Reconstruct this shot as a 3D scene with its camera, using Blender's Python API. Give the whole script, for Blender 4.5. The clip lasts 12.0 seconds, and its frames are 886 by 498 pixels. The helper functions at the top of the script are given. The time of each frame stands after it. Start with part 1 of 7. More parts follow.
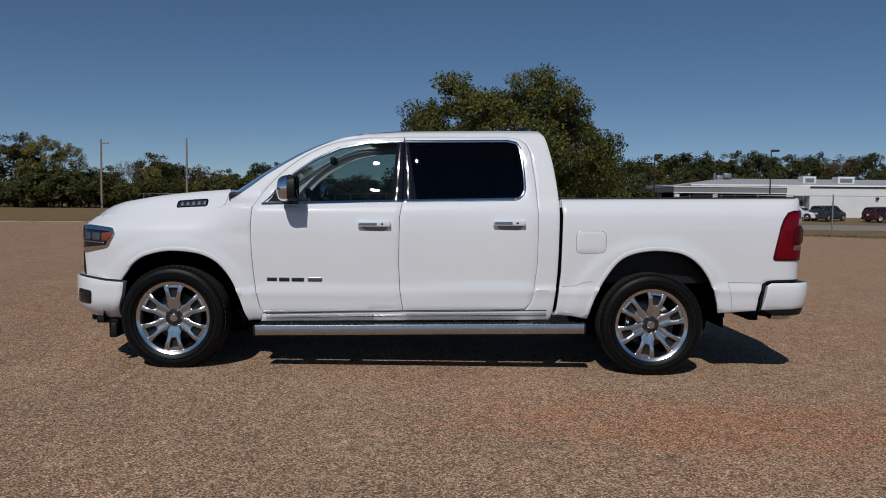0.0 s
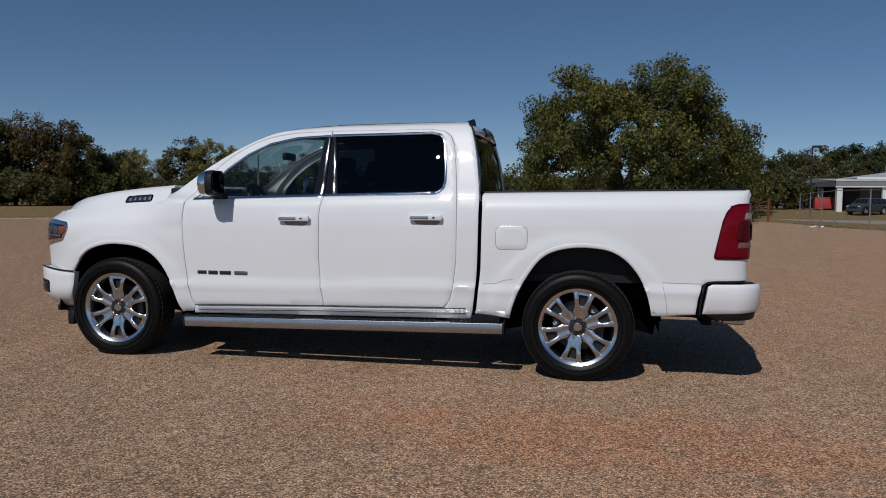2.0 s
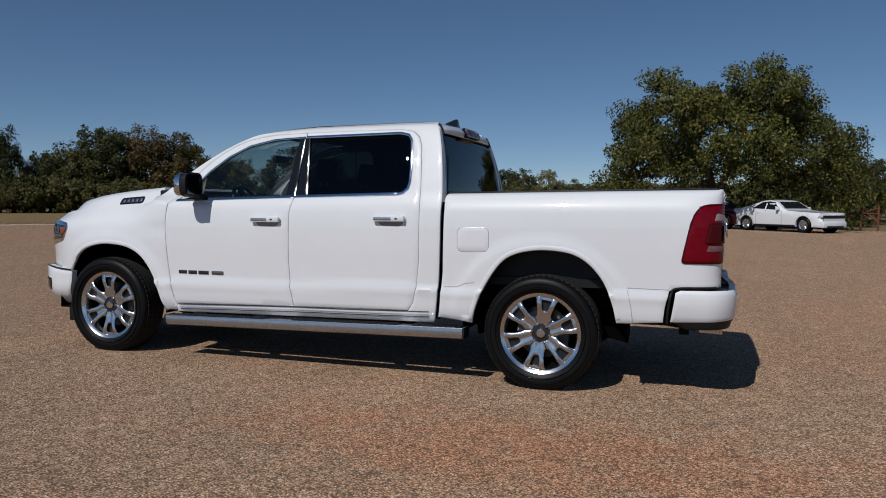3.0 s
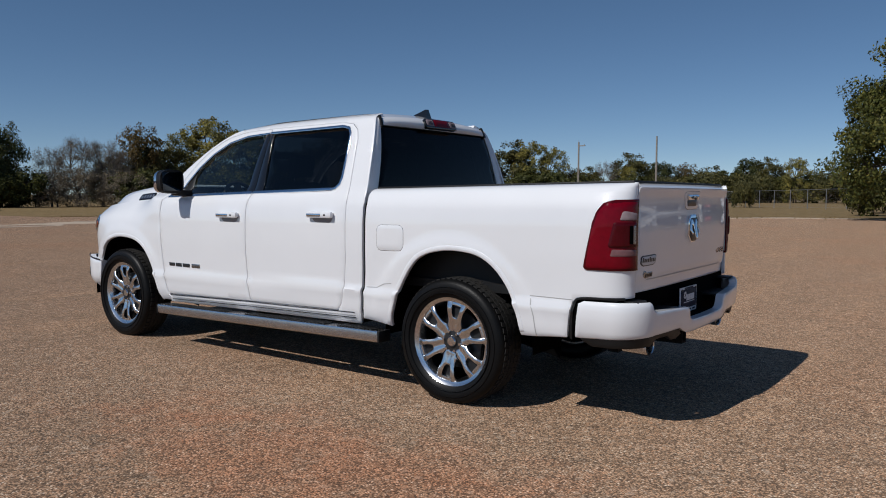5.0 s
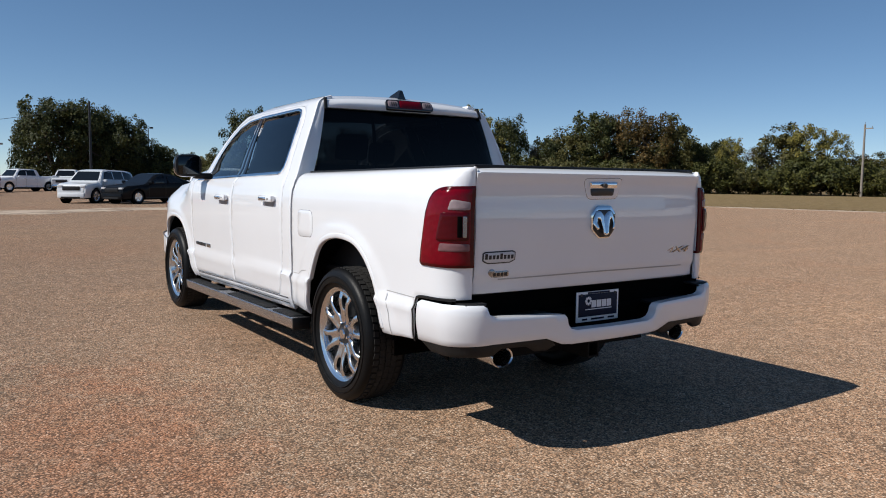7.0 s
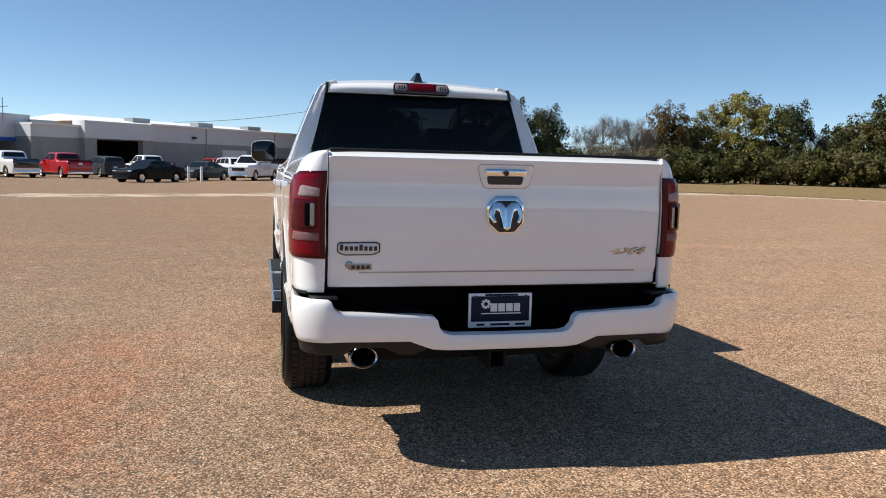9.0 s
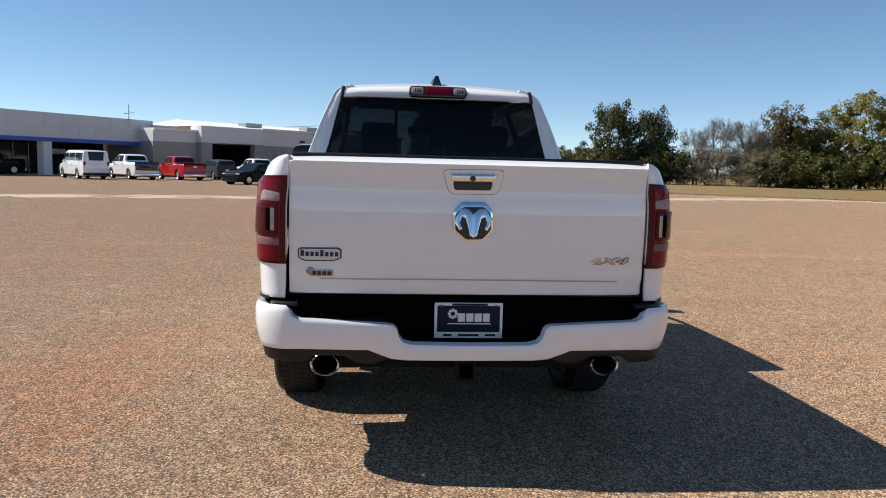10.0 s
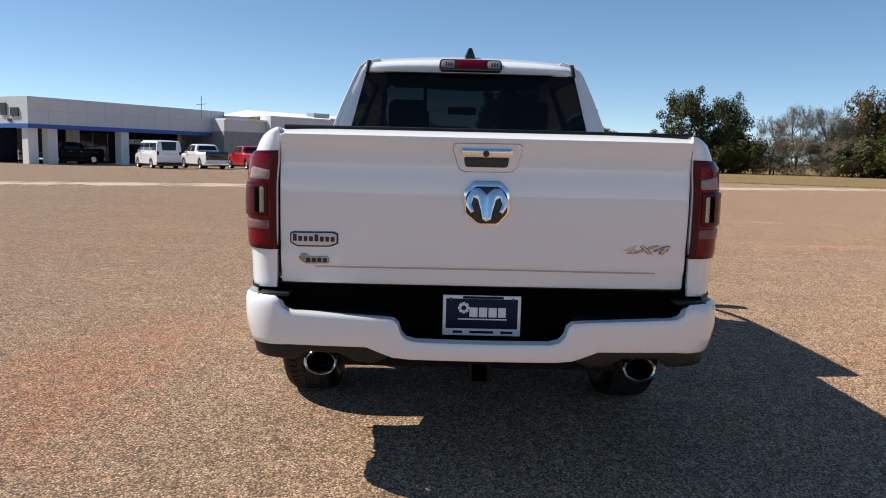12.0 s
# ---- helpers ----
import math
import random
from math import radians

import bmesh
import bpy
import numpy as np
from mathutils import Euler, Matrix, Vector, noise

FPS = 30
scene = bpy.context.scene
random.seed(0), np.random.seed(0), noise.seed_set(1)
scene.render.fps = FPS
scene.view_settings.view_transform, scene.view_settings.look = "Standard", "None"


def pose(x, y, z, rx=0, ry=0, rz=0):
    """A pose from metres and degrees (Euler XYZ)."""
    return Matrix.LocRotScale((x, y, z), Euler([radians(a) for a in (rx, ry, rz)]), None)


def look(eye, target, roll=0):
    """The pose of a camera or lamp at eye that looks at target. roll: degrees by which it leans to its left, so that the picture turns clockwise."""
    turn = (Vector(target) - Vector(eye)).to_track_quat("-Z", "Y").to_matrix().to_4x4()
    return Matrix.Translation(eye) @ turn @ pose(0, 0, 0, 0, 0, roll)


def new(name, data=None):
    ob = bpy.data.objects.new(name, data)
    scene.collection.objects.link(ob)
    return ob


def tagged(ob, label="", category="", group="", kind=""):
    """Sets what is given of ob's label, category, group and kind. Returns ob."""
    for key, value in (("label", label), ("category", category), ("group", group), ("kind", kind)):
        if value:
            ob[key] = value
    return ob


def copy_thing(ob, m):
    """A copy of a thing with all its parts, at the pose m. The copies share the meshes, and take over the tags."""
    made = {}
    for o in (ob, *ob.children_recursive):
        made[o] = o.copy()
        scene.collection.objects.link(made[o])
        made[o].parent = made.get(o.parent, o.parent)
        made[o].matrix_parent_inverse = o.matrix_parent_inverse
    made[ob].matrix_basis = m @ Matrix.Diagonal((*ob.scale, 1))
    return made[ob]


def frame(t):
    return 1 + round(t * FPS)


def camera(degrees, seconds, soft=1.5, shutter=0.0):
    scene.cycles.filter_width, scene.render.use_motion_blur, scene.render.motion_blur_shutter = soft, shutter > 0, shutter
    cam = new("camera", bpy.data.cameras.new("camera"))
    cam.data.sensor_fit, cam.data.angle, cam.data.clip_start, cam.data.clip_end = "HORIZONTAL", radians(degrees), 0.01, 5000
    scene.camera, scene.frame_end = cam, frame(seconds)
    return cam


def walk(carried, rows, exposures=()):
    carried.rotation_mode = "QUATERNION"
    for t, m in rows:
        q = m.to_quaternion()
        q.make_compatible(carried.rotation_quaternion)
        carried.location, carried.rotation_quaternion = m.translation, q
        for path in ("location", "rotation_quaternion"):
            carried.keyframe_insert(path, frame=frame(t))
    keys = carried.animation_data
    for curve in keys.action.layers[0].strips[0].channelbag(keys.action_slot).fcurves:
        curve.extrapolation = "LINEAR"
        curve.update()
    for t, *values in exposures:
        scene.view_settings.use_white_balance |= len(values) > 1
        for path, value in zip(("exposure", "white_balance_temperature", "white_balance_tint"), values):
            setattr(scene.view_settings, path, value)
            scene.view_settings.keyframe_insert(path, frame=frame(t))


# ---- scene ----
# ---- camera and walk ----
cam = camera(60.5, 12.0, soft=1.0)
PATH = [
    (0, (0.187, 0.068, 1.38), (0.207, 2.064, 1.253), 0.6),
    (0.5, (0.549, 0.042, 1.375), (0.496, 2.037, 1.24), 0.4),
    (1, (1.006, 0.115, 1.386), (0.857, 2.105, 1.241), 0.3),
    (1.5, (1.517, 0.219, 1.382), (1.258, 2.197, 1.237), 0.4),
    (2, (2.028, 0.386, 1.371), (1.649, 2.344, 1.233), 0.3),
    (2.5, (2.54, 0.54, 1.327), (2.035, 2.471, 1.204), 0.3),
    (3, (3.024, 0.775, 1.32), (2.386, 2.667, 1.202), 0.3),
    (5, (4.864, 2.144, 1.351), (3.679, 3.749, 1.211), 0.1),
    (5.5, (5.249, 2.61, 1.358), (3.931, 4.107, 1.209), 0.1),
    (6, (5.616, 3.087, 1.358), (4.176, 4.465, 1.198), 0.1),
    (6.5, (5.916, 3.59, 1.357), (4.364, 4.839, 1.185), 0.3),
    (7, (6.224, 4.085, 1.359), (4.568, 5.192, 1.179), 0.7),
    (9, (6.719, 6.022, 1.369), (4.786, 6.484, 1.151), 1.4),
    (9.5, (6.727, 6.406, 1.368), (4.763, 6.719, 1.155), 1.4),
    (10, (6.715, 6.696, 1.391), (4.735, 6.885, 1.175), 1.5),
    (10.5, (6.708, 6.909, 1.393), (4.722, 7.006, 1.174), 1.5),
    (11, (6.696, 6.961, 1.388), (4.709, 7.006, 1.166), 1.4),
    (11.5, (6.609, 6.981, 1.36), (4.623, 7.002, 1.129), 1.3),
    (12, (6.312, 6.974, 1.331), (4.327, 6.987, 1.085), 1.4),
]
EXPOSURES = [(0, -0.28, 6500, 10), (3, -0.11, 6500, 10), (5, 0.10, 6500, 10), (6, 0.17, 6550, 10), (6.5, 0.52, 6600, 9), (7, 0.61, 6650, 9), (9, 1.13, 7050, 8), (12, 1.13, 7050, 8)]
walk(cam, [(t, look(eye, target, roll)) for t, eye, target, roll in PATH], EXPOSURES)

# ---- world and sun ----
SUN_TO = Vector((-0.245, -0.94, 1.0)).normalized()
world = bpy.data.worlds.new("sky")
scene.world = world
world.use_nodes = True
wn = world.node_tree
sky = wn.nodes.new("ShaderNodeTexSky")
sky.sky_type, sky.sun_disc = "NISHITA", False
sky.sun_elevation = math.asin(SUN_TO.z)
sky.sun_rotation = math.atan2(SUN_TO.x, SUN_TO.y) % (2 * math.pi)
sky.air_density, sky.dust_density, sky.ozone_density, sky.altitude = 0.5, 0.0, 2.5, 80
background = wn.nodes["Background"]
background.inputs["Strength"].default_value = 0.092
deepen = wn.nodes.new("ShaderNodeHueSaturation")
deepen.inputs["Saturation"].default_value = 1.18
deepen.inputs["Hue"].default_value = 0.498
even = wn.nodes.new("ShaderNodeGamma")
even.inputs["Gamma"].default_value = 0.82
wn.links.new(sky.outputs["Color"], even.inputs["Color"])
wn.links.new(even.outputs["Color"], deepen.inputs["Color"])
wn.links.new(deepen.outputs["Color"], background.inputs["Color"])
sun_data = bpy.data.lights.new("sun", "SUN")
sun_data.energy, sun_data.angle, sun_data.color = 3.2, radians(0.53), (1.0, 0.975, 0.94)
sun = new("sun", sun_data)
sun.matrix_world = look(SUN_TO * 80, (0, 0, 0))

# ---- materials ----
class Nodes:
    """A short way to wire a node material."""

    def __init__(self, name):
        self.m = bpy.data.materials.new(name)
        self.m.use_nodes = True
        self.t = self.m.node_tree
        self.b = self.t.nodes["Principled BSDF"]
        self.out = self.t.nodes["Material Output"]
        self.geo = None

    def node(self, kind, **values):
        n = self.t.nodes.new(kind)
        for k, v in values.items():
            if k in n.inputs:
                n.inputs[k].default_value = v
        return n

    def link(self, a, b):
        self.t.links.new(a, b)

    def coords(self, object_space=True):
        c = self.node("ShaderNodeTexCoord")
        return c.outputs["Object" if object_space else "Generated"]

    def noise(self, vec, scale, detail=4, rough=0.55):
        n = self.node("ShaderNodeTexNoise", Scale=scale, Detail=detail, Roughness=rough)
        self.link(vec, n.inputs["Vector"])
        return n.outputs["Fac"]

    def ramp(self, fac, stops):
        n = self.node("ShaderNodeValToRGB")
        e = n.color_ramp.elements
        while len(e) < len(stops):
            e.new(0.5)
        for el, (p, c) in zip(e, stops):
            el.position, el.color = p, (*c, 1) if len(c) == 3 else c
        self.link(fac, n.inputs["Fac"])
        return n.outputs["Color"]

    def mix(self, fac, a, b, how="MIX"):
        n = self.t.nodes.new("ShaderNodeMix")
        n.data_type, n.blend_type = "RGBA", how
        for val, sock in ((fac, n.inputs[0]), (a, n.inputs[6]), (b, n.inputs[7])):
            if hasattr(val, "is_output"):
                self.link(val, sock)
            else:
                sock.default_value = val if not isinstance(val, tuple) else (*val, 1)
        return n.outputs[2]

    def bump(self, height, strength, distance):
        n = self.node("ShaderNodeBump", Strength=strength, Distance=distance)
        self.link(height, n.inputs["Height"])
        self.link(n.outputs["Normal"], self.b.inputs["Normal"])

    def set(self, **values):
        for k, v in values.items():
            sock = self.b.inputs[k.replace("_", " ")]
            if hasattr(v, "is_output"):
                self.link(v, sock)
            else:
                sock.default_value = (*v, 1) if isinstance(v, tuple) else v
        return self


def plain(name, col, rough=0.5, metal=0.0, vary=0.12, scale=8.0, bump=0.0, coat=0.0, spec=0.5):
    """A surface of one base colour with fine and broad variation."""
    k = Nodes(name)
    p = k.coords()
    n = k.noise(p, scale, 5)
    n2 = k.noise(p, scale * 9, 3)
    dark = tuple(c * (1 - vary) for c in col)
    light = tuple(min(1, c * (1 + vary)) for c in col)
    c = k.ramp(n, [(0.3, dark), (0.7, light)])
    c = k.mix(0.35 * (vary > 0), c, k.ramp(n2, [(0.3, dark), (0.7, light)]))
    r = k.node("ShaderNodeMapRange")
    k.link(n2, r.inputs["Value"])
    r.inputs["To Min"].default_value, r.inputs["To Max"].default_value = max(0.0, rough - 0.06), min(1.0, rough + 0.06)
    k.set(Base_Color=c, Roughness=r.outputs["Result"], Metallic=metal)
    k.b.inputs["Coat Weight"].default_value = coat
    k.b.inputs["Coat Roughness"].default_value = 0.03
    k.b.inputs["Specular IOR Level"].default_value = spec
    if bump:
        k.bump(n2, bump, 0.01)
    return k.m


def car_paint(name, col, rough=0.35, flake=0.0, coat=1.0, spec=0.15, ior=1.5):
    k = Nodes(name)
    p = k.coords()
    dust = k.noise(p, 2.2, 6)
    c = k.ramp(dust, [(0.35, tuple(x * 0.97 for x in col)), (0.75, col)])
    k.set(Base_Color=c, Roughness=rough, Metallic=flake)
    k.b.inputs["Specular IOR Level"].default_value = spec
    k.b.inputs["Coat Weight"].default_value = coat
    k.b.inputs["Coat Roughness"].default_value = 0.025
    k.b.inputs["Coat IOR"].default_value = ior
    peel = k.noise(p, 90, 2)
    k.bump(peel, 0.02, 0.002)
    return k.m


def glass(name, tint, dens):
    """A tinted pane: mostly clear or mostly dark, with a mirror-like face."""
    k = Nodes(name)
    tr = k.node("ShaderNodeBsdfTransparent")
    tr.inputs["Color"].default_value = (*tint, 1)
    gl = k.node("ShaderNodeBsdfGlossy")
    gl.inputs["Roughness"].default_value = 0.0
    gl.inputs["Color"].default_value = (1, 1, 1, 1)
    fr = k.node("ShaderNodeFresnel", IOR=dens)
    mx = k.node("ShaderNodeMixShader")
    k.link(fr.outputs[0], mx.inputs[0])
    k.link(tr.outputs[0], mx.inputs[1])
    k.link(gl.outputs[0], mx.inputs[2])
    k.link(mx.outputs[0], k.out.inputs["Surface"])
    return k.m


def gravel():
    """Chip-seal paving: pale tan, rust and grey chips bedded in dark binder."""
    k = Nodes("chip_seal_gravel")
    p = k.coords()
    v = k.node("ShaderNodeTexVoronoi", Scale=100.0, Randomness=1.0)
    k.link(p, v.inputs["Vector"])
    sep = k.node("ShaderNodeSeparateColor")
    k.link(v.outputs["Color"], sep.inputs[0])
    chip = k.ramp(sep.outputs[0], [(0.0, (0.035, 0.024, 0.018)), (0.22, (0.15, 0.09, 0.055)), (0.45, (0.34, 0.215, 0.135)), (0.68, (0.54, 0.375, 0.255)),
                                   (0.84, (0.45, 0.235, 0.13)), (1.0, (0.74, 0.62, 0.50))])
    gap = k.ramp(v.outputs["Distance"], [(0.32, (1.46, 1.40, 1.32)), (0.76, (0.29, 0.26, 0.235))])
    c = k.mix(1.0, chip, gap, "MULTIPLY")
    v2 = k.node("ShaderNodeTexVoronoi", Scale=33.0, Randomness=1.0)
    k.link(p, v2.inputs["Vector"])
    sep2 = k.node("ShaderNodeSeparateColor")
    k.link(v2.outputs["Color"], sep2.inputs[0])
    c = k.mix(k.ramp(sep2.outputs[1], [(0.0, (0.45, 0.45, 0.45)), (0.12, (0, 0, 0)), (0.92, (0, 0, 0)), (1.0, (0.4, 0.4, 0.4))]), c, k.ramp(sep2.outputs[1], [(0.4, (0.05, 0.035, 0.025)), (0.6, (0.66, 0.52, 0.40))]))
    fine = k.noise(p, 260, 2)
    c = k.mix(0.28, c, k.ramp(fine, [(0.3, (0.10, 0.065, 0.045)), (0.7, (0.56, 0.41, 0.29))]))
    broad = k.noise(p, 0.28, 5, 0.6)
    c = k.mix(k.ramp(broad, [(0.50, (0, 0, 0)), (0.70, (0.28, 0.28, 0.28))]), c, k.mix(1.0, c, (1.12, 0.82, 0.68), "MULTIPLY"))
    # a rusty stain washed over the lot beside the truck
    place_ = k.node("ShaderNodeVectorMath")
    place_.operation = "SUBTRACT"
    k.link(p, place_.inputs[0])
    place_.inputs[1].default_value = (2.25, 4.82, 0)
    shrink = k.node("ShaderNodeVectorMath")
    shrink.operation = "MULTIPLY"
    k.link(place_.outputs[0], shrink.inputs[0])
    shrink.inputs[1].default_value = (0.48, 1.35, 1)
    away_ = k.node("ShaderNodeVectorMath")
    away_.operation = "LENGTH"
    k.link(shrink.outputs[0], away_.inputs[0])
    wash = k.node("ShaderNodeMath")
    wash.operation = "MULTIPLY_ADD"
    k.link(k.noise(p, 2.6, 6, 0.7), wash.inputs[0])
    wash.inputs[1].default_value = 1.4
    far_ = k.node("ShaderNodeMath")
    far_.operation = "MULTIPLY_ADD"
    k.link(away_.outputs["Value"], far_.inputs[0])
    far_.inputs[1].default_value, far_.inputs[2].default_value = 0.5, -0.3
    k.link(far_.outputs[0], wash.inputs[2])
    c = k.mix(k.ramp(wash.outputs[0], [(0.0, (0.55, 0.55, 0.55)), (0.50, (0.5, 0.5, 0.5)), (0.95, (0.0, 0.0, 0.0))]), c, k.mix(1.0, c, (1.16, 0.74, 0.58), "MULTIPLY"))
    mid = k.noise(p, 1.3, 4)
    c = k.mix(k.ramp(mid, [(0.46, (0, 0, 0)), (0.66, (0.5, 0.5, 0.5))]), c, k.mix(1.0, c, (0.86, 0.89, 0.90), "MULTIPLY"))
    mottle = k.noise(p, 7.0, 6, 0.75)
    c = k.mix(k.ramp(mottle, [(0.38, (0.75, 0.75, 0.75)), (0.62, (0, 0, 0))]), c, k.mix(1.0, c, (0.70, 0.69, 0.68), "MULTIPLY"))
    streak = k.node("ShaderNodeMapping")
    streak.inputs["Scale"].default_value = (0.9, 0.16, 1)
    streak.inputs["Rotation"].default_value = (0, 0, -0.25)
    k.link(p, streak.inputs["Vector"])
    drag = k.noise(streak.outputs[0], 1.0, 6, 0.7)
    c = k.mix(k.ramp(drag, [(0.52, (0, 0, 0)), (0.68, (0.7, 0.7, 0.7))]), c, k.mix(1.0, c, (1.22, 1.18, 1.12), "MULTIPLY"))
    far = k.noise(p, 0.06, 3)
    c = k.mix(k.ramp(far, [(0.4, (0, 0, 0)), (0.7, (0.45, 0.45, 0.45))]), c, k.mix(1.0, c, (1.12, 1.05, 0.96), "MULTIPLY"))
    k.set(Base_Color=c, Roughness=0.88, Diffuse_Roughness=0.5)
    k.b.inputs["Specular IOR Level"].default_value = 0.2
    inv = k.node("ShaderNodeMath")
    inv.operation = "SUBTRACT"
    inv.inputs[0].default_value = 1.0
    k.link(v.outputs["Distance"], inv.inputs[1])
    k.bump(inv.outputs[0], 0.7, 0.004)
    return k.m


def worn_strip():
    """Pale caliche dust lying in patches over the gravel."""
    k = Nodes("pale_caliche")
    p = k.coords()
    n = k.noise(p, 0.55, 6, 0.7)
    f = k.noise(p, 30, 4)
    c = k.ramp(f, [(0.3, (0.42, 0.33, 0.25)), (0.7, (0.66, 0.55, 0.44))])
    k.set(Base_Color=c, Roughness=0.95)
    k.b.inputs["Specular IOR Level"].default_value = 0.1
    clear = k.node("ShaderNodeBsdfTransparent")
    mx = k.node("ShaderNodeMixShader")
    k.link(k.ramp(n, [(0.30, (0.05, 0.05, 0.05)), (0.52, (0.78, 0.78, 0.78))]), mx.inputs[0])
    k.link(clear.outputs[0], mx.inputs[1])
    k.link(k.b.outputs[0], mx.inputs[2])
    k.link(mx.outputs[0], k.out.inputs["Surface"])
    return k.m


def dry_grass():
    k = Nodes("dry_grass")
    p = k.coords()
    n = k.noise(p, 0.35, 6, 0.65)
    f = k.noise(p, 14, 5, 0.7)
    c = k.ramp(n, [(0.28, (0.15, 0.10, 0.05)), (0.42, (0.27, 0.185, 0.095)), (0.54, (0.25, 0.175, 0.088)), (0.64, (0.18, 0.14, 0.065)), (0.8, (0.38, 0.28, 0.165))])
    c = k.mix(0.55, c, k.ramp(f, [(0.3, (0.07, 0.055, 0.025)), (0.7, (0.44, 0.33, 0.18))]))
    patch = k.noise(p, 1.6, 6, 0.75)
    c = k.mix(k.ramp(patch, [(0.42, (0.8, 0.8, 0.8)), (0.60, (0, 0, 0))]), c, k.mix(1.0, c, (0.66, 0.60, 0.52), "MULTIPLY"))
    k.set(Base_Color=c, Roughness=0.95)
    k.b.inputs["Specular IOR Level"].default_value = 0.1
    k.bump(f, 0.8, 0.06)
    return k.m


def foliage(name, a, b, c3):
    k = Nodes(name)
    g = k.node("ShaderNodeNewGeometry")
    p = k.coords()
    n = k.noise(p, 0.55, 3)
    c = k.ramp(g.outputs["Random Per Island"], [(0.0, a), (0.6, b), (1.0, c3)])
    c = k.mix(k.ramp(n, [(0.35, (0, 0, 0)), (0.7, (0.75, 0.75, 0.75))]), c, k.mix(1.0, c, (1.45, 1.2, 0.75), "MULTIPLY"))
    k.set(Base_Color=c, Roughness=0.6)
    k.b.inputs["Specular IOR Level"].default_value = 0.25
    tl = k.node("ShaderNodeBsdfTranslucent")
    k.link(c, tl.inputs["Color"])
    mx = k.node("ShaderNodeMixShader")
    mx.inputs[0].default_value = 0.22
    k.link(k.b.outputs[0], mx.inputs[1])
    k.link(tl.outputs[0], mx.inputs[2])
    k.link(mx.outputs[0], k.out.inputs["Surface"])
    return k.m


def lens(name, col, rough=0.08):
    k = Nodes(name)
    p = k.coords()
    n = k.noise(p, 30, 2)
    c = k.ramp(n, [(0.3, tuple(x * 0.8 for x in col)), (0.7, col)])
    k.set(Base_Color=c, Roughness=rough)
    k.b.inputs["Specular IOR Level"].default_value = 0.12
    k.b.inputs["Coat Weight"].default_value = 0.25
    k.b.inputs["Coat Roughness"].default_value = 0.02
    flutes = k.node("ShaderNodeTexWave", Scale=55.0, Distortion=0.6)
    flutes.bands_direction = "Z"
    k.link(p, flutes.inputs["Vector"])
    k.bump(flutes.outputs["Fac"], 0.12, 0.002)
    return k.m


WHITE = car_paint("white_paint", (0.79, 0.80, 0.825), ior=1.68)
CHROME = plain("chrome", (0.82, 0.83, 0.85), 0.07, 1.0, 0.02)
POLISHED = plain("polished_aluminium", (0.74, 0.75, 0.77), 0.22, 1.0, 0.05, 14)
BRUSHED = plain("brushed_step_metal", (0.62, 0.62, 0.64), 0.24, 1.0, 0.05, 10)
GREY_METAL = plain("machined_grey", (0.05, 0.052, 0.056), 0.35, 0.7, 0.1, 20)
POCKET = plain("dark_wheel_pocket", (0.018, 0.019, 0.021), 0.45, 0.0, 0.15, 20, spec=0.3)
BLACK_GLOSS = plain("gloss_black", (0.008, 0.008, 0.009), 0.08, 0.0, 0.05, 10, coat=0.6)
BLACK_PLASTIC = plain("black_plastic", (0.009, 0.009, 0.0095), 0.5, 0.0, 0.2, 30, bump=0.1, spec=0.35)
# grey for the hood seam and for painted shade in the handle cups
CUP_SHADE_AND_SEAM = plain("cup_shade_and_seam_grey", (0.30, 0.30, 0.31), 0.4, 0, 0.05)
# grey for real panel joints and for shade painted along creases
SEAM_AND_CREASE_SHADE = plain("seam_and_crease_shade_grey", (0.42, 0.42, 0.42), 0.5, 0, 0.03)
# black trim and liners; darkened below real plastic to paint shade in hollows
BLACK_AND_SHADE = plain("shade_black_liner", (0.002, 0.002, 0.002), 0.95, 0.0, 0.2, 12, spec=0.04)
UNDER = plain("dark_frame_steel", (0.007, 0.007, 0.007), 0.8, 0.0, 0.3, 9, bump=0.2, spec=0.2)
RUBBER = plain("tyre_rubber", (0.005, 0.005, 0.0053), 0.45, 0.0, 0.25, 12, bump=0.1, spec=0.18)
TREAD = plain("tyre_tread", (0.020, 0.019, 0.018), 0.8, 0.0, 0.3, 20, bump=0.3, spec=0.3)
GLASS_FRONT = glass("front_door_glass", (0.46, 0.525, 0.50), 1.52)
GLASS_SIDE = glass("side_privacy_glass", (0.022, 0.025, 0.028), 1.38)
GLASS_REAR = glass("privacy_glass", (0.022, 0.025, 0.028), 1.28)
GLASS_CLEAR = glass("clear_glass", (0.75, 0.8, 0.78), 1.5)
RED_LENS = lens("red_lens", (0.165, 0.0010, 0.008))
DARK_RED = lens("dark_red_lens", (0.070, 0.0015, 0.004))
CLEAR_LENS = lens("clear_lens", (0.34, 0.26, 0.27), 0.12)
SMOKED_LENS = lens("smoked_lens", (0.20, 0.10, 0.105), 0.12)
PALE_LENS = lens("pale_lens", (0.6, 0.6, 0.6), 0.15)
AMBER = lens("amber_lens", (0.24, 0.065, 0.03))
LEATHER = plain("dark_leather", (0.022, 0.019, 0.017), 0.55, 0, 0.2, 25, bump=0.2)
SEAT_GREY = plain("grey_headliner", (0.16, 0.155, 0.15), 0.8, 0, 0.1, 25)
PLATE_BLUE = plain("plate_navy", (0.008, 0.014, 0.034), 0.5, 0, 0.05, spec=0.15)
MIRROR = plain("mirror_silver", (0.045, 0.05, 0.055), 0.02, 1.0, 0.0)
VENT_BAR = plain("vent_bar_blue", (0.07, 0.09, 0.13), 0.4, 0, 0.05)
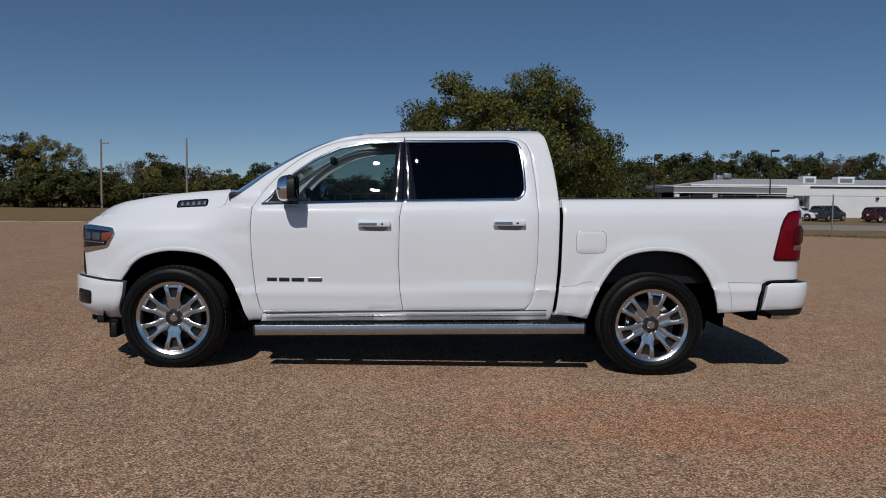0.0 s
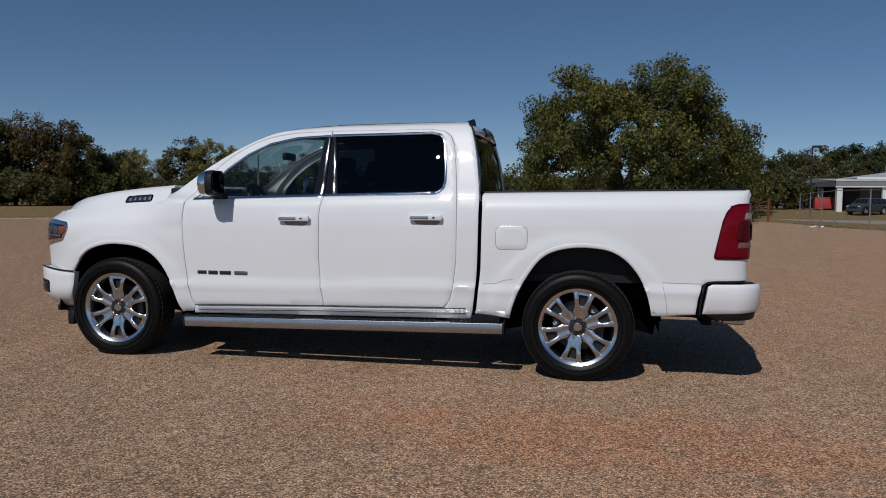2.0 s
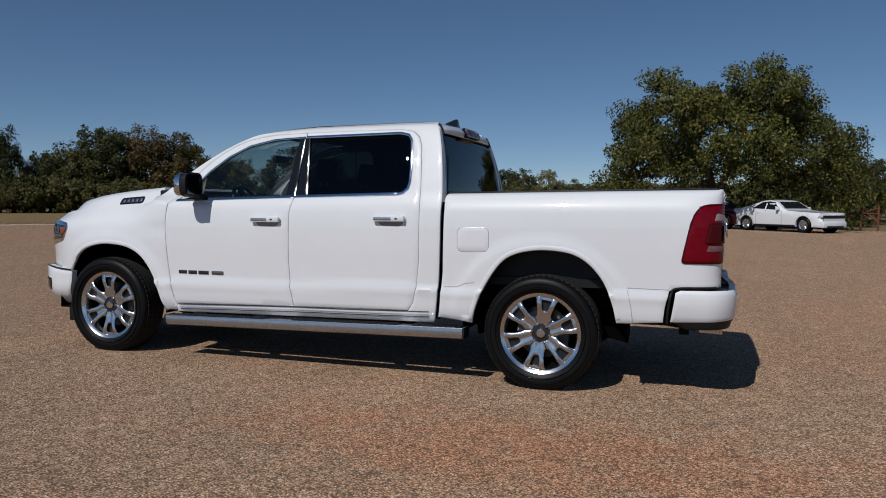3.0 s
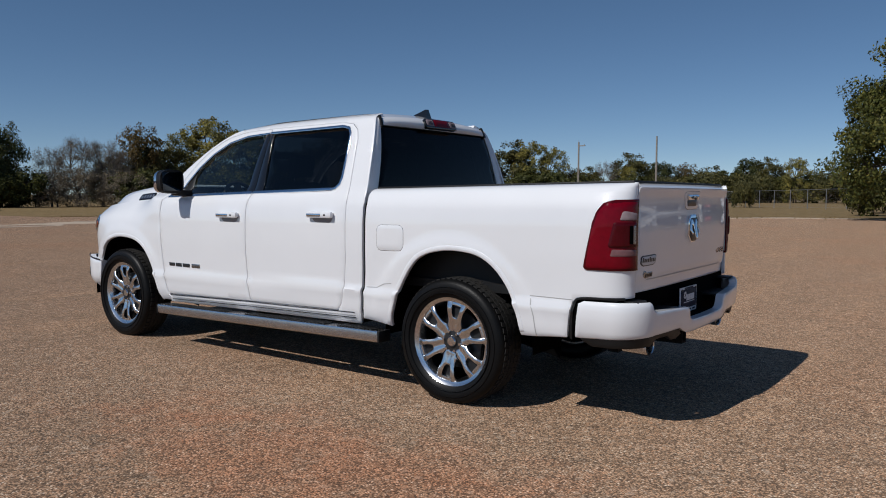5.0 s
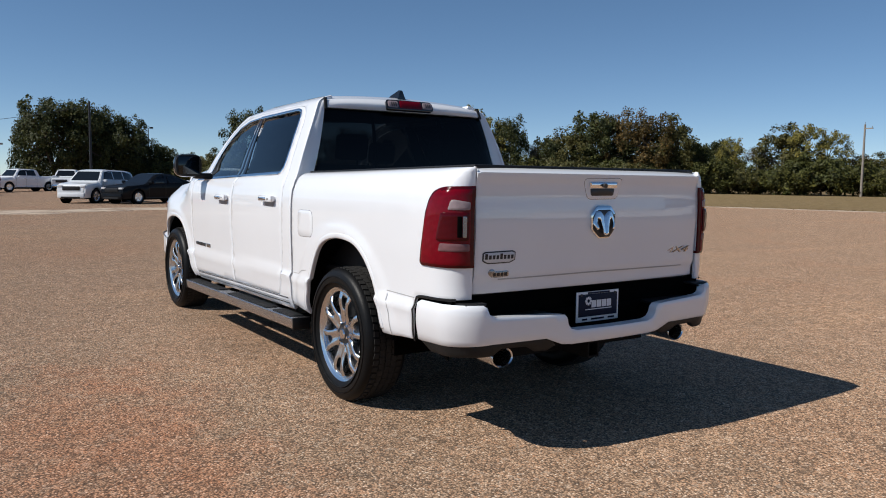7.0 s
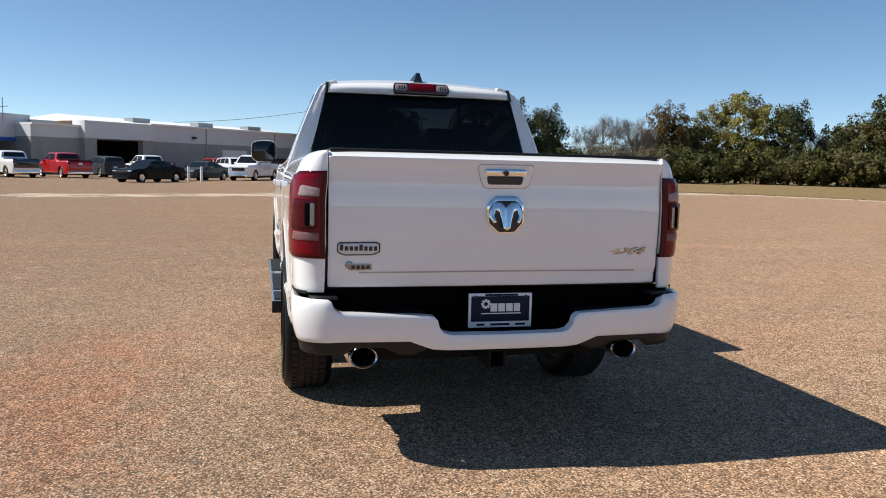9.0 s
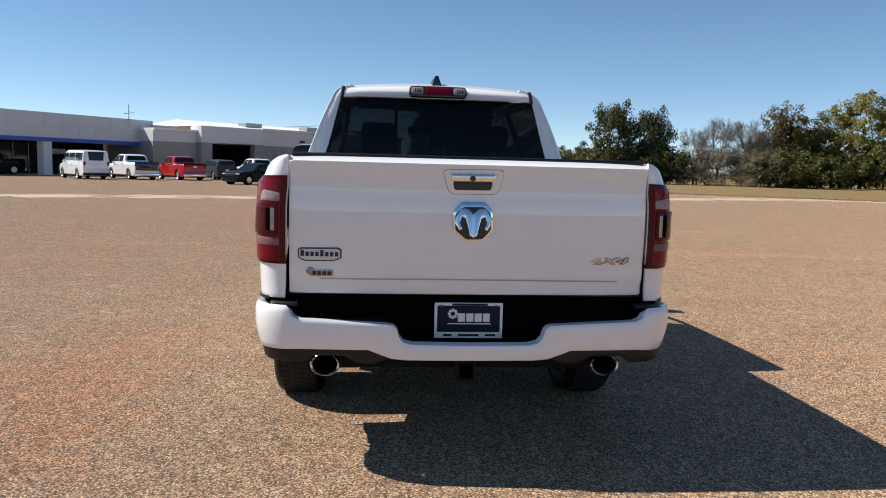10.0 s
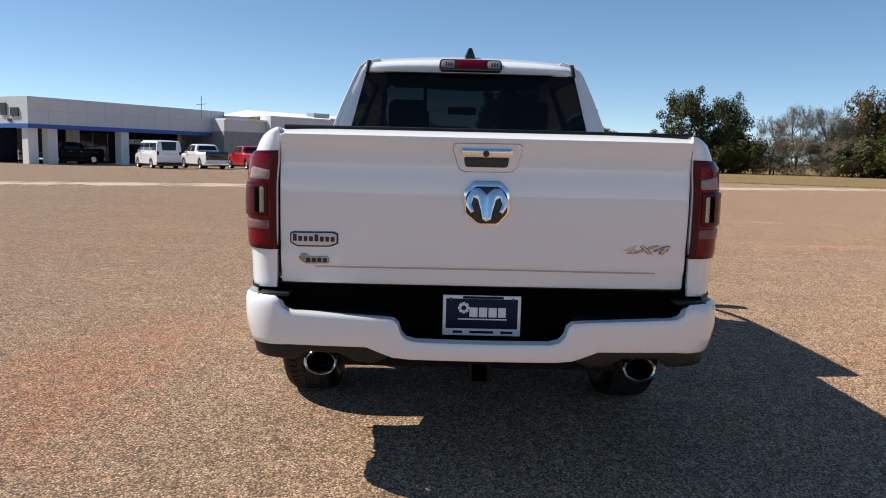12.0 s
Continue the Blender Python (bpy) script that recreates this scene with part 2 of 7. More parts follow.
PLATE_WHITE = plain("plate_white", (0.75, 0.76, 0.78), 0.35, 0, 0.05)
BADGE_GREY = plain("badge_grey", (0.30, 0.30, 0.31), 0.25, 0.9, 0.05)
BADGE_DARK = plain("badge_dark", (0.02, 0.02, 0.022), 0.35, 0, 0.1)
BADGE_BRONZE = plain("badge_bronze", (0.50, 0.42, 0.36), 0.25, 0.9, 0.05)
GRAVEL = gravel()
GRASS = dry_grass()
STRIP = worn_strip()
LEAF_OAK = foliage("leaf_oak", (0.022, 0.030, 0.010), (0.044, 0.055, 0.017), (0.079, 0.087, 0.030))
LEAF_OLIVE = foliage("leaf_olive", (0.038, 0.042, 0.014), (0.078, 0.078, 0.027), (0.128, 0.119, 0.046))
LEAF_BIG = foliage("leaf_shade_tree", (0.034, 0.046, 0.012), (0.078, 0.090, 0.022), (0.165, 0.160, 0.042))
LEAF_PEAR = foliage("leaf_pear", (0.09, 0.09, 0.028), (0.185, 0.175, 0.05), (0.30, 0.27, 0.08))
LEAF_RUST = foliage("leaf_rust", (0.048, 0.039, 0.015), (0.102, 0.075, 0.025), (0.160, 0.102, 0.036))
LEAF_BUSH = foliage("leaf_bush", (0.029, 0.035, 0.010), (0.059, 0.067, 0.019), (0.100, 0.105, 0.029))
LEAF_DRY = foliage("leaf_dry", (0.083, 0.073, 0.054), (0.158, 0.137, 0.104), (0.226, 0.189, 0.145))
BARK = plain("bark", (0.085, 0.065, 0.05), 0.95, 0, 0.35, 6, bump=0.6)
BARK_GREY = plain("grey_bark", (0.13, 0.112, 0.10), 0.95, 0, 0.3, 6, bump=0.5)
POLE_WOOD = plain("weathered_pole_wood", (0.24, 0.21, 0.18), 0.9, 0, 0.25, 3, bump=0.4)
POLE_DARK = plain("dark_pole", (0.03, 0.03, 0.032), 0.5, 0.3, 0.1)
GALV = plain("galvanised_steel", (0.34, 0.35, 0.36), 0.45, 0.8, 0.15, 6)
RUST = plain("rusty_pipe", (0.16, 0.055, 0.028), 0.85, 0.1, 0.35, 9, bump=0.3)
PANEL_GREY = plain("pale_metal_panel", (0.60, 0.61, 0.63), 0.45, 0.0, 0.04, 0.6)
PANEL_WHITE = plain("white_stucco", (0.72, 0.73, 0.72), 0.8, 0, 0.06, 0.8, bump=0.1)
BLOCK = plain("grey_block", (0.30, 0.295, 0.285), 0.9, 0, 0.15, 1.5, bump=0.3)
ROOF_METAL = plain("white_roof_metal", (0.75, 0.75, 0.74), 0.5, 0.0, 0.05, 0.7)
ROOF_GREY = plain("grey_shingle", (0.36, 0.37, 0.38), 0.9, 0, 0.15, 2, bump=0.3)
DARK_SIDING = plain("dark_porch_siding", (0.055, 0.058, 0.062), 0.8, 0, 0.15, 1.0)
FASCIA_GREY = plain("grey_fascia", (0.20, 0.205, 0.21), 0.6, 0, 0.06, 1.0)
DUMPSTER_RED = plain("faded_red_steel", (0.36, 0.035, 0.035), 0.6, 0, 0.2, 2.0)
BLUE_BAND = plain("blue_band", (0.02, 0.10, 0.42), 0.35, 0, 0.05)
# near-black base colour that stands in for shade inside the buildings
INDOOR_SHADE = plain("painted_indoor_shade", (0.012, 0.012, 0.013), 0.9, 0, 0.3, 1)
SHOP_GLASS = plain("shop_glass", (0.008, 0.010, 0.013), 0.05, 0, 0.1, 1, spec=0.4)
APRON = plain("worn_apron", (0.27, 0.235, 0.20), 0.92, 0, 0.18, 0.8, bump=0.3)
CONCRETE = plain("pale_concrete", (0.48, 0.46, 0.42), 0.9, 0, 0.12, 1.5, bump=0.3)
PAINT_RED = car_paint("red_paint", (0.42, 0.012, 0.016))
PAINT_BLACK = car_paint("black_paint", (0.008, 0.009, 0.011), coat=0.18, spec=0.03)
PAINT_SLATE = car_paint("slate_paint", (0.045, 0.055, 0.062), coat=0.18, spec=0.03)
PAINT_MAROON = car_paint("maroon_paint", (0.05, 0.008, 0.011), coat=0.5, spec=0.05)
PAINT_SILVER = car_paint("pearl_paint", (0.66, 0.68, 0.70))
PAINT_TEAL = car_paint("dark_grey_paint", (0.028, 0.034, 0.036))


# ---- building helpers ----
def mesh_object(name, verts, faces, material, parent=None, smooth=35):
    me = bpy.data.meshes.new(name)
    me.from_pydata([tuple(v) for v in verts], [], faces)
    if material:
        me.materials.append(material)
    if smooth:
        me.polygons.foreach_set("use_smooth", [True] * len(me.polygons))
        me.set_sharp_from_angle(angle=radians(smooth))
    me.update()
    ob = new(name, me)
    if parent:
        ob.parent = parent
    return ob


def part(name, bm, material, parent=None, label="", smooth=35):
    """Links a bmesh as one mesh object under a thing or a part."""
    me = bpy.data.meshes.new(name)
    bm.normal_update()
    bm.to_mesh(me)
    bm.free()
    me.materials.append(material)
    if smooth:
        me.polygons.foreach_set("use_smooth", [True] * len(me.polygons))
        me.set_sharp_from_angle(angle=radians(smooth))
    ob = new(name, me)
    if parent:
        ob.parent = parent
    if label:
        ob["label"] = label
    return ob


def empty(name, m, label, category, group="", kind=""):
    ob = new(name)
    ob.empty_display_size = 0.2
    ob.matrix_basis = m
    return tagged(ob, label, category, group, kind)


def add_box(bm, x0, x1, y0, y1, z0, z1, bevel=0.0, m=None):
    before = set(bm.verts)
    r = bmesh.ops.create_cube(bm, size=1.0, matrix=Matrix.Translation(((x0 + x1) / 2, (y0 + y1) / 2, (z0 + z1) / 2))
                              @ Matrix.Diagonal((abs(x1 - x0), abs(y1 - y0), abs(z1 - z0), 1)))
    if bevel:
        edges = {e for v in r["verts"] for e in v.link_edges}
        bmesh.ops.bevel(bm, geom=list(edges), offset=bevel, segments=2, affect="EDGES", profile=0.5)
    if m is not None:
        bmesh.ops.transform(bm, matrix=m, verts=[v for v in bm.verts if v not in before])
    return bm


def boxes(*dims, bevel=0.0):
    bm = bmesh.new()
    for d in dims:
        add_box(bm, *d, bevel=bevel)
    return bm


def tube(bm, a, b, r0, r1=None, n=10, caps=True):
    """A tapered tube from a to b."""
    r1 = r0 if r1 is None else r1
    a, b = Vector(a), Vector(b)
    q = (b - a).to_track_quat("Z", "Y").to_matrix()
    rings = []
    for p, r in ((a, r0), (b, r1)):
        rings.append([bm.verts.new(p + q @ Vector((r * math.cos(2 * math.pi * i / n), r * math.sin(2 * math.pi * i / n), 0))) for i in range(n)])
    for i in range(n):
        bm.faces.new((rings[0][i], rings[0][(i + 1) % n], rings[1][(i + 1) % n], rings[1][i]))
    if caps:
        bm.faces.new(rings[0][::-1])
        bm.faces.new(rings[1])
    return bm


def lathe(profile, n=48, axis="y", close=True):
    """Turns (radius, offset) points about the y axis."""
    bm = bmesh.new()
    rings = []
    for i in range(n):
        a = 2 * math.pi * i / n
        rings.append([bm.verts.new((r * math.cos(a), o, r * math.sin(a))) for r, o in profile])
    m = len(profile)
    for i in range(n):
        p, q = rings[i], rings[(i + 1) % n]
        for j in range(m if close else m - 1):
            bm.faces.new((p[j], p[(j + 1) % m], q[(j + 1) % m], q[j]))
    bmesh.ops.recalc_face_normals(bm, faces=bm.faces)
    return bm


def curve_at(points):
    """A smooth function through (x, value...) rows, by cubic Hermite pieces."""
    xs = np.array([p[0] for p in points], float)
    ys = np.array([p[1:] for p in points], float)
    d = np.diff(ys, axis=0) / np.diff(xs)[:, None]
    tan = np.vstack([d[:1], (d[:-1] + d[1:]) / 2, d[-1:]])
    flat = np.vstack([np.zeros_like(d[:1], bool), d[:-1] * d[1:] <= 0, np.zeros_like(d[:1], bool)])
    tan[flat] = 0

    def f(x):
        x = min(max(x, xs[0]), xs[-1])
        i = min(int(np.searchsorted(xs, x, "right")) - 1, len(xs) - 2)
        h = xs[i + 1] - xs[i]
        t = (x - xs[i]) / h
        v = (2 * t**3 - 3 * t**2 + 1) * ys[i] + (t**3 - 2 * t**2 + t) * h * tan[i] + (-2 * t**3 + 3 * t**2) * ys[i + 1] + (t**3 - t**2) * h * tan[i + 1]
        return float(v[0]) if len(v) == 1 else tuple(map(float, v))
    return f


def rounded(pts, r, n=4):
    """A polygon with its corners rounded; r is one radius or one for each corner."""
    out = []
    k = len(pts)
    rs = r if isinstance(r, (list, tuple)) else [r] * k
    for i in range(k):
        p, a, b = Vector(pts[i]), Vector(pts[i - 1]), Vector(pts[(i + 1) % k])
        if rs[i] <= 0:
            out.append(tuple(p))
            continue
        da, db = (a - p), (b - p)
        ra = min(rs[i], da.length * 0.45, db.length * 0.45)
        s, e = p + da.normalized() * ra, p + db.normalized() * ra
        for j in range(n + 1):
            t = j / n
            out.append(tuple((1 - t) ** 2 * s + 2 * t * (1 - t) * p + t * t * e))
    return out


def dense(poly, step):
    out = []
    for i, a in enumerate(poly):
        b = poly[(i + 1) % len(poly)]
        n = max(1, math.ceil(math.dist(a, b) / step))
        out += [(a[0] + (b[0] - a[0]) * j / n, a[1] + (b[1] - a[1]) * j / n) for j in range(n)]
    return out


def inside(px, py, poly):
    x, y = poly[:, 0], poly[:, 1]
    x2, y2 = np.roll(x, -1), np.roll(y, -1)
    hit = np.zeros(len(px), bool)
    for a, b, c, d in zip(x, y, x2, y2):
        if b != d:
            hit ^= ((b > py) != (d > py)) & (px < (c - a) * (py - b) / (d - b) + a)
    return hit


def sheet(name, poly, fn, material, parent=None, step=0.05, thick=0.02, away=(0, 0, 0.9), round_=0.006, label="", lift=0.0, smooth=40):
    """A panel: the polygon in (u, v), laid on the surface fn(u, v), with its edge rolled over and turned in by thick."""
    from mathutils.geometry import delaunay_2d_cdt
    poly = [p for i, p in enumerate(poly) if math.dist(p, poly[i - 1]) > 1e-5]
    area = sum(poly[i - 1][0] * p[1] - p[0] * poly[i - 1][1] for i, p in enumerate(poly))
    if area < 0:
        poly = poly[::-1]
    outer = dense(poly, step)
    P = np.array(outer)
    e1 = P - np.roll(P, 1, 0)
    e2 = np.roll(P, -1, 0) - P
    e1 /= np.linalg.norm(e1, axis=1)[:, None]
    e2 /= np.linalg.norm(e2, axis=1)[:, None]
    nrm = np.stack([-(e1 + e2)[:, 1], (e1 + e2)[:, 0]], 1)
    nrm /= np.maximum(np.linalg.norm(nrm, axis=1), 0.3)[:, None]
    inner = P + nrm * round_
    lo, hi = P.min(0), P.max(0)
    gx, gy = np.meshgrid(np.arange(lo[0], hi[0] + step, step), np.arange(lo[1], hi[1] + step, step))
    gx = gx + (np.arange(gx.shape[0]) % 2)[:, None] * step / 2
    g = np.stack([gx.ravel(), gy.ravel()], 1)
    g = g[inside(g[:, 0], g[:, 1], inner)]
    if len(g):
        d = np.min(np.linalg.norm(g[:, None] - inner[None], axis=2), axis=1)
        g = g[d > step * 0.45]
    pts = [Vector(p) for p in np.vstack([inner, g])]
    n = len(inner)
    vs, _, fs, orig, _, _ = delaunay_2d_cdt(pts, [], [list(range(n))], 1, 1e-6)
    back = {}
    for i, o in enumerate(orig):
        for j in o:
            back[j] = i
    h = 1e-3

    def at(u, v):
        p = Vector(fn(u, v))
        nu = Vector(fn(u + h, v)) - Vector(fn(u - h, v))
        nv = Vector(fn(u, v + h)) - Vector(fn(u, v - h))
        k = nu.cross(nv)
        k = k.normalized() if k.length > 1e-12 else Vector((0, 0, 1))
        if callable(away):
            if k.dot(Vector(away(p))) < 0:
                k = -k
        else:
            d = p - Vector(away)
            if not away[0]:
                d.x *= 0.1
            if k.dot(d) < 0:
                k = -k
        return p, k
    verts, norms = [], []
    for q in vs:
        p, k = at(*q)
        verts.append(p + k * lift)
        norms.append(k)
    faces = []
    for f in fs:
        a, b, c = (verts[i] for i in f[:3])
        keep = (b - a).cross(c - a).dot(norms[f[0]]) > 0
        faces.append(tuple(f) if keep else tuple(f[::-1]))
    ring0 = [back[i] for i in range(n)]
    base = len(verts)
    for i in range(n):
        p, k = at(*outer[i])
        verts.append(p + k * (lift - round_ * 0.6))
        norms.append(k)
    base2 = len(verts)
    if thick:
        for i in range(n):
            verts.append(verts[base + i] - norms[base + i] * thick)
    for i in range(n):
        j = (i + 1) % n
        a, b, c, d = ring0[i], ring0[j], base + j, base + i
        va = (verts[b] - verts[a]).cross(verts[d] - verts[a])
        flip = va.dot(norms[a]) < 0
        faces.append((a, b, c, d)[::-1] if flip else (a, b, c, d))
        if thick:
            q = (base + i, base + j, base2 + j, base2 + i)
            faces.append(q[::-1] if flip else q)
    ob = mesh_object(name, verts, faces, material, parent, smooth)
    if label:
        ob["label"] = label
    return ob


def grid_surface(name, fn, nu, nv, material, parent=None, label="", smooth=60, flip=False):
    """A grid laid on fn(u, v), u and v from 0 to 1."""
    verts = [fn(i / nu, j / nv) for i in range(nu + 1) for j in range(nv + 1)]
    faces = []
    for i in range(nu):
        for j in range(nv):
            a = i * (nv + 1) + j
            f = (a, a + nv + 1, a + nv + 2, a + 1)
            faces.append(f[::-1] if flip else f)
    ob = mesh_object(name, verts, faces, material, parent, smooth)
    if label:
        ob["label"] = label
    return ob


def smoothstep(a, b, x):
    t = min(1.0, max(0.0, (x - a) / (b - a)))
    return t * t * (3 - 2 * t)


def spline(pts, n=4):
    """A smooth line through the given points."""
    P = [Vector(p) for p in pts]
    out = []
    for i in range(len(P) - 1):
        a, b, c, d = P[max(i - 1, 0)], P[i], P[i + 1], P[min(i + 2, len(P) - 1)]
        for j in range(n):
            t = j / n
            out.append(tuple(0.5 * (2 * b + (c - a) * t + (2 * a - 5 * b + 4 * c - d) * t * t + (3 * b - a - 3 * c + d) * t**3)))
    return out + [tuple(P[-1])]


def ragged(pts, width, seed):
    """A strip along a line with an uneven, worn edge."""
    line = spline(pts, 14)
    a, b = [], []
    for i, p in enumerate(line):
        p = Vector(p)
        d = (Vector(line[min(i + 1, len(line) - 1)]) - Vector(line[max(i - 1, 0)])).normalized()
        k = Vector((-d.y, d.x)) * width / 2
        for out, s in ((a, 1), (b, -1)):
            out.append(tuple(p + s * k * (1 + 0.9 * noise.noise(Vector((i * 0.45, s * 7.0, seed))))))
    return a + b[::-1]


def ribbon(pts, width):
    """A strip of that width along a line."""
    P = [Vector(p) for p in pts]
    a, b = [], []
    for i, p in enumerate(P):
        d = (P[min(i + 1, len(P) - 1)] - P[max(i - 1, 0)]).normalized()
        k = Vector((-d.y, d.x)) * width / 2
        a.append(tuple(p + k))
        b.append(tuple(p - k))
    return a + b[::-1]

# ---- ground ----
def land(x, y):
    """Height of the ground: level round the truck, falling gently far off."""
    z = -0.008 - 0.008 * min(7.0, max(-6.0, x))
    z -= 0.0065 * max(0.0, -x - 14) * (1 - smoothstep(-2, 16, y))
    z -= 0.45 * smoothstep(0.0, 16.0, (x - 14) * 0.5 + (y - 40) * 0.86) * smoothstep(8, 20, x)
    z += 0.75 * smoothstep(70, 94, y) * smoothstep(4, 18, x)
    z += 0.2 * smoothstep(26, 39, y) * smoothstep(-14, -2, x) * (1 - smoothstep(9, 14, x))
    return z


xs = sorted({*np.linspace(-140, 90, 93), -4000, -1200, -500, -250, 180, 400, 1200, 4000})
ys = sorted({*np.linspace(-90, 150, 97), -4000, -1200, -400, -180, 250, 500, 1200, 4000})
verts = [(x, y, land(max(-140, x), y) - 0.03) for x in xs for y in ys]
ny = len(ys)
faces = [(i * ny + j, (i + 1) * ny + j, (i + 1) * ny + j + 1, i * ny + j + 1) for i in range(len(xs) - 1) for j in range(ny - 1)]
tagged(mesh_object("ground", verts, faces, GRASS, None, 0), "dry yellow-brown grass field", "ground", kind="structure")
UP = lambda p: (0, 0, 1)
lot = [(70, -70), (70, 26), (30, 29), (20.5, 32.6), (15.5, 36.0), (13.8, 41), (14.5, 50), (9, 50), (3, 47), (-8, 44.5), (-15, 43.5), (-22, 41), (-30, 38), (-35.5, 34.5), (-38.5, 29), (-41, 24.5), (-60, 24), (-112, 24), (-112, -70)]
tagged(sheet("pavement", lot, lambda x, y: (x, y, land(x, y)), GRAVEL, None, 4.0, 0, UP, 0.05, smooth=0), "tan and rust chip-seal gravel lot", "pavement", kind="structure")
strip = ragged([(-15.5, -30), (-18.5, -14), (-20.6, -6.5), (-22.8, -1.1), (-26.5, 10), (-30.3, 21), (-33.4, 29), (-34.0, 33)], 2.7, 2.0)
tagged(sheet("pale_strip", strip, lambda x, y: (x, y, land(x, y) + 0.015), STRIP, None, 1.0, 0, UP, 0.05, smooth=0), "pale worn caliche strip across the lot", "track", kind="structure")
strip = ragged([(-34, 34), (-26, 39.2), (-20, 41.3), (-10, 43.8), (2, 46.6)], 1.3, 5.0)
tagged(sheet("pale_strip", strip, lambda x, y: (x, y, land(x, y) + 0.015), STRIP, None, 1.0, 0, UP, 0.05, smooth=0), "pale sandy edge of the gravel lot", "track", kind="structure")
road = [(18, 72), (80, 66), (80, 52), (26, 57)]
tagged(sheet("road", road, lambda x, y: (x, y, land(x, y) + 0.012), APRON, None, 3.0, 0, UP, 0.05, smooth=0), "pale concrete parking apron beyond the fence", "road", kind="structure")

# ---- the pickup truck ----
XF, XR, ZC = -1.925, 1.949, 0.405      # axles and their height
ZF, ZR = 0.412, 0.387
truck = empty("pickup_truck", pose(0, 7.163, 0), "white crew-cab pickup truck with chrome trim, parked on gravel", "truck")

LOW = [(0.36, 0.925, 0.36), (0.41, 0.950, 0.41), (0.45, 0.972, 0.45), (0.50, 0.988, 0.50), (0.60, 0.999, 0.60), (0.655, 1.010, 0.655), (0.668, 0.994, 0.668),
       (0.80, 0.999, 0.80), (1.0, 1.006, 1.0), (1.12, 1.006, 1.12), (1.22, 1.0, 1.22), (1.30, 0.986, 1.30), (1.35, 0.970, 1.35)]
prof_cab = curve_at(LOW + [(1.385, 0.953, 1.385), (1.49, 0.917, 1.49), (1.60, 0.877, 1.60), (1.70, 0.838, 1.70), (1.80, 0.796, 1.80), (1.87, 0.766, 1.87), (1.92, 0.741, 1.916), (1.97, 0.698, 1.944), (2.05, 0.62, 1.964)])
prof_bed = curve_at(LOW[:-1] + [(1.35, 0.968, 1.35), (1.40, 0.938, 1.392), (1.45, 0.893, 1.413), (1.50, 0.845, 1.415)])
prof_fender = curve_at(LOW[:9] + [(1.10, 1.0, 1.10), (1.16, 0.984, 1.16), (1.22, 0.948, 1.208), (1.28, 0.898, 1.243), (1.34, 0.842, 1.268)])
front_taper = curve_at([(-2.9, 0.34), (-2.75, 0.235), (-2.6, 0.135), (-2.45, 0.060), (-2.25, 0.012), (-2.1, 0.0), (3.3, 0.0)])


def flare(x, z):
    out = 0.0
    for xc, ra in ((XF, 0.56), (XR, 0.585)):
        r = math.hypot((x - xc) * 0.97, z - ZC)
        if z > 0.3:
            out = max(out, 0.012 * (1 - smoothstep(ra + 0.045, ra + 0.125, r)))
    return out


def side(prof, sgn, rear=False, front=False):
    """The body side: x along the truck, s up along the section."""
    def f(x, s):
        w, z = prof(s - 0.0125 * (x + 0.3) * (s < 1.3))
        if s < 1.3:
            z = s
        w += flare(x, s) * (s < 1.3)
        if prof is prof_cab:
            if s > 1.3:
                w -= (0.046 * (1.1 - x) - 0.0205 * (1.21 - x * x)) * smoothstep(1.3, 1.42, s) * (x < 1.1)
            if s > 1.9:
                z -= 0.032 * smoothstep(0.0, 0.55, -x) * (s - 1.9) / 0.15 - 0.012 * smoothstep(-0.3, 0.9, x) * (s - 1.9) / 0.15
        if prof is prof_bed:
            z += 0.014 * (x - 2.2) * smoothstep(1.2, 1.4, s)
            if x > 2.965:
                turn = min(1.0, (x - 2.965) / 0.185) * math.pi / 2
                x = 2.965 + 0.210 * math.sin(turn) ** 0.85
                w -= min(0.151, max(0.0, w - 0.847)) * (1 - max(0.0, math.cos(turn)) ** 0.85)
        if prof is prof_fender:
            w -= front_taper(x)
            k = smoothstep(1.08, 1.34, s)
            z += k * (0.105 * (x + 1.9) * (x < -1.9) + 0.03 * (x + 1.9) * (x >= -1.9))
            t = smoothstep(-1.80, -1.36, x) * smoothstep(1.02, 1.18, s)
            w, z = w + (prof_cab(s)[0] - w) * t, z + (s - z) * t
        return (x, sgn * w, z)
    return f


def round_corner(x):
    """The length along the bed side at which its rounded rear corner reaches x."""
    if x <= 2.965:
        return x
    return 2.965 + 0.185 * 2 / math.pi * math.asin(min(1.0, (x - 2.965) / 0.210) ** (1 / 0.85))


GAP = 0.0022
ARCH_F = [(-2.36, 0.70), (-2.299, 0.775), (-2.236, 0.851), (-2.137, 0.914), (-1.988, 0.952), (-1.84, 0.954), (-1.692, 0.931), (-1.569, 0.87), (-1.471, 0.759), (-1.398, 0.61), (-1.349, 0.46), (-1.324, 0.40)]
ARCH_R = [(1.428, 0.431), (1.469, 0.575), (1.542, 0.73), (1.648, 0.884), (1.755, 0.956), (1.908, 0.99), (2.061, 0.989), (2.193, 0.962), (2.305, 0.89), (2.397, 0.775), (2.457, 0.629), (2.488, 0.49)]
SEAM_F = [(-1.202, 0.455), (-1.227, 0.51), (-1.263, 0.685), (-1.287, 0.934), (-1.296, 1.158), (-1.285, 1.315)]
DOOR_TOP_F = [(-1.27, 1.365), (-1.215, 1.455), (-1.065, 1.612), (-0.875, 1.752), (-0.655, 1.848), (-0.38, 1.893), (-0.082, 1.903)]
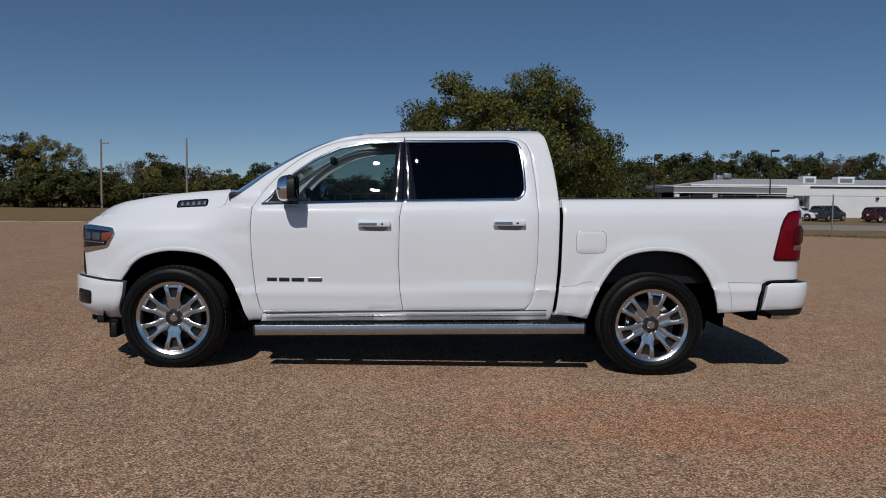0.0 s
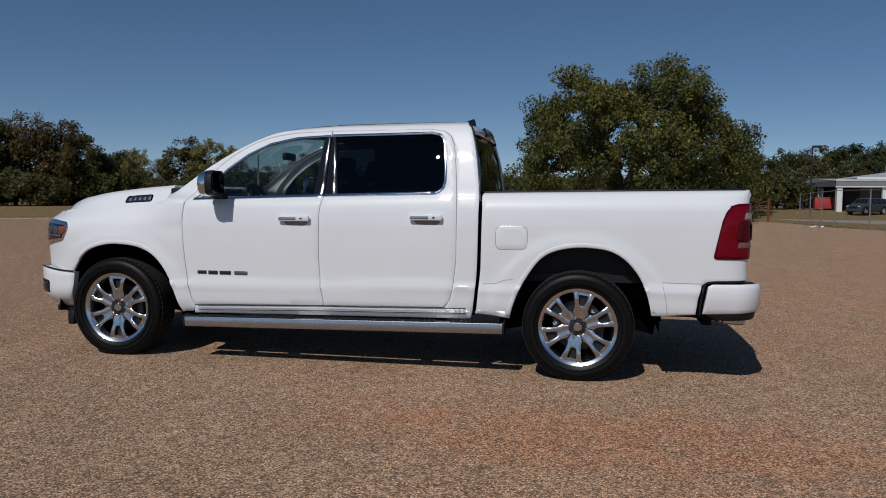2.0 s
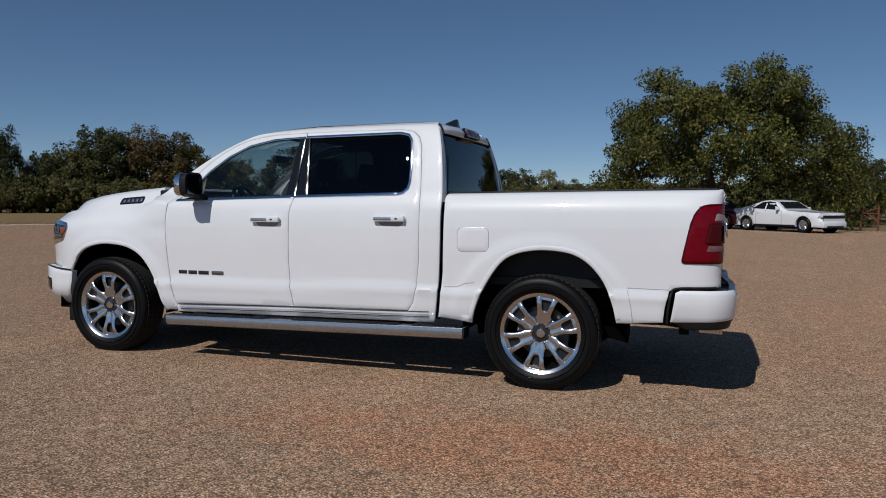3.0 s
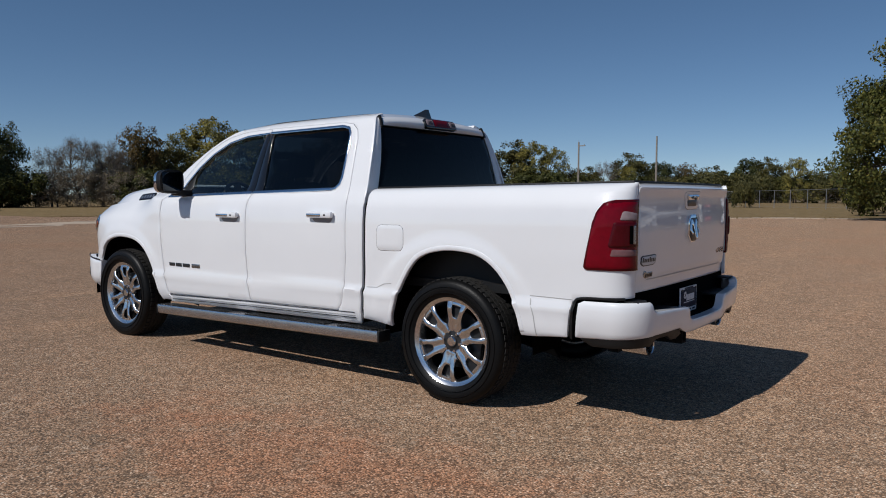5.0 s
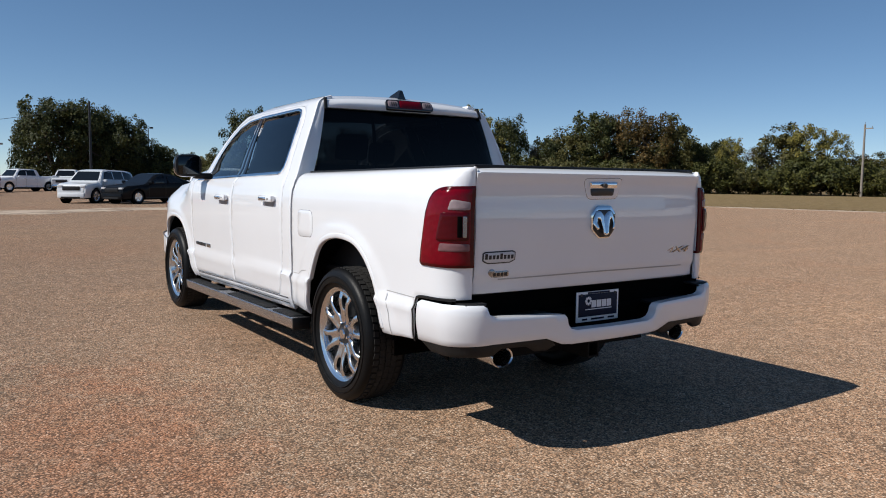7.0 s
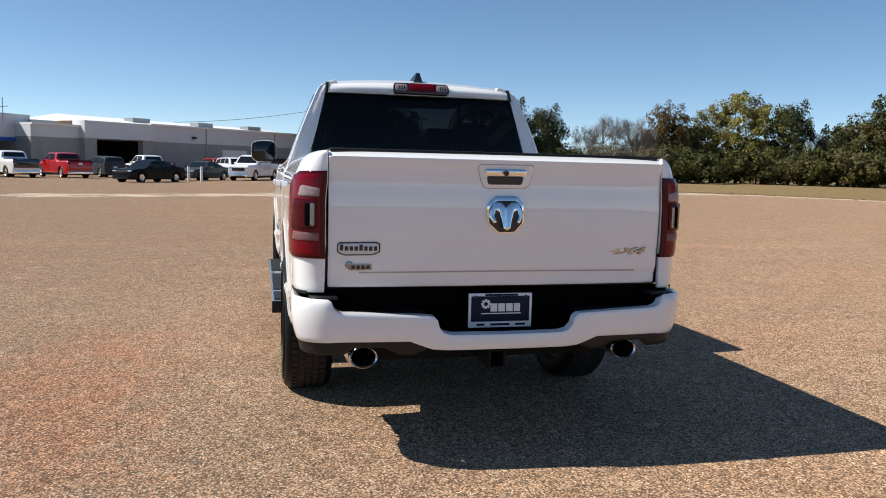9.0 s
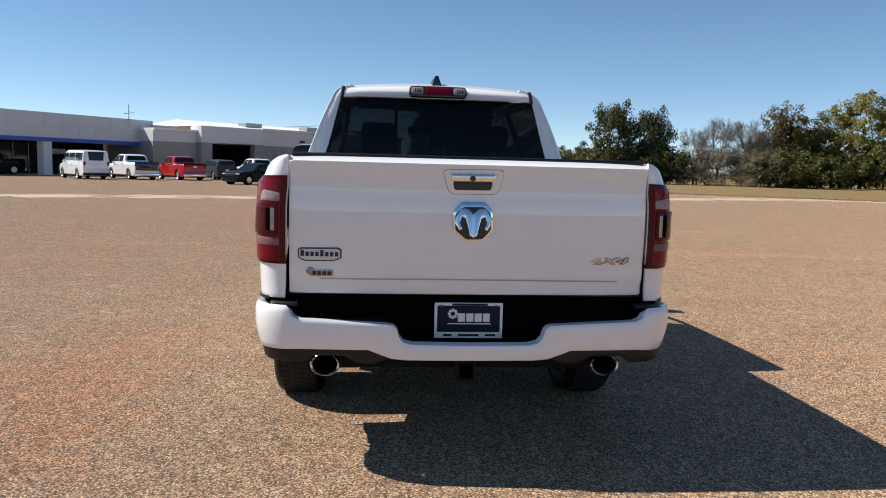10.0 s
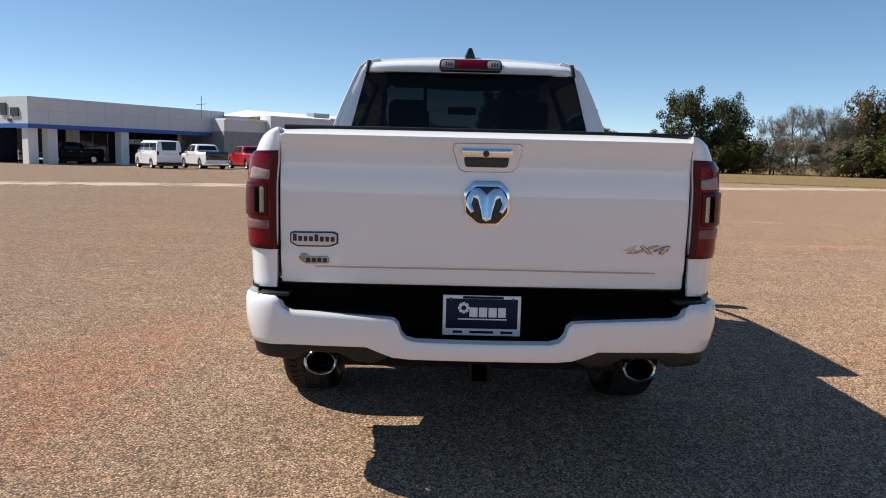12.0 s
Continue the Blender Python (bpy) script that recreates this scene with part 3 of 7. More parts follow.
WIN_F = [(-1.185, 1.347), (-1.12, 1.447), (-0.985, 1.586), (-0.81, 1.71), (-0.618, 1.800), (-0.378, 1.848), (-0.082, 1.862)]
SEAM_M = [(-0.072, 0.488), (-0.096, 0.648), (-0.108, 0.873), (-0.103, 1.246), (-0.082, 1.374)]
WIN_R = [(0.845, 1.398), (0.893, 1.425), (0.906, 1.48), (0.902, 1.56), (0.887, 1.734), (0.872, 1.82), (0.840, 1.862), (0.770, 1.876), (-0.076, 1.864)]
DOOR_R = [(-0.076, 1.905), (0.762, 1.911), (0.87, 1.893), (0.93, 1.845), (0.960, 1.775), (0.985, 1.6), (0.999, 1.456), (1.013, 1.258), (1.010, 0.885), (0.985, 0.66), (0.958, 0.555), (0.914, 0.505)]
WS_EDGE = [(-1.49, 1.376), (-1.33, 1.490), (-1.186, 1.598), (-0.902, 1.768), (-0.671, 1.870), (-0.45, 1.938)]
CAB_BACK = [(1.127, 0.431), (1.143, 0.507), (1.174, 0.809), (1.184, 1.284), (1.180, 1.396), (1.162, 1.56), (1.138, 1.711), (1.108, 1.84), (1.085, 1.915), (1.06, 1.97), (1.045, 2.05)]

ARCH_F, ARCH_R, DOOR_TOP_F, WIN_F, WS_EDGE, CAB_BACK, SEAM_F = (spline(q, 4) for q in (ARCH_F, ARCH_R, DOOR_TOP_F, WIN_F, WS_EDGE, CAB_BACK, SEAM_F))


def shift(pts, dx, dz=0.0):
    return [(x + dx, z + dz) for x, z in pts]


for sgn in (-1, 1):
    cabf, bedf, fenf = side(prof_cab, sgn), side(prof_bed, sgn), side(prof_fender, sgn)
    # fender with the wheel opening
    fender = sheet("front_fender", [(-2.70, 0.70)] + ARCH_F + [(-1.30, 0.40), (-1.232, 0.40)] + shift(SEAM_F, -GAP)
                   + [(-1.36, 1.325), (-1.44, 1.34), (-1.62, 1.34), (-2.0, 1.34), (-2.4, 1.33), (-2.55, 1.315), (-2.66, 1.29), (-2.715, 1.22), (-2.72, 0.95)], fenf, WHITE, truck, 0.032)
    # doors
    door = sheet("front_door", shift(SEAM_M, -GAP) + [(-0.6, 1.360)] + WIN_F + DOOR_TOP_F[::-1] + shift(SEAM_F[::-1], GAP) + [(-1.19, 0.462)], cabf, WHITE, truck, 0.045)
    rdoor = sheet("rear_door", [(0.914, 0.505)] + shift(SEAM_M, GAP) + [(0.4, 1.386)] + WIN_R + DOOR_R[:-1], cabf, WHITE, truck, 0.045)
    # cab frame: pillars, roof rail and sill
    frame_out = [(-1.285, 1.317 + GAP)] + shift(DOOR_TOP_F, -GAP, GAP * 1.4) + shift(DOOR_R[:-1], GAP * 1.5, GAP) + [(0.916, 0.497), (-0.072, 0.481), (-1.19, 0.452), (-1.215, 0.44), (-1.225, 0.385), (0.0, 0.402), (1.115, 0.415)]
    sheet("cab_frame", frame_out + CAB_BACK + [(-0.2, 2.05), (-0.37, 2.0), (-0.45, 1.938)] + WS_EDGE[::-1] + [(-1.47, 1.33), (-1.36, 1.322)], cabf, WHITE, truck, 0.026)
    # body shell behind the panel gaps, near-black to stand in for their shade
    sheet("inner_shell", [(-1.28, 0.41), (1.12, 0.44), (1.17, 1.30), (-1.26, 1.28)], cabf, BLACK_AND_SHADE, truck, 0.12, thick=0, lift=-0.035)
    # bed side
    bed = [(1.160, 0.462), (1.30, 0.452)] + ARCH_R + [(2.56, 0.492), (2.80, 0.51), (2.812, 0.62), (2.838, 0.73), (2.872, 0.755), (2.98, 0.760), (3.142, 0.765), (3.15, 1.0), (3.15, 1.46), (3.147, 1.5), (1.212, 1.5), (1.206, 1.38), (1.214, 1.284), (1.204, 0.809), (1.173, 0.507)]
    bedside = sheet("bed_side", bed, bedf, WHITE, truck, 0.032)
    # near-black sheet that paints the shade between cab and bed
    sheet("bed_gap_shade", [(1.10, 0.5), (1.26, 0.5), (1.26, 1.36), (1.15, 1.36)], cabf, BLACK_AND_SHADE, truck, 0.12, thick=0, lift=-0.05)
    # rolled lip round each wheel opening
    for arch, xc, f, own in ((ARCH_F[6:], XF, fenf, fender), (ARCH_R[1:-1], XR, bedf, bedside)):
        mid_line = []
        for x, z in arch:
            d = Vector((x - xc, z - ZC)).normalized()
            mid_line.append((x + d.x * 0.019, z + d.y * 0.019))
        sheet("arch_lip", ribbon(mid_line, 0.030), f, WHITE, own, 0.02, thick=0.006, lift=0.0035, round_=0.003)
    # fine pressed lines, their shade painted as flat grey ribbons
    for line, f, own in (([(2.556, 0.745), (2.84, 0.742)], bedf, bedside), ([(2.56, 0.73), (2.585, 0.62), (2.60, 0.50)], bedf, bedside), ([(1.215, 0.70), (1.32, 0.705), (1.39, 0.735), (1.455, 0.742)], bedf, bedside),
                         ([(-1.25, 0.657), (-0.6, 0.664), (-0.105, 0.672)], cabf, door), ([(-0.085, 0.672), (0.45, 0.679), (0.975, 0.686)], cabf, rdoor)):
        sheet("crease_shade", ribbon(line, 0.005), f, SEAM_AND_CREASE_SHADE, own, 0.04, thick=0.0, lift=0.002, round_=0.001)
    # sill mouldings under the doors: door joint, then groove shade painted as flat ribbons
    for dz, wide, tone in ((-0.004, 0.006, BADGE_DARK), (-0.026, 0.004, SEAM_AND_CREASE_SHADE), (-0.044, 0.007, BADGE_DARK), (-0.060, 0.004, SEAM_AND_CREASE_SHADE)):
        sheet("sill_groove", ribbon([(-1.18, 0.458 + dz), (-0.60, 0.474 + dz), (-0.072, 0.487 + dz), (0.45, 0.494 + dz), (0.914, 0.503 + dz), (1.09, 0.507 + dz)], wide), cabf, tone, truck, 0.05, thick=0.0, lift=0.0035, round_=0.001)
    # fuel flap
    if sgn < 0:
        flap = rounded([(1.321, 0.968), (1.561, 0.972), (1.561, 1.148), (1.321, 1.146)], 0.05, 6)
        cx, cz = 1.441, 1.058
        sheet("fuel_flap_gap", [(cx + (x - cx) * 1.02, cz + (z - cz) * 1.026) for x, z in flap], bedf, BADGE_GREY, bedside, 0.05, thick=0, lift=0.001, round_=0.001)
        sheet("fuel_flap", flap, bedf, WHITE, bedside, 0.05, thick=0.0, lift=0.0018, round_=0.0008)
    # glass and pillars
    front_glass = [(-1.03, 1.352), (-0.6, 1.360), (-0.165, 1.372), (-0.128, 1.870), (-0.378, 1.856), (-0.62, 1.806), (-0.81, 1.716), (-0.985, 1.592), (-1.02, 1.56)]
    sheet("front_window", front_glass, cabf, GLASS_FRONT, door, 0.08, thick=0, lift=-0.014, label="clear side glass").visible_shadow = False
    sheet("mirror_sail", [(-1.19, 1.34), (-1.025, 1.345), (-1.010, 1.572), (-1.125, 1.45)], cabf, BLACK_PLASTIC, door, 0.08, thick=0, lift=-0.008)
    sheet("pillar_trim", [(-0.178, 1.365), (-0.084, 1.368), (-0.084, 1.868), (-0.140, 1.868)], cabf, BLACK_GLOSS, door, 0.08, thick=0, lift=-0.006, round_=0.001)
    sheet("pillar_trim", [(-0.078, 1.368), (0.035, 1.372), (-0.045, 1.870), (-0.078, 1.870)][:], cabf, BLACK_GLOSS, rdoor, 0.08, thick=0, lift=-0.006, round_=0.001)
    sheet("pillar_core", [(-0.165, 1.37), (0.025, 1.374), (-0.040, 1.868), (-0.130, 1.868)], cabf, BLACK_AND_SHADE, truck, 0.08, thick=0, lift=-0.022, round_=0.001)
    sheet("rear_window", [(0.028, 1.374), (0.4, 1.386)] + WIN_R[:-1] + [(-0.05, 1.868)], cabf, GLASS_SIDE, rdoor, 0.08, thick=0, lift=-0.012, label="dark privacy glass").visible_shadow = False
    # chrome round the windows
    sheet("belt_moulding", ribbon([(-1.215, 1.338), (-0.6, 1.356), (-0.086, 1.371)], 0.022), cabf, CHROME, door, 0.05, thick=0.012, lift=0.009, round_=0.004, label="chrome window strip")
    sheet("belt_moulding", ribbon([(-0.078, 1.372), (0.4, 1.385), (0.83, 1.397)], 0.022), cabf, CHROME, rdoor, 0.05, thick=0.012, lift=0.009, round_=0.004, label="chrome window strip")
    sheet("window_trim", ribbon([(0.82, 1.396), (0.862, 1.405), (0.898, 1.44), (0.909, 1.49), (0.904, 1.60), (0.890, 1.734), (0.875, 1.82), (0.845, 1.862), (0.775, 1.879), (0.4, 1.873), (-0.074, 1.867)], 0.020), cabf, CHROME, rdoor, 0.03, thick=0.012, lift=0.006, round_=0.004, label="chrome window surround")
    sheet("window_trim", ribbon([(-1.215, 1.335), (-1.125, 1.452), (-0.985, 1.590), (-0.81, 1.714), (-0.618, 1.804), (-0.378, 1.852), (-0.085, 1.866)], 0.014), cabf, CHROME, door, 0.03, thick=0.012, lift=0.005, round_=0.003, label="chrome window surround")
    # door handles
    for x0, x1, dz, own in ((-0.438, -0.175, 0.0, door), (0.645, 0.907, 0.018, rdoor)):
        z = 1.188 + dz
        y = cabf(x0, z)[1]
        # flat grey patch that paints the shade of the hollow below the handle
        sheet("handle_cup_shade", rounded([(x0 + 0.05, z - 0.056), (x1 - 0.03, z - 0.058), (x1 - 0.004, z + 0.02), (x0 + 0.015, z + 0.02)], 0.035), cabf, CUP_SHADE_AND_SEAM, own, 0.04, thick=0, lift=0.0015, round_=0.001)
        bm = boxes((x0, x1, y + sgn * 0.012, y + sgn * 0.042, z - 0.022, z + 0.026), bevel=0.012)
        bar = part("door_handle", bm, WHITE, own, "white handle with chrome inlay")
        part("handle_inlay", boxes((x0 + 0.010, x1 - 0.105, y + sgn * 0.036, y + sgn * 0.0455, z - 0.011, z + 0.012), bevel=0.005), CHROME, bar, "chrome inlay")
        part("handle_lock", boxes((x1 - 0.075, x1 - 0.055, y + sgn * 0.040, y + sgn * 0.0435, z - 0.006, z + 0.008), bevel=0.002), BADGE_DARK, bar)
        for a in (x0 + 0.01, x1 - 0.06):
            part("handle_foot", boxes((a, a + 0.05, y - sgn * 0.01, y + sgn * 0.03, z - 0.015, z + 0.015)), WHITE, bar)
    # name badge on the door, drawn as plain bars
    badge = sheet("door_badge", [(-1.165, 0.722), (-1.085, 0.722), (-1.085, 0.75), (-1.165, 0.75)], cabf, BADGE_DARK, door, 0.04, thick=0.004, lift=0.005, round_=0.002)
    sheet("door_badge", [(-1.068, 0.720), (-0.985, 0.720), (-0.985, 0.75), (-1.068, 0.75)], cabf, BADGE_DARK, door, 0.04, thick=0.004, lift=0.005, round_=0.002)
    sheet("door_badge", [(-0.968, 0.720), (-0.868, 0.720), (-0.868, 0.75), (-0.968, 0.75)], cabf, BADGE_DARK, door, 0.04, thick=0.004, lift=0.005, round_=0.002)
    sheet("door_badge", rounded([(-0.838, 0.720), (-0.722, 0.720), (-0.722, 0.752), (-0.838, 0.752)], 0.008), cabf, BADGE_GREY, door, 0.04, thick=0.004, lift=0.005, round_=0.002)
    # mirror
    def shell(x0, x1, z0, z1, y0, y1, nose, n=20):
        """A rounded mirror housing, flat behind and drawn in towards its nose."""
        bm = bmesh.new()
        rings = []
        for k in range(7):
            t = k / 6
            g = (1 - t ** 2.6) ** 0.5 if t < 1 else 0.0
            g = nose + (1 - nose) * g
            ring = []
            for i in range(n):
                a = 2 * math.pi * i / n
                ca, sa = math.cos(a), math.sin(a)
                py = math.copysign(abs(ca) ** 0.55, ca) * (y1 - y0) / 2 * g
                pz = math.copysign(abs(sa) ** 0.55, sa) * (z1 - z0) / 2 * g
                pz *= 1 - 0.10 * (py / (y1 - y0) * 2 + 1) / 2
                ring.append(bm.verts.new((x1 - (x1 - x0) * t, sgn * ((y0 + y1) / 2 + py), (z0 + z1) / 2 + pz - 0.012 * t)))
            rings.append(ring)
        for p, q in zip(rings, rings[1:]):
            for i in range(n):
                bm.faces.new((p[i], p[(i + 1) % n], q[(i + 1) % n], q[i]))
        bm.faces.new(rings[0])
        bm.faces.new(rings[-1][::-1])
        bmesh.ops.recalc_face_normals(bm, faces=bm.faces)
        return bm
    mirror = part("wing_mirror", shell(-1.035, -0.905, 1.362, 1.572, 1.012, 1.245, 0.55), BLACK_PLASTIC, door, "chrome and black door mirror")
    cap_bm = shell(-1.046, -0.958, 1.358, 1.578, 1.010, 1.248, 0.52)
    bmesh.ops.bisect_plane(cap_bm, geom=cap_bm.verts[:] + cap_bm.edges[:] + cap_bm.faces[:], plane_co=(0, 0, 1.425), plane_no=(0.35, 0, -1), clear_outer=True)
    part("mirror_cap", cap_bm, CHROME, mirror, "chrome cap")
    part("mirror_glass", boxes((-0.9045, -0.8985, sgn * 1.035, sgn * 1.225, 1.388, 1.550), bevel=0.002), MIRROR, mirror)
    part("mirror_arm", boxes((-1.045, -0.925, sgn * 0.90, sgn * 1.06, 1.345, 1.400), bevel=0.022), BLACK_PLASTIC, mirror)
    # tail lamp wrapped on the rear corner
    TL = [(round_corner(x), z) for x, z in ((2.93, 0.925), (2.912, 0.938), (2.924, 1.004), (2.962, 1.181), (2.990, 1.265), (3.03, 1.308), (3.08, 1.320))]
    lamp = sheet("tail_lamp", rounded([(3.148, 0.925)] + TL + [(3.148, 1.324)], [0, 0.02, 0.01, 0, 0, 0.02, 0.03, 0.02, 0]), bedf, DARK_RED, truck, 0.016, thick=0.03, lift=0.010, round_=0.005, label="glossy red tail lamp lens")
    sheet("lamp_face", rounded([(3.134, 0.939)] + [(round_corner(x), z) for x, z in ((2.938, 0.939), (2.930, 0.948), (2.939, 1.003), (2.975, 1.178), (3.000, 1.255), (3.035, 1.294), (3.08, 1.306))] + [(3.134, 1.309)], [0, 0.01, 0.01, 0, 0, 0.02, 0.02, 0.02, 0]), bedf, RED_LENS, lamp, 0.016, thick=0.002, lift=0.0125, round_=0.002, label="bright red inner lens")
    sheet("reverse_lens", rounded([(3.052, 1.214), (3.131, 1.214), (3.131, 1.250), (3.070, 1.262), (3.060, 1.256)], 0.006), bedf, CLEAR_LENS, lamp, 0.012, thick=0.004, lift=0.0155, round_=0.002, label="pale clear lens")
    brake = sheet("brake_lens", rounded([(3.012, 1.062), (3.128, 1.062), (3.128, 1.202), (3.030, 1.202)], 0.012), bedf, DARK_RED, lamp, 0.012, thick=0.010, lift=0.022, round_=0.006, label="dark red raised lens box")
    sheet("lamp_strip", rounded([(3.106, 1.078), (3.119, 1.078), (3.119, 1.184), (3.106, 1.184)], 0.005), bedf, BADGE_GREY, brake, 0.012, thick=0, lift=0.0235, round_=0.001)
    sheet("lamp_strip", rounded([(3.088, 1.079), (3.103, 1.079), (3.103, 1.183), (3.088, 1.183)], 0.004), bedf, BLACK_AND_SHADE, brake, 0.012, thick=0, lift=0.025, round_=0.001)
    sheet("signal_lens", rounded([(3.020, 1.008), (3.131, 1.010), (3.131, 1.046), (3.026, 1.048)], 0.007), bedf, SMOKED_LENS, lamp, 0.012, thick=0.004, lift=0.0155, round_=0.002, label="pale clear lens")
    # head lamp
    hl = sheet("head_lamp", rounded([(-2.718, 1.168), (-2.68, 1.182), (-2.42, 1.140), (-2.392, 1.085), (-2.458, 0.972), (-2.534, 0.955), (-2.718, 0.918)], 0.02), fenf, CHROME, truck, 0.04, thick=0.02, lift=0.006, label="chrome head lamp with amber marker")
    sheet("lamp_inner", [(-2.712, 1.128), (-2.44, 1.108), (-2.47, 0.995), (-2.712, 0.965)], fenf, BLACK_GLOSS, hl, 0.04, thick=0, lift=0.009)
    for x0, x1 in ((-2.70, -2.635), (-2.615, -2.535)):
        sheet("lamp_projector", rounded([(x0, 1.035), (x1, 1.030), (x1, 1.092), (x0, 1.096)], 0.012), fenf, BADGE_GREY, hl, 0.02, thick=0.004, lift=0.013, round_=0.004, label="square projector lens")
    sheet("lamp_line", [(-2.712, 1.028), (-2.49, 1.018), (-2.49, 1.008), (-2.712, 1.016)], fenf, CHROME, hl, 0.04, thick=0, lift=0.012)
    sheet("lamp_marker", [(-2.515, 1.090), (-2.425, 1.098), (-2.412, 1.078), (-2.45, 1.030), (-2.515, 1.026)], fenf, AMBER, hl, 0.04, thick=0, lift=0.013)
    # wheel-arch liners, the shade inside the arch put into their near-black colour
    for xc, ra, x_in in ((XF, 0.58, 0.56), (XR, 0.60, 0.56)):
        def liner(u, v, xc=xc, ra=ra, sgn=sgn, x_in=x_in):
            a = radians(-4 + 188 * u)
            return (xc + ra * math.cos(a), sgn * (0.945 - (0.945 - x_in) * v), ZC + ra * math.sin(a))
        grid_surface("shade_black_liner", liner, 28, 3, BLACK_AND_SHADE, truck)

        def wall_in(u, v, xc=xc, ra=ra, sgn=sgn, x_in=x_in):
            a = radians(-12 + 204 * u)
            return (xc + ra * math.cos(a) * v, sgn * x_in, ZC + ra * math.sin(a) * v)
        grid_surface("shade_black_liner", wall_in, 28, 2, BLACK_AND_SHADE, truck)
    # running board
    def bx(x):
        return 0.372 + 0.0137 * (x + 1.246)
    bm = bmesh.new()
    n = 26
    rows = []
    sec = [(-1.074, -0.002), (-1.078, -0.012), (-1.072, -0.072), (-1.060, -0.082), (-0.965, -0.080), (-0.952, -0.070), (-0.952, -0.012), (-0.962, -0.003)]
    for i in range(n + 1):
        x = -1.246 + 2.63 * i / n
        rows.append([bm.verts.new((x, -sgn * y, bx(x) + z)) for y, z in sec])
    for i in range(n):
        for j in range(len(sec)):
            bm.faces.new((rows[i][j], rows[i][(j + 1) % len(sec)], rows[i + 1][(j + 1) % len(sec)], rows[i + 1][j]))
    bm.faces.new(rows[0])
    bm.faces.new(rows[-1][::-1])
    bmesh.ops.recalc_face_normals(bm, faces=bm.faces)
    board = part("running_board", bm, BRUSHED, truck, "brushed metal running board with black treads", smooth=30)
    for x0, x1 in ((-1.16, -0.30), (-0.05, 0.86), (0.98, 1.33)):
        bm = bmesh.new()
        k = int((x1 - x0) / 0.035)
        for i in range(k):
            x = x0 + (x1 - x0) * i / k
            add_box(bm, x, x + 0.022, sgn * 1.062, sgn * 0.968, bx(x) - 0.006, bx(x) + 0.005)
        part("tread_pad", bm, BLACK_PLASTIC, board, "black ribbed step pad")
    for x in (-1.262, 1.384):
        part("end_cap", boxes((x, x + 0.016, sgn * 1.078, sgn * 0.95, bx(x) - 0.084, bx(x)), bevel=0.004), BLACK_PLASTIC, board)
    for x in (-1.02, -0.62, 0.55, 1.05):
        part("board_bracket", boxes((x, x + 0.10, sgn * 1.0, sgn * 0.80, bx(x) - 0.075, bx(x) - 0.03), bevel=0.006), UNDER, board)

# ---- hood, cowl, windshield, roof ----
hood_top = curve_at([(-2.80, 1.14), (-2.76, 1.185), (-2.68, 1.245), (-2.53, 1.312), (-2.19, 1.382), (-1.86, 1.424), (-1.54, 1.452)])
hood_edge = curve_at([(-2.80, 1.12), (-2.7, 1.172), (-2.4, 1.224), (-1.9, 1.272), (-1.5, 1.286)])


def hood_fn(x, y):
    a = abs(y)
    e = hood_edge(x)
    w = hood_w(x)
    k = 1 - smoothstep(w - 0.148, w, a)
    return (x - 0.0, y, e + (hood_top(x) - e) * k + 0.012 * (1 - (a / 0.85) ** 2))


def hood_w(x):
    return 0.838 - front_taper(x)


outline = [(x, -hood_w(x)) for x in np.linspace(-1.5, -2.66, 14)] + [(-2.72, -0.60), (-2.76, -0.38), (-2.78, 0.0), (-2.76, 0.38), (-2.72, 0.60)] + [(x, hood_w(x)) for x in np.linspace(-2.66, -1.5, 14)] + [(-1.60, 0.4), (-1.64, 0.0), (-1.60, -0.4)]
hood = sheet("hood", outline, hood_fn, WHITE, truck, 0.05, away=lambda p: (0, 0, 1))
for sgn in (-1, 1):
    seam = [(x, sgn * (hood_w(x) - 0.010)) for x in np.linspace(-2.45, -1.66, 12)] + [(-1.60, sgn * (hood_w(-1.6) - 0.022)), (-1.55, sgn * (hood_w(-1.55) - 0.055)), (-1.535, sgn * (hood_w(-1.53) - 0.10))]
    sheet("hood_seam", ribbon(seam, 0.006), hood_fn, CUP_SHADE_AND_SEAM, hood, 0.03, thick=0.0, away=lambda p: (0, 0, 1), lift=0.002, round_=0.001)
    vent = sheet("hood_vent", rounded([(-1.955, sgn * 0.798), (-1.70, sgn * 0.798), (-1.695, sgn * 0.756), (-1.95, sgn * 0.756)], 0.02), hood_fn, BLACK_AND_SHADE, hood, 0.03, thick=0.004, away=lambda p: (0, 0, 1), lift=0.006, round_=0.003, label="dark vent badge on the hood")
    sheet("vent_inset", rounded([(-1.945, sgn * 0.793), (-1.71, sgn * 0.793), (-1.705, sgn * 0.761), (-1.94, sgn * 0.761)], 0.012), hood_fn, PLATE_BLUE, vent, 0.03, thick=0.0, away=lambda p: (0, 0, 1), lift=0.008, round_=0.002)
    for i in range(5):
        x = -1.92 + 0.046 * i
        sheet("vent_bar", [(x, sgn * 0.786), (x + 0.024, sgn * 0.786), (x + 0.024, sgn * 0.768), (x, sgn * 0.768)], hood_fn, VENT_BAR, vent, 0.03, thick=0.0, away=lambda p: (0, 0, 1), lift=0.0095, round_=0.002)
part("cowl", boxes((-1.60, -1.40, -0.62, 0.62, 1.33, 1.385), bevel=0.02), BLACK_PLASTIC, truck)
for sgn in (-1, 1):
    part("cowl_end", boxes((-1.53, -1.40, sgn * 0.775, sgn * 0.58, 1.35, 1.432), bevel=0.015), BLACK_PLASTIC, truck)
ws = [side(prof_cab, 1)(*p) for p in WS_EDGE[::4]]
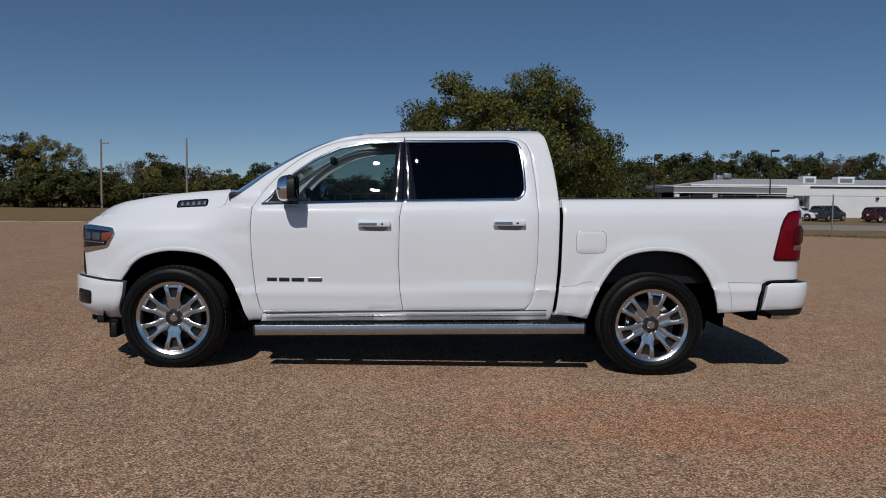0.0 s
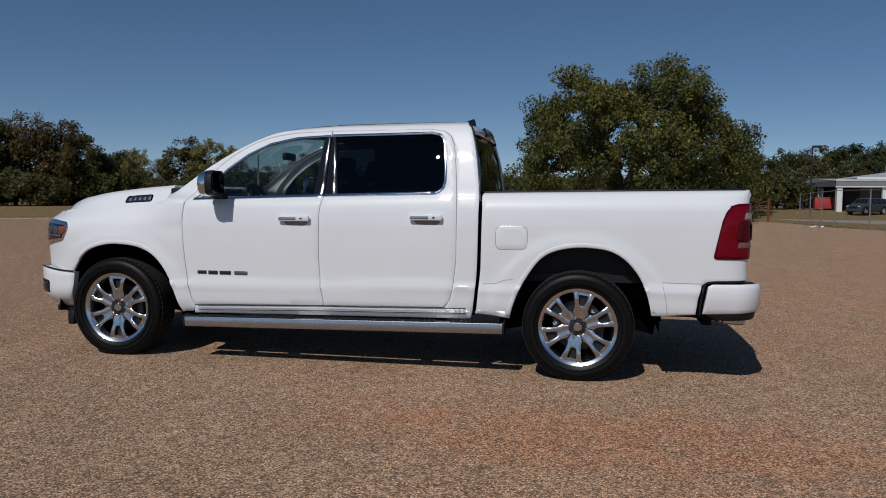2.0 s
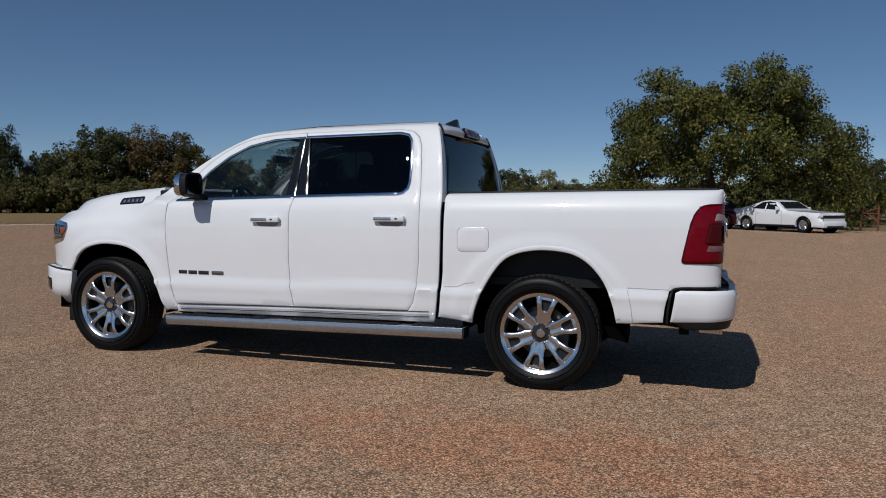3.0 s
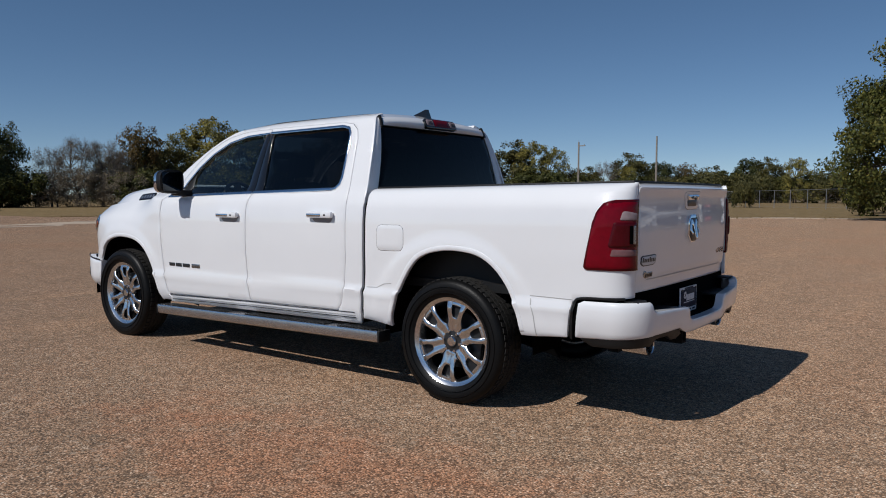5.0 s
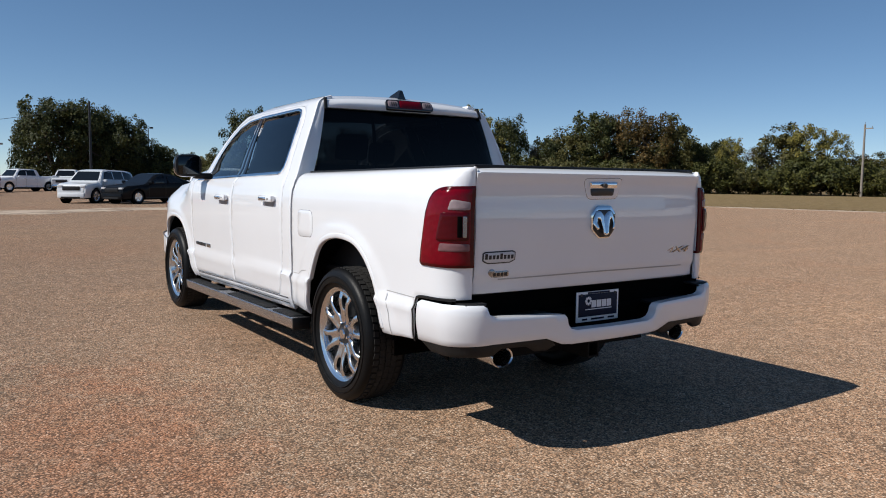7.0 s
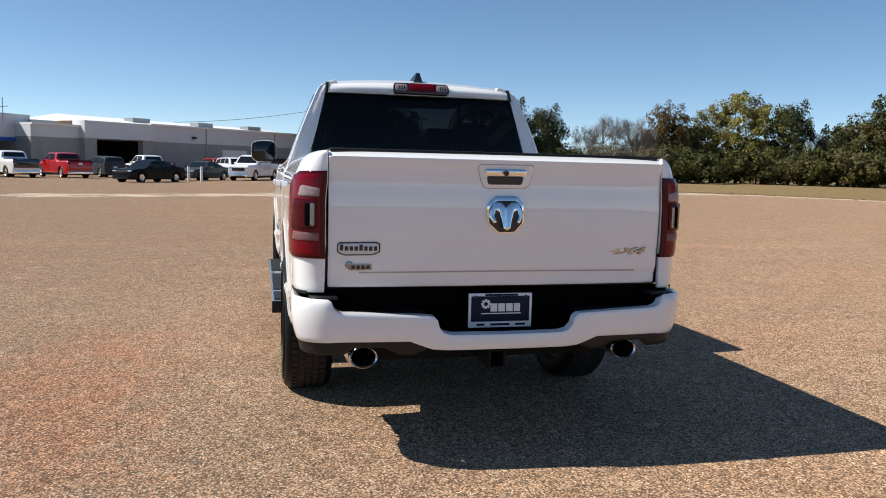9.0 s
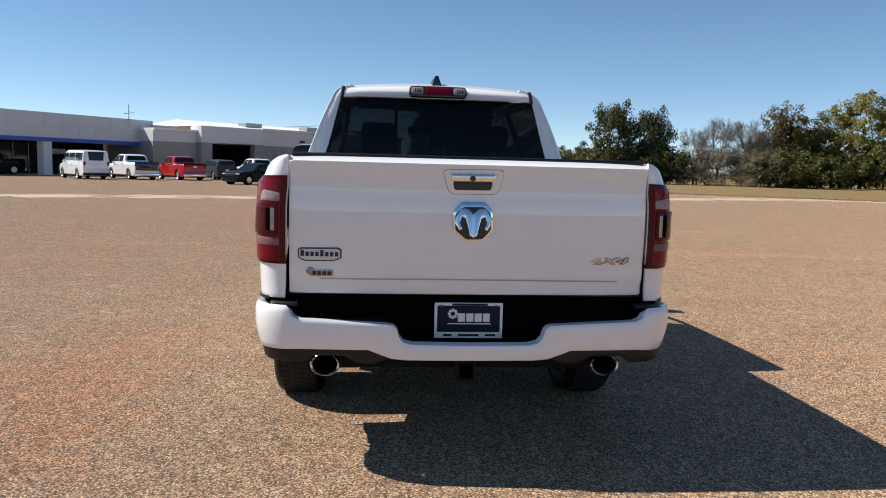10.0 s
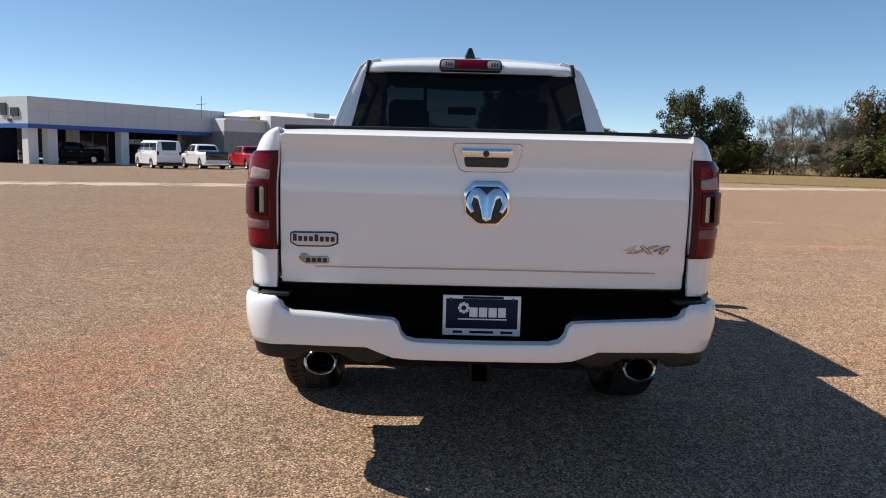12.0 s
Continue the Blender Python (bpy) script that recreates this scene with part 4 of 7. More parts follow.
ws_curve = curve_at([(i / (len(ws) - 1), *p) for i, p in enumerate(ws)])


def windshield(u, v):
    x, y, z = ws_curve(v)
    t = 2 * u - 1
    b = 1 - t * t
    return (x - (0.24 - 0.12 * v) * b + 0.012, t * (y - 0.008), z + (0.018 + 0.02 * v) * b - 0.008)


grid_surface("windshield", windshield, 20, 14, GLASS_CLEAR, truck, "clear windshield").visible_shadow = False


def roof(u, v):
    t = 2 * v - 1
    x = -0.53 - 0.09 * (1 - t * t) * (1 - u) + 1.58 * u + (0.075 * abs(t) ** 2) * (1 - u)
    e = side(prof_cab, 1)(min(1.045, max(-0.45, x)), 2.05)
    z = e[2] + 0.030 * (1 - t * t) - 0.030 * smoothstep(0.9, 1.0, u) ** 2
    if x < -0.45:
        z -= 0.30 * (-0.45 - x) * 1.2
    return (x, t * 0.622, z)


grid_surface("roof", roof, 36, 20, WHITE, truck, flip=True)
# ditch lines
for sgn in (-1, 1):
    f = side(prof_cab, sgn)
    sheet("roof_ditch", ribbon([(-0.36, 1.985), (0.3, 1.985), (1.03, 1.985)], 0.010), f, SEAM_AND_CREASE_SHADE, truck, 0.06, thick=0, lift=0.0015, round_=0.002)

# ---- back of the cab ----
cab_back = curve_at([(0.43, 1.12), (0.81, 1.168), (1.284, 1.178), (1.396, 1.174), (1.56, 1.156), (1.711, 1.132), (1.84, 1.100), (1.915, 1.075), (1.99, 1.03)])


def back_fn(y, z):
    return (cab_back(z) + 0.02 * (1 - (y / 0.9) ** 2), y, z)


behind = (-5.0, 0.0, 1.2)
W = lambda z: prof_cab(z)[0]
sheet("cab_back_panel", [(-0.90, 0.5), (0.90, 0.5), (0.93, 1.34), (-0.93, 1.34)], back_fn, WHITE, truck, 0.08, away=behind)
for sgn in (-1, 1):
    sheet("rear_pillar", [(sgn * (W(1.3) - 0.012), 1.30), (sgn * (W(1.5) - 0.012), 1.5), (sgn * (W(1.7) - 0.012), 1.7), (sgn * (W(1.87) - 0.016), 1.87), (sgn * 0.70, 1.935), (sgn * 0.675, 1.935), (sgn * 0.70, 1.87), (sgn * 0.765, 1.6), (sgn * 0.822, 1.40), (sgn * 0.84, 1.30)], back_fn, WHITE, truck, 0.05, away=behind)
    sheet("drip_strip", [(sgn * 0.682, 1.865), (sgn * 0.706, 1.865), (sgn * 0.696, 1.948), (sgn * 0.672, 1.948)], back_fn, BLACK_PLASTIC, truck, 0.05, away=behind, lift=0.012, round_=0.003)


def lip(u, v):
    t = 2 * u - 1
    y = t * 0.690
    fade = 1 - abs(t) ** 7
    z = 1.878 + v * (0.090 - 0.030 * t * t - 0.012 * abs(t) ** 9)
    return (back_fn(y, z)[0] + 0.003 + (0.004 + 0.026 * (1 - (2 * v - 1) ** 2)) * fade, y, z)


grid_surface("roof_lip", lip, 30, 8, WHITE, truck)
grid_surface("roof_lip", lambda u, v: (lip(u, 1.0)[0] - 0.12 * v, lip(u, 1.0)[1], lip(u, 1.0)[2] + 0.012 * v * (1 - v) * 4 + 0.004 * v), 30, 4, WHITE, truck)
rear_glass = sheet("rear_glass", rounded([(-0.818, 1.345), (0.818, 1.345), (0.712, 1.874), (-0.712, 1.874)], 0.04), back_fn, GLASS_REAR, truck, 0.08, away=behind, thick=0, lift=-0.006, label="dark rear cab window")
rear_glass.visible_shadow = False
for y in (-0.30, 0.30):
    sheet("glass_divider", [(y - 0.012, 1.35), (y + 0.012, 1.35), (y + 0.012, 1.868), (y - 0.012, 1.868)], back_fn, BLACK_PLASTIC, rear_glass, 0.08, away=behind, thick=0.01, lift=-0.03)
chm = sheet("cargo_lamp", rounded([(-0.212, 1.879), (0.212, 1.879), (0.205, 1.945), (-0.205, 1.945)], 0.025), back_fn, BLACK_GLOSS, truck, 0.03, away=behind, thick=0.05, lift=0.046, round_=0.006, label="high brake lamp between cargo lamps")
sheet("brake_lens", rounded([(-0.095, 1.889), (0.105, 1.889), (0.10, 1.937), (-0.09, 1.937)], 0.008), back_fn, RED_LENS, chm, 0.03, away=behind, thick=0.003, lift=0.050, round_=0.002, label="red lens")
for a, b in ((-0.195, -0.105), (0.112, 0.198)):
    sheet("cargo_lens", rounded([(a, 1.892), (b, 1.892), (b, 1.934), (a, 1.934)], 0.015), back_fn, CLEAR_LENS, chm, 0.03, away=behind, thick=0.003, lift=0.050, round_=0.002, label="clear lens")
    for i in range(3):
        y = a + (b - a) * (0.3 + 0.2 * i)
        sheet("lens_rib", [(y, 1.90), (y + 0.01, 1.90), (y + 0.01, 1.925), (y, 1.925)], back_fn, BADGE_DARK, chm, 0.03, away=behind, thick=0.0, lift=0.0525, round_=0.001)
# aerial fin
bm = bmesh.new()
prof = [(0.83, 0.0, 0.04), (0.90, 0.035, 0.035), (0.985, 0.072, 0.012), (1.0, 0.070, 0.010), (1.012, 0.0, 0.035)]
vs = [[bm.verts.new((x, s * w, 2.0 + z - 0.012)) for s in (-1, 1)] + [bm.verts.new((x, s * (w + 0.008), 1.985)) for s in (1, -1)] for x, z, w in prof]
for a, b in zip(vs, vs[1:]):
    for j in range(4):
        bm.faces.new((a[j], a[(j + 1) % 4], b[(j + 1) % 4], b[j]))
bm.faces.new(vs[0])
bm.faces.new(vs[-1][::-1])
bmesh.ops.recalc_face_normals(bm, faces=bm.faces)
part("aerial_fin", bm, BLACK_GLOSS, truck, "black shark-fin aerial")

# ---- bed: cover, floor, tailgate ----
part("bed_floor", boxes((1.20, 3.12, -0.86, 0.86, 0.72, 0.78)), BLACK_PLASTIC, truck)
part("bed_front_wall", boxes((1.205, 1.26, -0.88, 0.88, 0.6, 1.40), bevel=0.01), WHITE, truck)
for sgn in (-1, 1):
    part("bed_wall", boxes((1.26, 3.10, sgn * 0.80, sgn * 0.83, 0.75, 1.40)), BLACK_PLASTIC, truck)
    cap = part("rail_cap", boxes((-0.98, 0.83, sgn * 0.862, sgn * 0.80, -0.03, -0.004), bevel=0.004), BLACK_PLASTIC, truck, "black bed rail cap")
    cap.matrix_basis = pose(2.185, 0, 1.424, 0, -0.35, 0)
cover = part("bed_cover", boxes((1.205, 3.145, -0.835, 0.835, -0.012, 0.012), bevel=0.006), BLACK_PLASTIC, truck, "flat black soft bed cover")
cover.matrix_basis = pose(0, 0, 1.385, 0, -0.80, 0)
gate_x = curve_at([(0.76, 3.166), (0.79, 3.174), (0.842, 3.178), (0.854, 3.181), (0.868, 3.188), (0.95, 3.194), (1.05, 3.2005), (1.14, 3.2025), (1.22, 3.2000), (1.28, 3.1965), (1.33, 3.1975), (1.368, 3.2020), (1.376, 3.2075), (1.392, 3.2115), (1.402, 3.209), (1.411, 3.198), (1.421, 3.170), (1.432, 3.130)])


def gate_fn(y, z):
    return (gate_x(z) - 0.010 * (y / 0.84) ** 2 - 0.014 * (y / 0.84) ** 8, y, z)


gate = sheet("tailgate", rounded([(-0.8445, 0.786), (0.8445, 0.790), (0.8445, 1.432), (-0.8445, 1.430)], 0.012), gate_fn, WHITE, truck, 0.022, away=behind, thick=0.05, round_=0.005)
part("gate_inner", boxes((3.06, 3.13, -0.83, 0.83, 0.79, 1.415), bevel=0.01), BLACK_PLASTIC, gate)
for sgn in (-1, 1):
    # post behind the gate gap, near-black for the shade seen there
    part("corner_post", boxes((3.02, 3.120, sgn * 0.80, sgn * 0.835, 0.79, 1.385), bevel=0.012), BLACK_AND_SHADE, truck)
hb = rounded([(-0.143, 1.378), (0.151, 1.380), (0.118, 1.268), (-0.108, 1.266)], 0.03)
sheet("handle_bezel_gap", [(y * 1.02, 1.325 + (z - 1.325) * 1.05) for y, z in hb], gate_fn, BADGE_GREY, gate, 0.03, away=behind, thick=0, lift=0.001, round_=0.001)
bez = sheet("handle_bezel", hb, gate_fn, WHITE, gate, 0.03, away=behind, thick=0.004, lift=0.005, round_=0.004)
sheet("handle_recess", rounded([(-0.094, 1.325), (0.094, 1.326), (0.086, 1.285), (-0.086, 1.284)], 0.012), gate_fn, BADGE_DARK, bez, 0.03, away=behind, thick=0, lift=0.0065, round_=0.002, label="black hand recess")
sheet("gate_handle", rounded([(-0.106, 1.363), (0.106, 1.364), (0.104, 1.330), (-0.104, 1.329)], 0.01), gate_fn, CHROME, bez, 0.03, away=behind, thick=0.015, lift=0.020, round_=0.008, label="chrome tailgate handle")
part("rear_camera", tube(bmesh.new(), (3.222, -0.004, 1.341), (3.234, -0.004, 1.339), 0.013, n=14), BADGE_DARK, bez)
# grey ribbon that paints the shade of the lower tailgate crease
sheet("gate_crease_shade", ribbon([(-0.70, 0.858), (0.0, 0.862), (0.72, 0.860)], 0.007), gate_fn, SEAM_AND_CREASE_SHADE, gate, 0.05, away=behind, thick=0, lift=0.0015, round_=0.001)
# maker's shield as a plain chrome shape
oct_ = [(-0.048, 1.229), (0.060, 1.230), (0.097, 1.190), (0.099, 1.105), (0.056, 1.052), (-0.030, 1.050), (-0.088, 1.102), (-0.089, 1.188)]
shield = sheet("gate_emblem", rounded(oct_, 0.012), gate_fn, CHROME, gate, 0.03, away=behind, thick=0.012, lift=0.014, round_=0.006, label="chrome shield emblem")
cxo, czo = 0.005, 1.138
sheet("emblem_field", rounded([(cxo + (y - cxo) * 0.90, czo - 0.008 + (z - czo) * 0.84) for y, z in oct_], 0.01), gate_fn, BADGE_DARK, shield, 0.03, away=behind, thick=0, lift=0.0165, round_=0.002)
def emblem_fn(y, z):
    """The raised emblem: two rounded halves leaning back towards the top."""
    x, y, z = gate_fn(y, z)
    return (x + 0.010 * (1 - ((abs(y - cxo) - 0.036) / 0.040) ** 2) - 0.20 * (z - 1.14), y, z)


for s2 in (-1, 1):
    sheet("emblem_wing", [(cxo + s2 * q, z) for q, z in ((0.004, 1.170), (0.030, 1.196), (0.060, 1.199), (0.076, 1.172), (0.076, 1.125), (0.060, 1.096), (0.048, 1.104), (0.058, 1.132), (0.052, 1.160), (0.036, 1.150), (0.026, 1.110), (0.020, 1.072), (0.004, 1.064))], emblem_fn, CHROME, shield, 0.012, away=behind, thick=0.004, lift=0.020, round_=0.004)
# trim plaques as plain shapes
pl = sheet("trim_plaque", [(-0.803, 0.995), (-0.79, 1.003), (-0.62, 1.006), (-0.602, 0.998), (-0.602, 0.957), (-0.62, 0.948), (-0.64, 0.942), (-0.77, 0.940), (-0.79, 0.948), (-0.803, 0.957)], gate_fn, BADGE_DARK, gate, 0.03, away=behind, thick=0.004, lift=0.004, round_=0.002, label="dark trim plaque")
sheet("plaque_face", [(-0.797, 0.993), (-0.785, 0.997), (-0.625, 1.000), (-0.609, 0.994), (-0.609, 0.960), (-0.64, 0.948), (-0.77, 0.946), (-0.797, 0.959)], gate_fn, PANEL_GREY, pl, 0.03, away=behind, thick=0, lift=0.0055, round_=0.001)
for i in range(8):
    y = -0.790 + i * 0.0225
    sheet("plaque_bar", [(y, 0.964), (y + 0.016, 0.964), (y + 0.016, 0.985 + (i in (0, 4)) * 0.008), (y, 0.985 + (i in (0, 4)) * 0.008)], gate_fn, BADGE_DARK, pl, 0.03, away=behind, thick=0, lift=0.0068, round_=0.001)
dl = sheet("dealer_badge", rounded([(-0.768, 0.893), (-0.757, 0.912), (-0.735, 0.912), (-0.724, 0.900), (-0.648, 0.902), (-0.640, 0.895), (-0.640, 0.872), (-0.735, 0.868), (-0.755, 0.878)], 0.005), gate_fn, BADGE_GREY, gate, 0.03, away=behind, thick=0.003, lift=0.003, round_=0.001, label="small grey dealer badge")
for i in range(4):
    y = -0.735 + i * 0.023
    sheet("badge_bar", [(y, 0.876), (y + 0.016, 0.876), (y + 0.016, 0.894), (y, 0.894)], gate_fn, BADGE_DARK, dl, 0.03, away=behind, thick=0, lift=0.0045, round_=0.001)


def lettering(name, body, size, m, material, parent, depth=0.003, shear=0.0, offset=0.0):
    cu = bpy.data.curves.new(name, "FONT")
    cu.body, cu.size, cu.extrude, cu.align_x, cu.shear, cu.offset = body, size, depth, "CENTER", shear, offset
    tmp = bpy.data.objects.new(name, cu)
    scene.collection.objects.link(tmp)
    me = bpy.data.meshes.new_from_object(tmp)
    bpy.data.objects.remove(tmp)
    me.materials.clear()
    me.materials.append(material)
    ob = new(name, me)
    ob.parent = parent
    ob.matrix_basis = m
    return ob


FACE_REAR = Matrix(((0, 0, 1, 0), (1, 0, 0, 0), (0, 1, 0, 0), (0, 0, 0, 1)))
lettering("drive_badge", "4X4", 0.052, Matrix.Translation((3.188, 0.658, 0.944)) @ FACE_REAR @ Matrix.Diagonal((2.15, 0.92, 1, 1)), BADGE_BRONZE, gate, 0.002, 0.35)["label"] = "bronze 4X4 lettering"
lettering("badge_edge", "4X4", 0.052, Matrix.Translation((3.1868, 0.658, 0.944)) @ FACE_REAR @ Matrix.Diagonal((2.15, 0.92, 1, 1)), BADGE_DARK, gate, 0.0012, 0.35, 0.0017)["label"] = "dark edge round the lettering"

# ---- rear bumper ----
def bumper_path(u, bow=0.055):
    """Along the bumper from one side round to the other: u is the length from the middle."""
    a, s = abs(u), (1 if u >= 0 else -1)
    flat, R = 0.80, 0.21
    arc = R * math.pi / 2
    if a < flat:
        return 3.335 - bow * (a / flat) ** 2, u
    if a < flat + arc:
        t = (a - flat) / R
        return 3.335 - bow - R * (1 - math.cos(t)), s * (flat + R * math.sin(t))
    return 3.335 - bow - R - (a - flat - arc), s * (flat + R)


def bumper_fn(u, z):
    x, y = bumper_path(u)
    k = -(0.012 + 0.020 * smoothstep(0.78, 0.98, abs(y))) * max(0.0, (0.66 - z) / 0.14) ** 1.6 - 0.014 * max(0.0, (z - 0.70) / 0.05) ** 2
    d = Vector((max(0.0, x - 3.0) * 2.0 + 0.1, y * 0.6)).normalized()
    return (x + d.x * k, y + d.y * k, z)


def valance_fn(u, z):
    """The black lower edge of the bumper, set in behind the white face."""
    x, y = bumper_path(u)
    d = Vector((max(0.0, x - 3.0) * 2.0 + 0.1, y * 0.6)).normalized()
    k = -0.034 - 0.25 * max(0.0, 0.53 - z)
    return (x + d.x * k, y + d.y * k, z)


half = [(0.0, 0.575), (0.275, 0.577), (0.315, 0.588), (0.335, 0.612), (0.345, 0.650), (0.365, 0.668), (0.42, 0.672), (0.79, 0.684), (0.822, 0.70), (0.838, 0.735), (0.86, 0.748), (1.0, 0.748), (1.285, 0.742), (1.318, 0.725), (1.335, 0.60), (1.345, 0.515)]
low = [(1.30, 0.512), (1.0, 0.530), (0.80, 0.545), (0.475, 0.548), (0.43, 0.53), (0.37, 0.508), (0.30, 0.502), (0.0, 0.502)]
bumper = sheet("rear_bumper", [(-u, z) for u, z in half[:0:-1]] + half + low + [(-u, z) for u, z in low[-2::-1]], bumper_fn, WHITE, truck, 0.03, away=(2.4, 0, 0.62), thick=0.05, round_=0.010, label="white rear bumper with black step pads")
for y in (-0.57, 0.57):
    part("step_pad", boxes((3.12, 3.255, y - 0.19, y + 0.19, 0.655, 0.667), bevel=0.004), BLACK_PLASTIC, bumper)
# bumper and plate recesses filled near-black in place of shade
part("bumper_recess", boxes((3.09, 3.135, -0.93, 0.93, 0.50, 0.775), bevel=0.006), BLACK_AND_SHADE, bumper)
part("plate_recess", boxes((3.135, 3.29, -0.36, 0.36, 0.555, 0.572), (3.135, 3.165, -0.40, 0.40, 0.56, 0.67), bevel=0.004), BLACK_AND_SHADE, bumper)
for sgn in (-1, 1):
    part("corner_pad", boxes((2.95, 3.22, sgn * 0.93, sgn * 0.80, 0.735, 0.749), bevel=0.006), BLACK_PLASTIC, bumper)
    sheet("bumper_seal", ribbon(spline([(2.828, 0.505), (2.835, 0.62), (2.856, 0.727), (2.885, 0.752), (2.96, 0.760), (3.08, 0.763)], 4), 0.015), side(prof_bed, sgn), BLACK_PLASTIC, bumper, 0.03, thick=0.0, lift=0.004, round_=0.002)
    # near-black filler that paints the shade behind the bumper end
    part("bumper_gap_shade", boxes((2.80, 3.05, sgn * 0.965, sgn * 0.90, 0.51, 0.742)), BLACK_AND_SHADE, bumper)
    sheet("valance", [(sgn * 0.40, 0.500), (sgn * 0.46, 0.474), (sgn * 0.54, 0.478), (sgn * 0.60, 0.512), (sgn * 0.75, 0.512), (sgn * 0.80, 0.478), (sgn * 1.24, 0.468), (sgn * 1.31, 0.505), (sgn * 1.31, 0.535), (sgn * 0.46, 0.56)], valance_fn, BLACK_PLASTIC, bumper, 0.03, away=(2.4, 0, 0.62), thick=0.03, round_=0.008)
    part("valance_floor", boxes((2.84, 3.13, sgn * 0.93, sgn * 0.46, 0.502, 0.515), bevel=0.004), BLACK_PLASTIC, bumper)
    # exhaust tip
    tip = lathe([(0.070, 0.0), (0.066, 0.006), (0.059, 0.0), (0.055, -0.15), (0.064, -0.15), (0.067, -0.05)], 28)
    tip = part("exhaust_tip", tip, POLISHED, truck, "chrome exhaust tip")
    tip.matrix_basis = pose(3.19, sgn * 0.674, 0.452, 0, 0, -90) @ Matrix.Diagonal((1.0, 1, 0.78, 1))
    part("exhaust_bore", lathe([(0.0, -0.12), (0.054, -0.12), (0.054, -0.13), (0.0, -0.13)], 20), BLACK_AND_SHADE, tip)
    part("exhaust_pipe", tube(bmesh.new(), (3.02, sgn * 0.674, 0.455), (2.5, sgn * 0.55, 0.50), 0.035), UNDER, truck)
part("hitch_receiver", boxes((2.96, 3.17, -0.042, 0.042, 0.452, 0.462), (2.96, 3.17, -0.042, 0.042, 0.368, 0.378), (2.96, 3.17, -0.042, -0.032, 0.378, 0.452), (2.96, 3.17, 0.032, 0.042, 0.378, 0.452), (2.90, 2.97, -0.62, 0.62, 0.38, 0.47)), UNDER, truck)
for y in (-0.22, 0.22):
    part("tow_loop", boxes((3.0, 3.12, y - 0.05, y + 0.05, 0.455, 0.475), bevel=0.006), UNDER, truck)
# dealer plate
plate = part("number_plate", boxes((3.165, 3.172, -0.163, 0.163, 0.582, 0.752), bevel=0.002), PLATE_WHITE, truck, "navy dealer plate in a white frame")
plate.location.x = 0.022
part("plate_face", boxes((3.170, 3.1745, -0.150, 0.150, 0.612, 0.738), bevel=0.002), PLATE_BLUE, plate)
for k, (y0, y1, z0, z1) in enumerate([(-0.052, -0.018, 0.662, 0.702), (-0.012, 0.022, 0.662, 0.702), (0.028, 0.062, 0.662, 0.702), (0.068, 0.100, 0.662, 0.702), (-0.10, 0.105, 0.650, 0.655)]):
    part("plate_bar", boxes((3.174, 3.1762, y0, y1, z0, z1)), PLATE_WHITE, plate)
bm = bmesh.new()
for i in range(8):
    a = i * math.pi / 4
    add_box(bm, 3.174, 3.1762, -0.006, 0.006, 0.010, 0.024, m=Matrix.Translation((0, -0.076, 0.700)) @ Matrix.Rotation(a, 4, "X"))
part("plate_rosette", bm, PLATE_WHITE, plate)
for y0, y1, z in ((-0.05, 0.05, 0.597), (-0.12, -0.08, 0.597), (0.08, 0.13, 0.597), (-0.08, 0.09, 0.744)):
    part("plate_bar", boxes((3.1715, 3.1735, y0, y1, z - 0.005, z + 0.005)), PLATE_BLUE, plate)
for y in (-0.13, 0.13):
    part("plate_bolt", tube(bmesh.new(), (3.173, y, 0.736), (3.178, y, 0.736), 0.007, n=8), BADGE_DARK, plate)

# ---- front end ----
def front_path(u):
    a, s = abs(u), (1 if u >= 0 else -1)
    flat, R = 0.62, 0.36
    arc = R * math.pi / 2
    if a < flat:
        return -2.875 + 0.05 * (a / flat) ** 2, u
    if a < flat + arc:
        t = (a - flat) / R
        return -2.825 + R * (1 - math.cos(t)), s * (flat + R * math.sin(t))
    return -2.825 + R + (a - flat - arc), s * (flat + R + 0.02 * min(1, (a - flat - arc) / 0.15))


def fb_fn(u, z):
    x, y = front_path(u)
    k = -0.16 * max(0.0, (0.56 - z) / 0.19) ** 2
    d = Vector((min(0.0, x + 2.4) * 2.0, y * 0.5)).normalized()
    return (x + d.x * k, y + d.y * k, z)


fh = [(0.0, 0.735), (0.6, 0.74), (0.95, 0.745), (1.19, 0.712), (1.33, 0.705), (1.315, 0.60), (1.27, 0.45), (1.255, 0.382)]
fl = [(1.1, 0.382), (0.6, 0.42), (0.0, 0.42)]
fb = sheet("front_bumper", [(-u, z) for u, z in fh[:0:-1]] + fh + fl + [(-u, z) for u, z in fl[-2::-1]], fb_fn, WHITE, truck, 0.04, away=(-2.0, 0, 0.6), thick=0.05, round_=0.014)
for s2 in (-1, 1):
    sheet("fog_lamp", rounded([(s2 * 0.86, 0.52), (s2 * 1.05, 0.515), (s2 * 1.06, 0.625), (s2 * 0.88, 0.64)], 0.03), fb_fn, BLACK_GLOSS, fb, 0.04, away=(-2.0, 0, 0.6), thick=0, lift=0.004)
    sheet("bumper_seam", ribbon([(s2 * 0.90, 0.752), (s2 * 1.05, 0.740), (s2 * 1.19, 0.720), (s2 * 1.33, 0.712)], 0.014), fb_fn, BADGE_DARK, fb, 0.03, away=(-2.0, 0, 0.6), thick=0, lift=0.003, round_=0.001)
    part("air_dam", boxes((-2.60, -2.42, s2 * 0.86, s2 * 0.60, 0.345, 0.40), (-2.50, -2.435, s2 * 0.86, s2 * 0.62, 0.225, 0.35), bevel=0.012), BLACK_PLASTIC, truck)
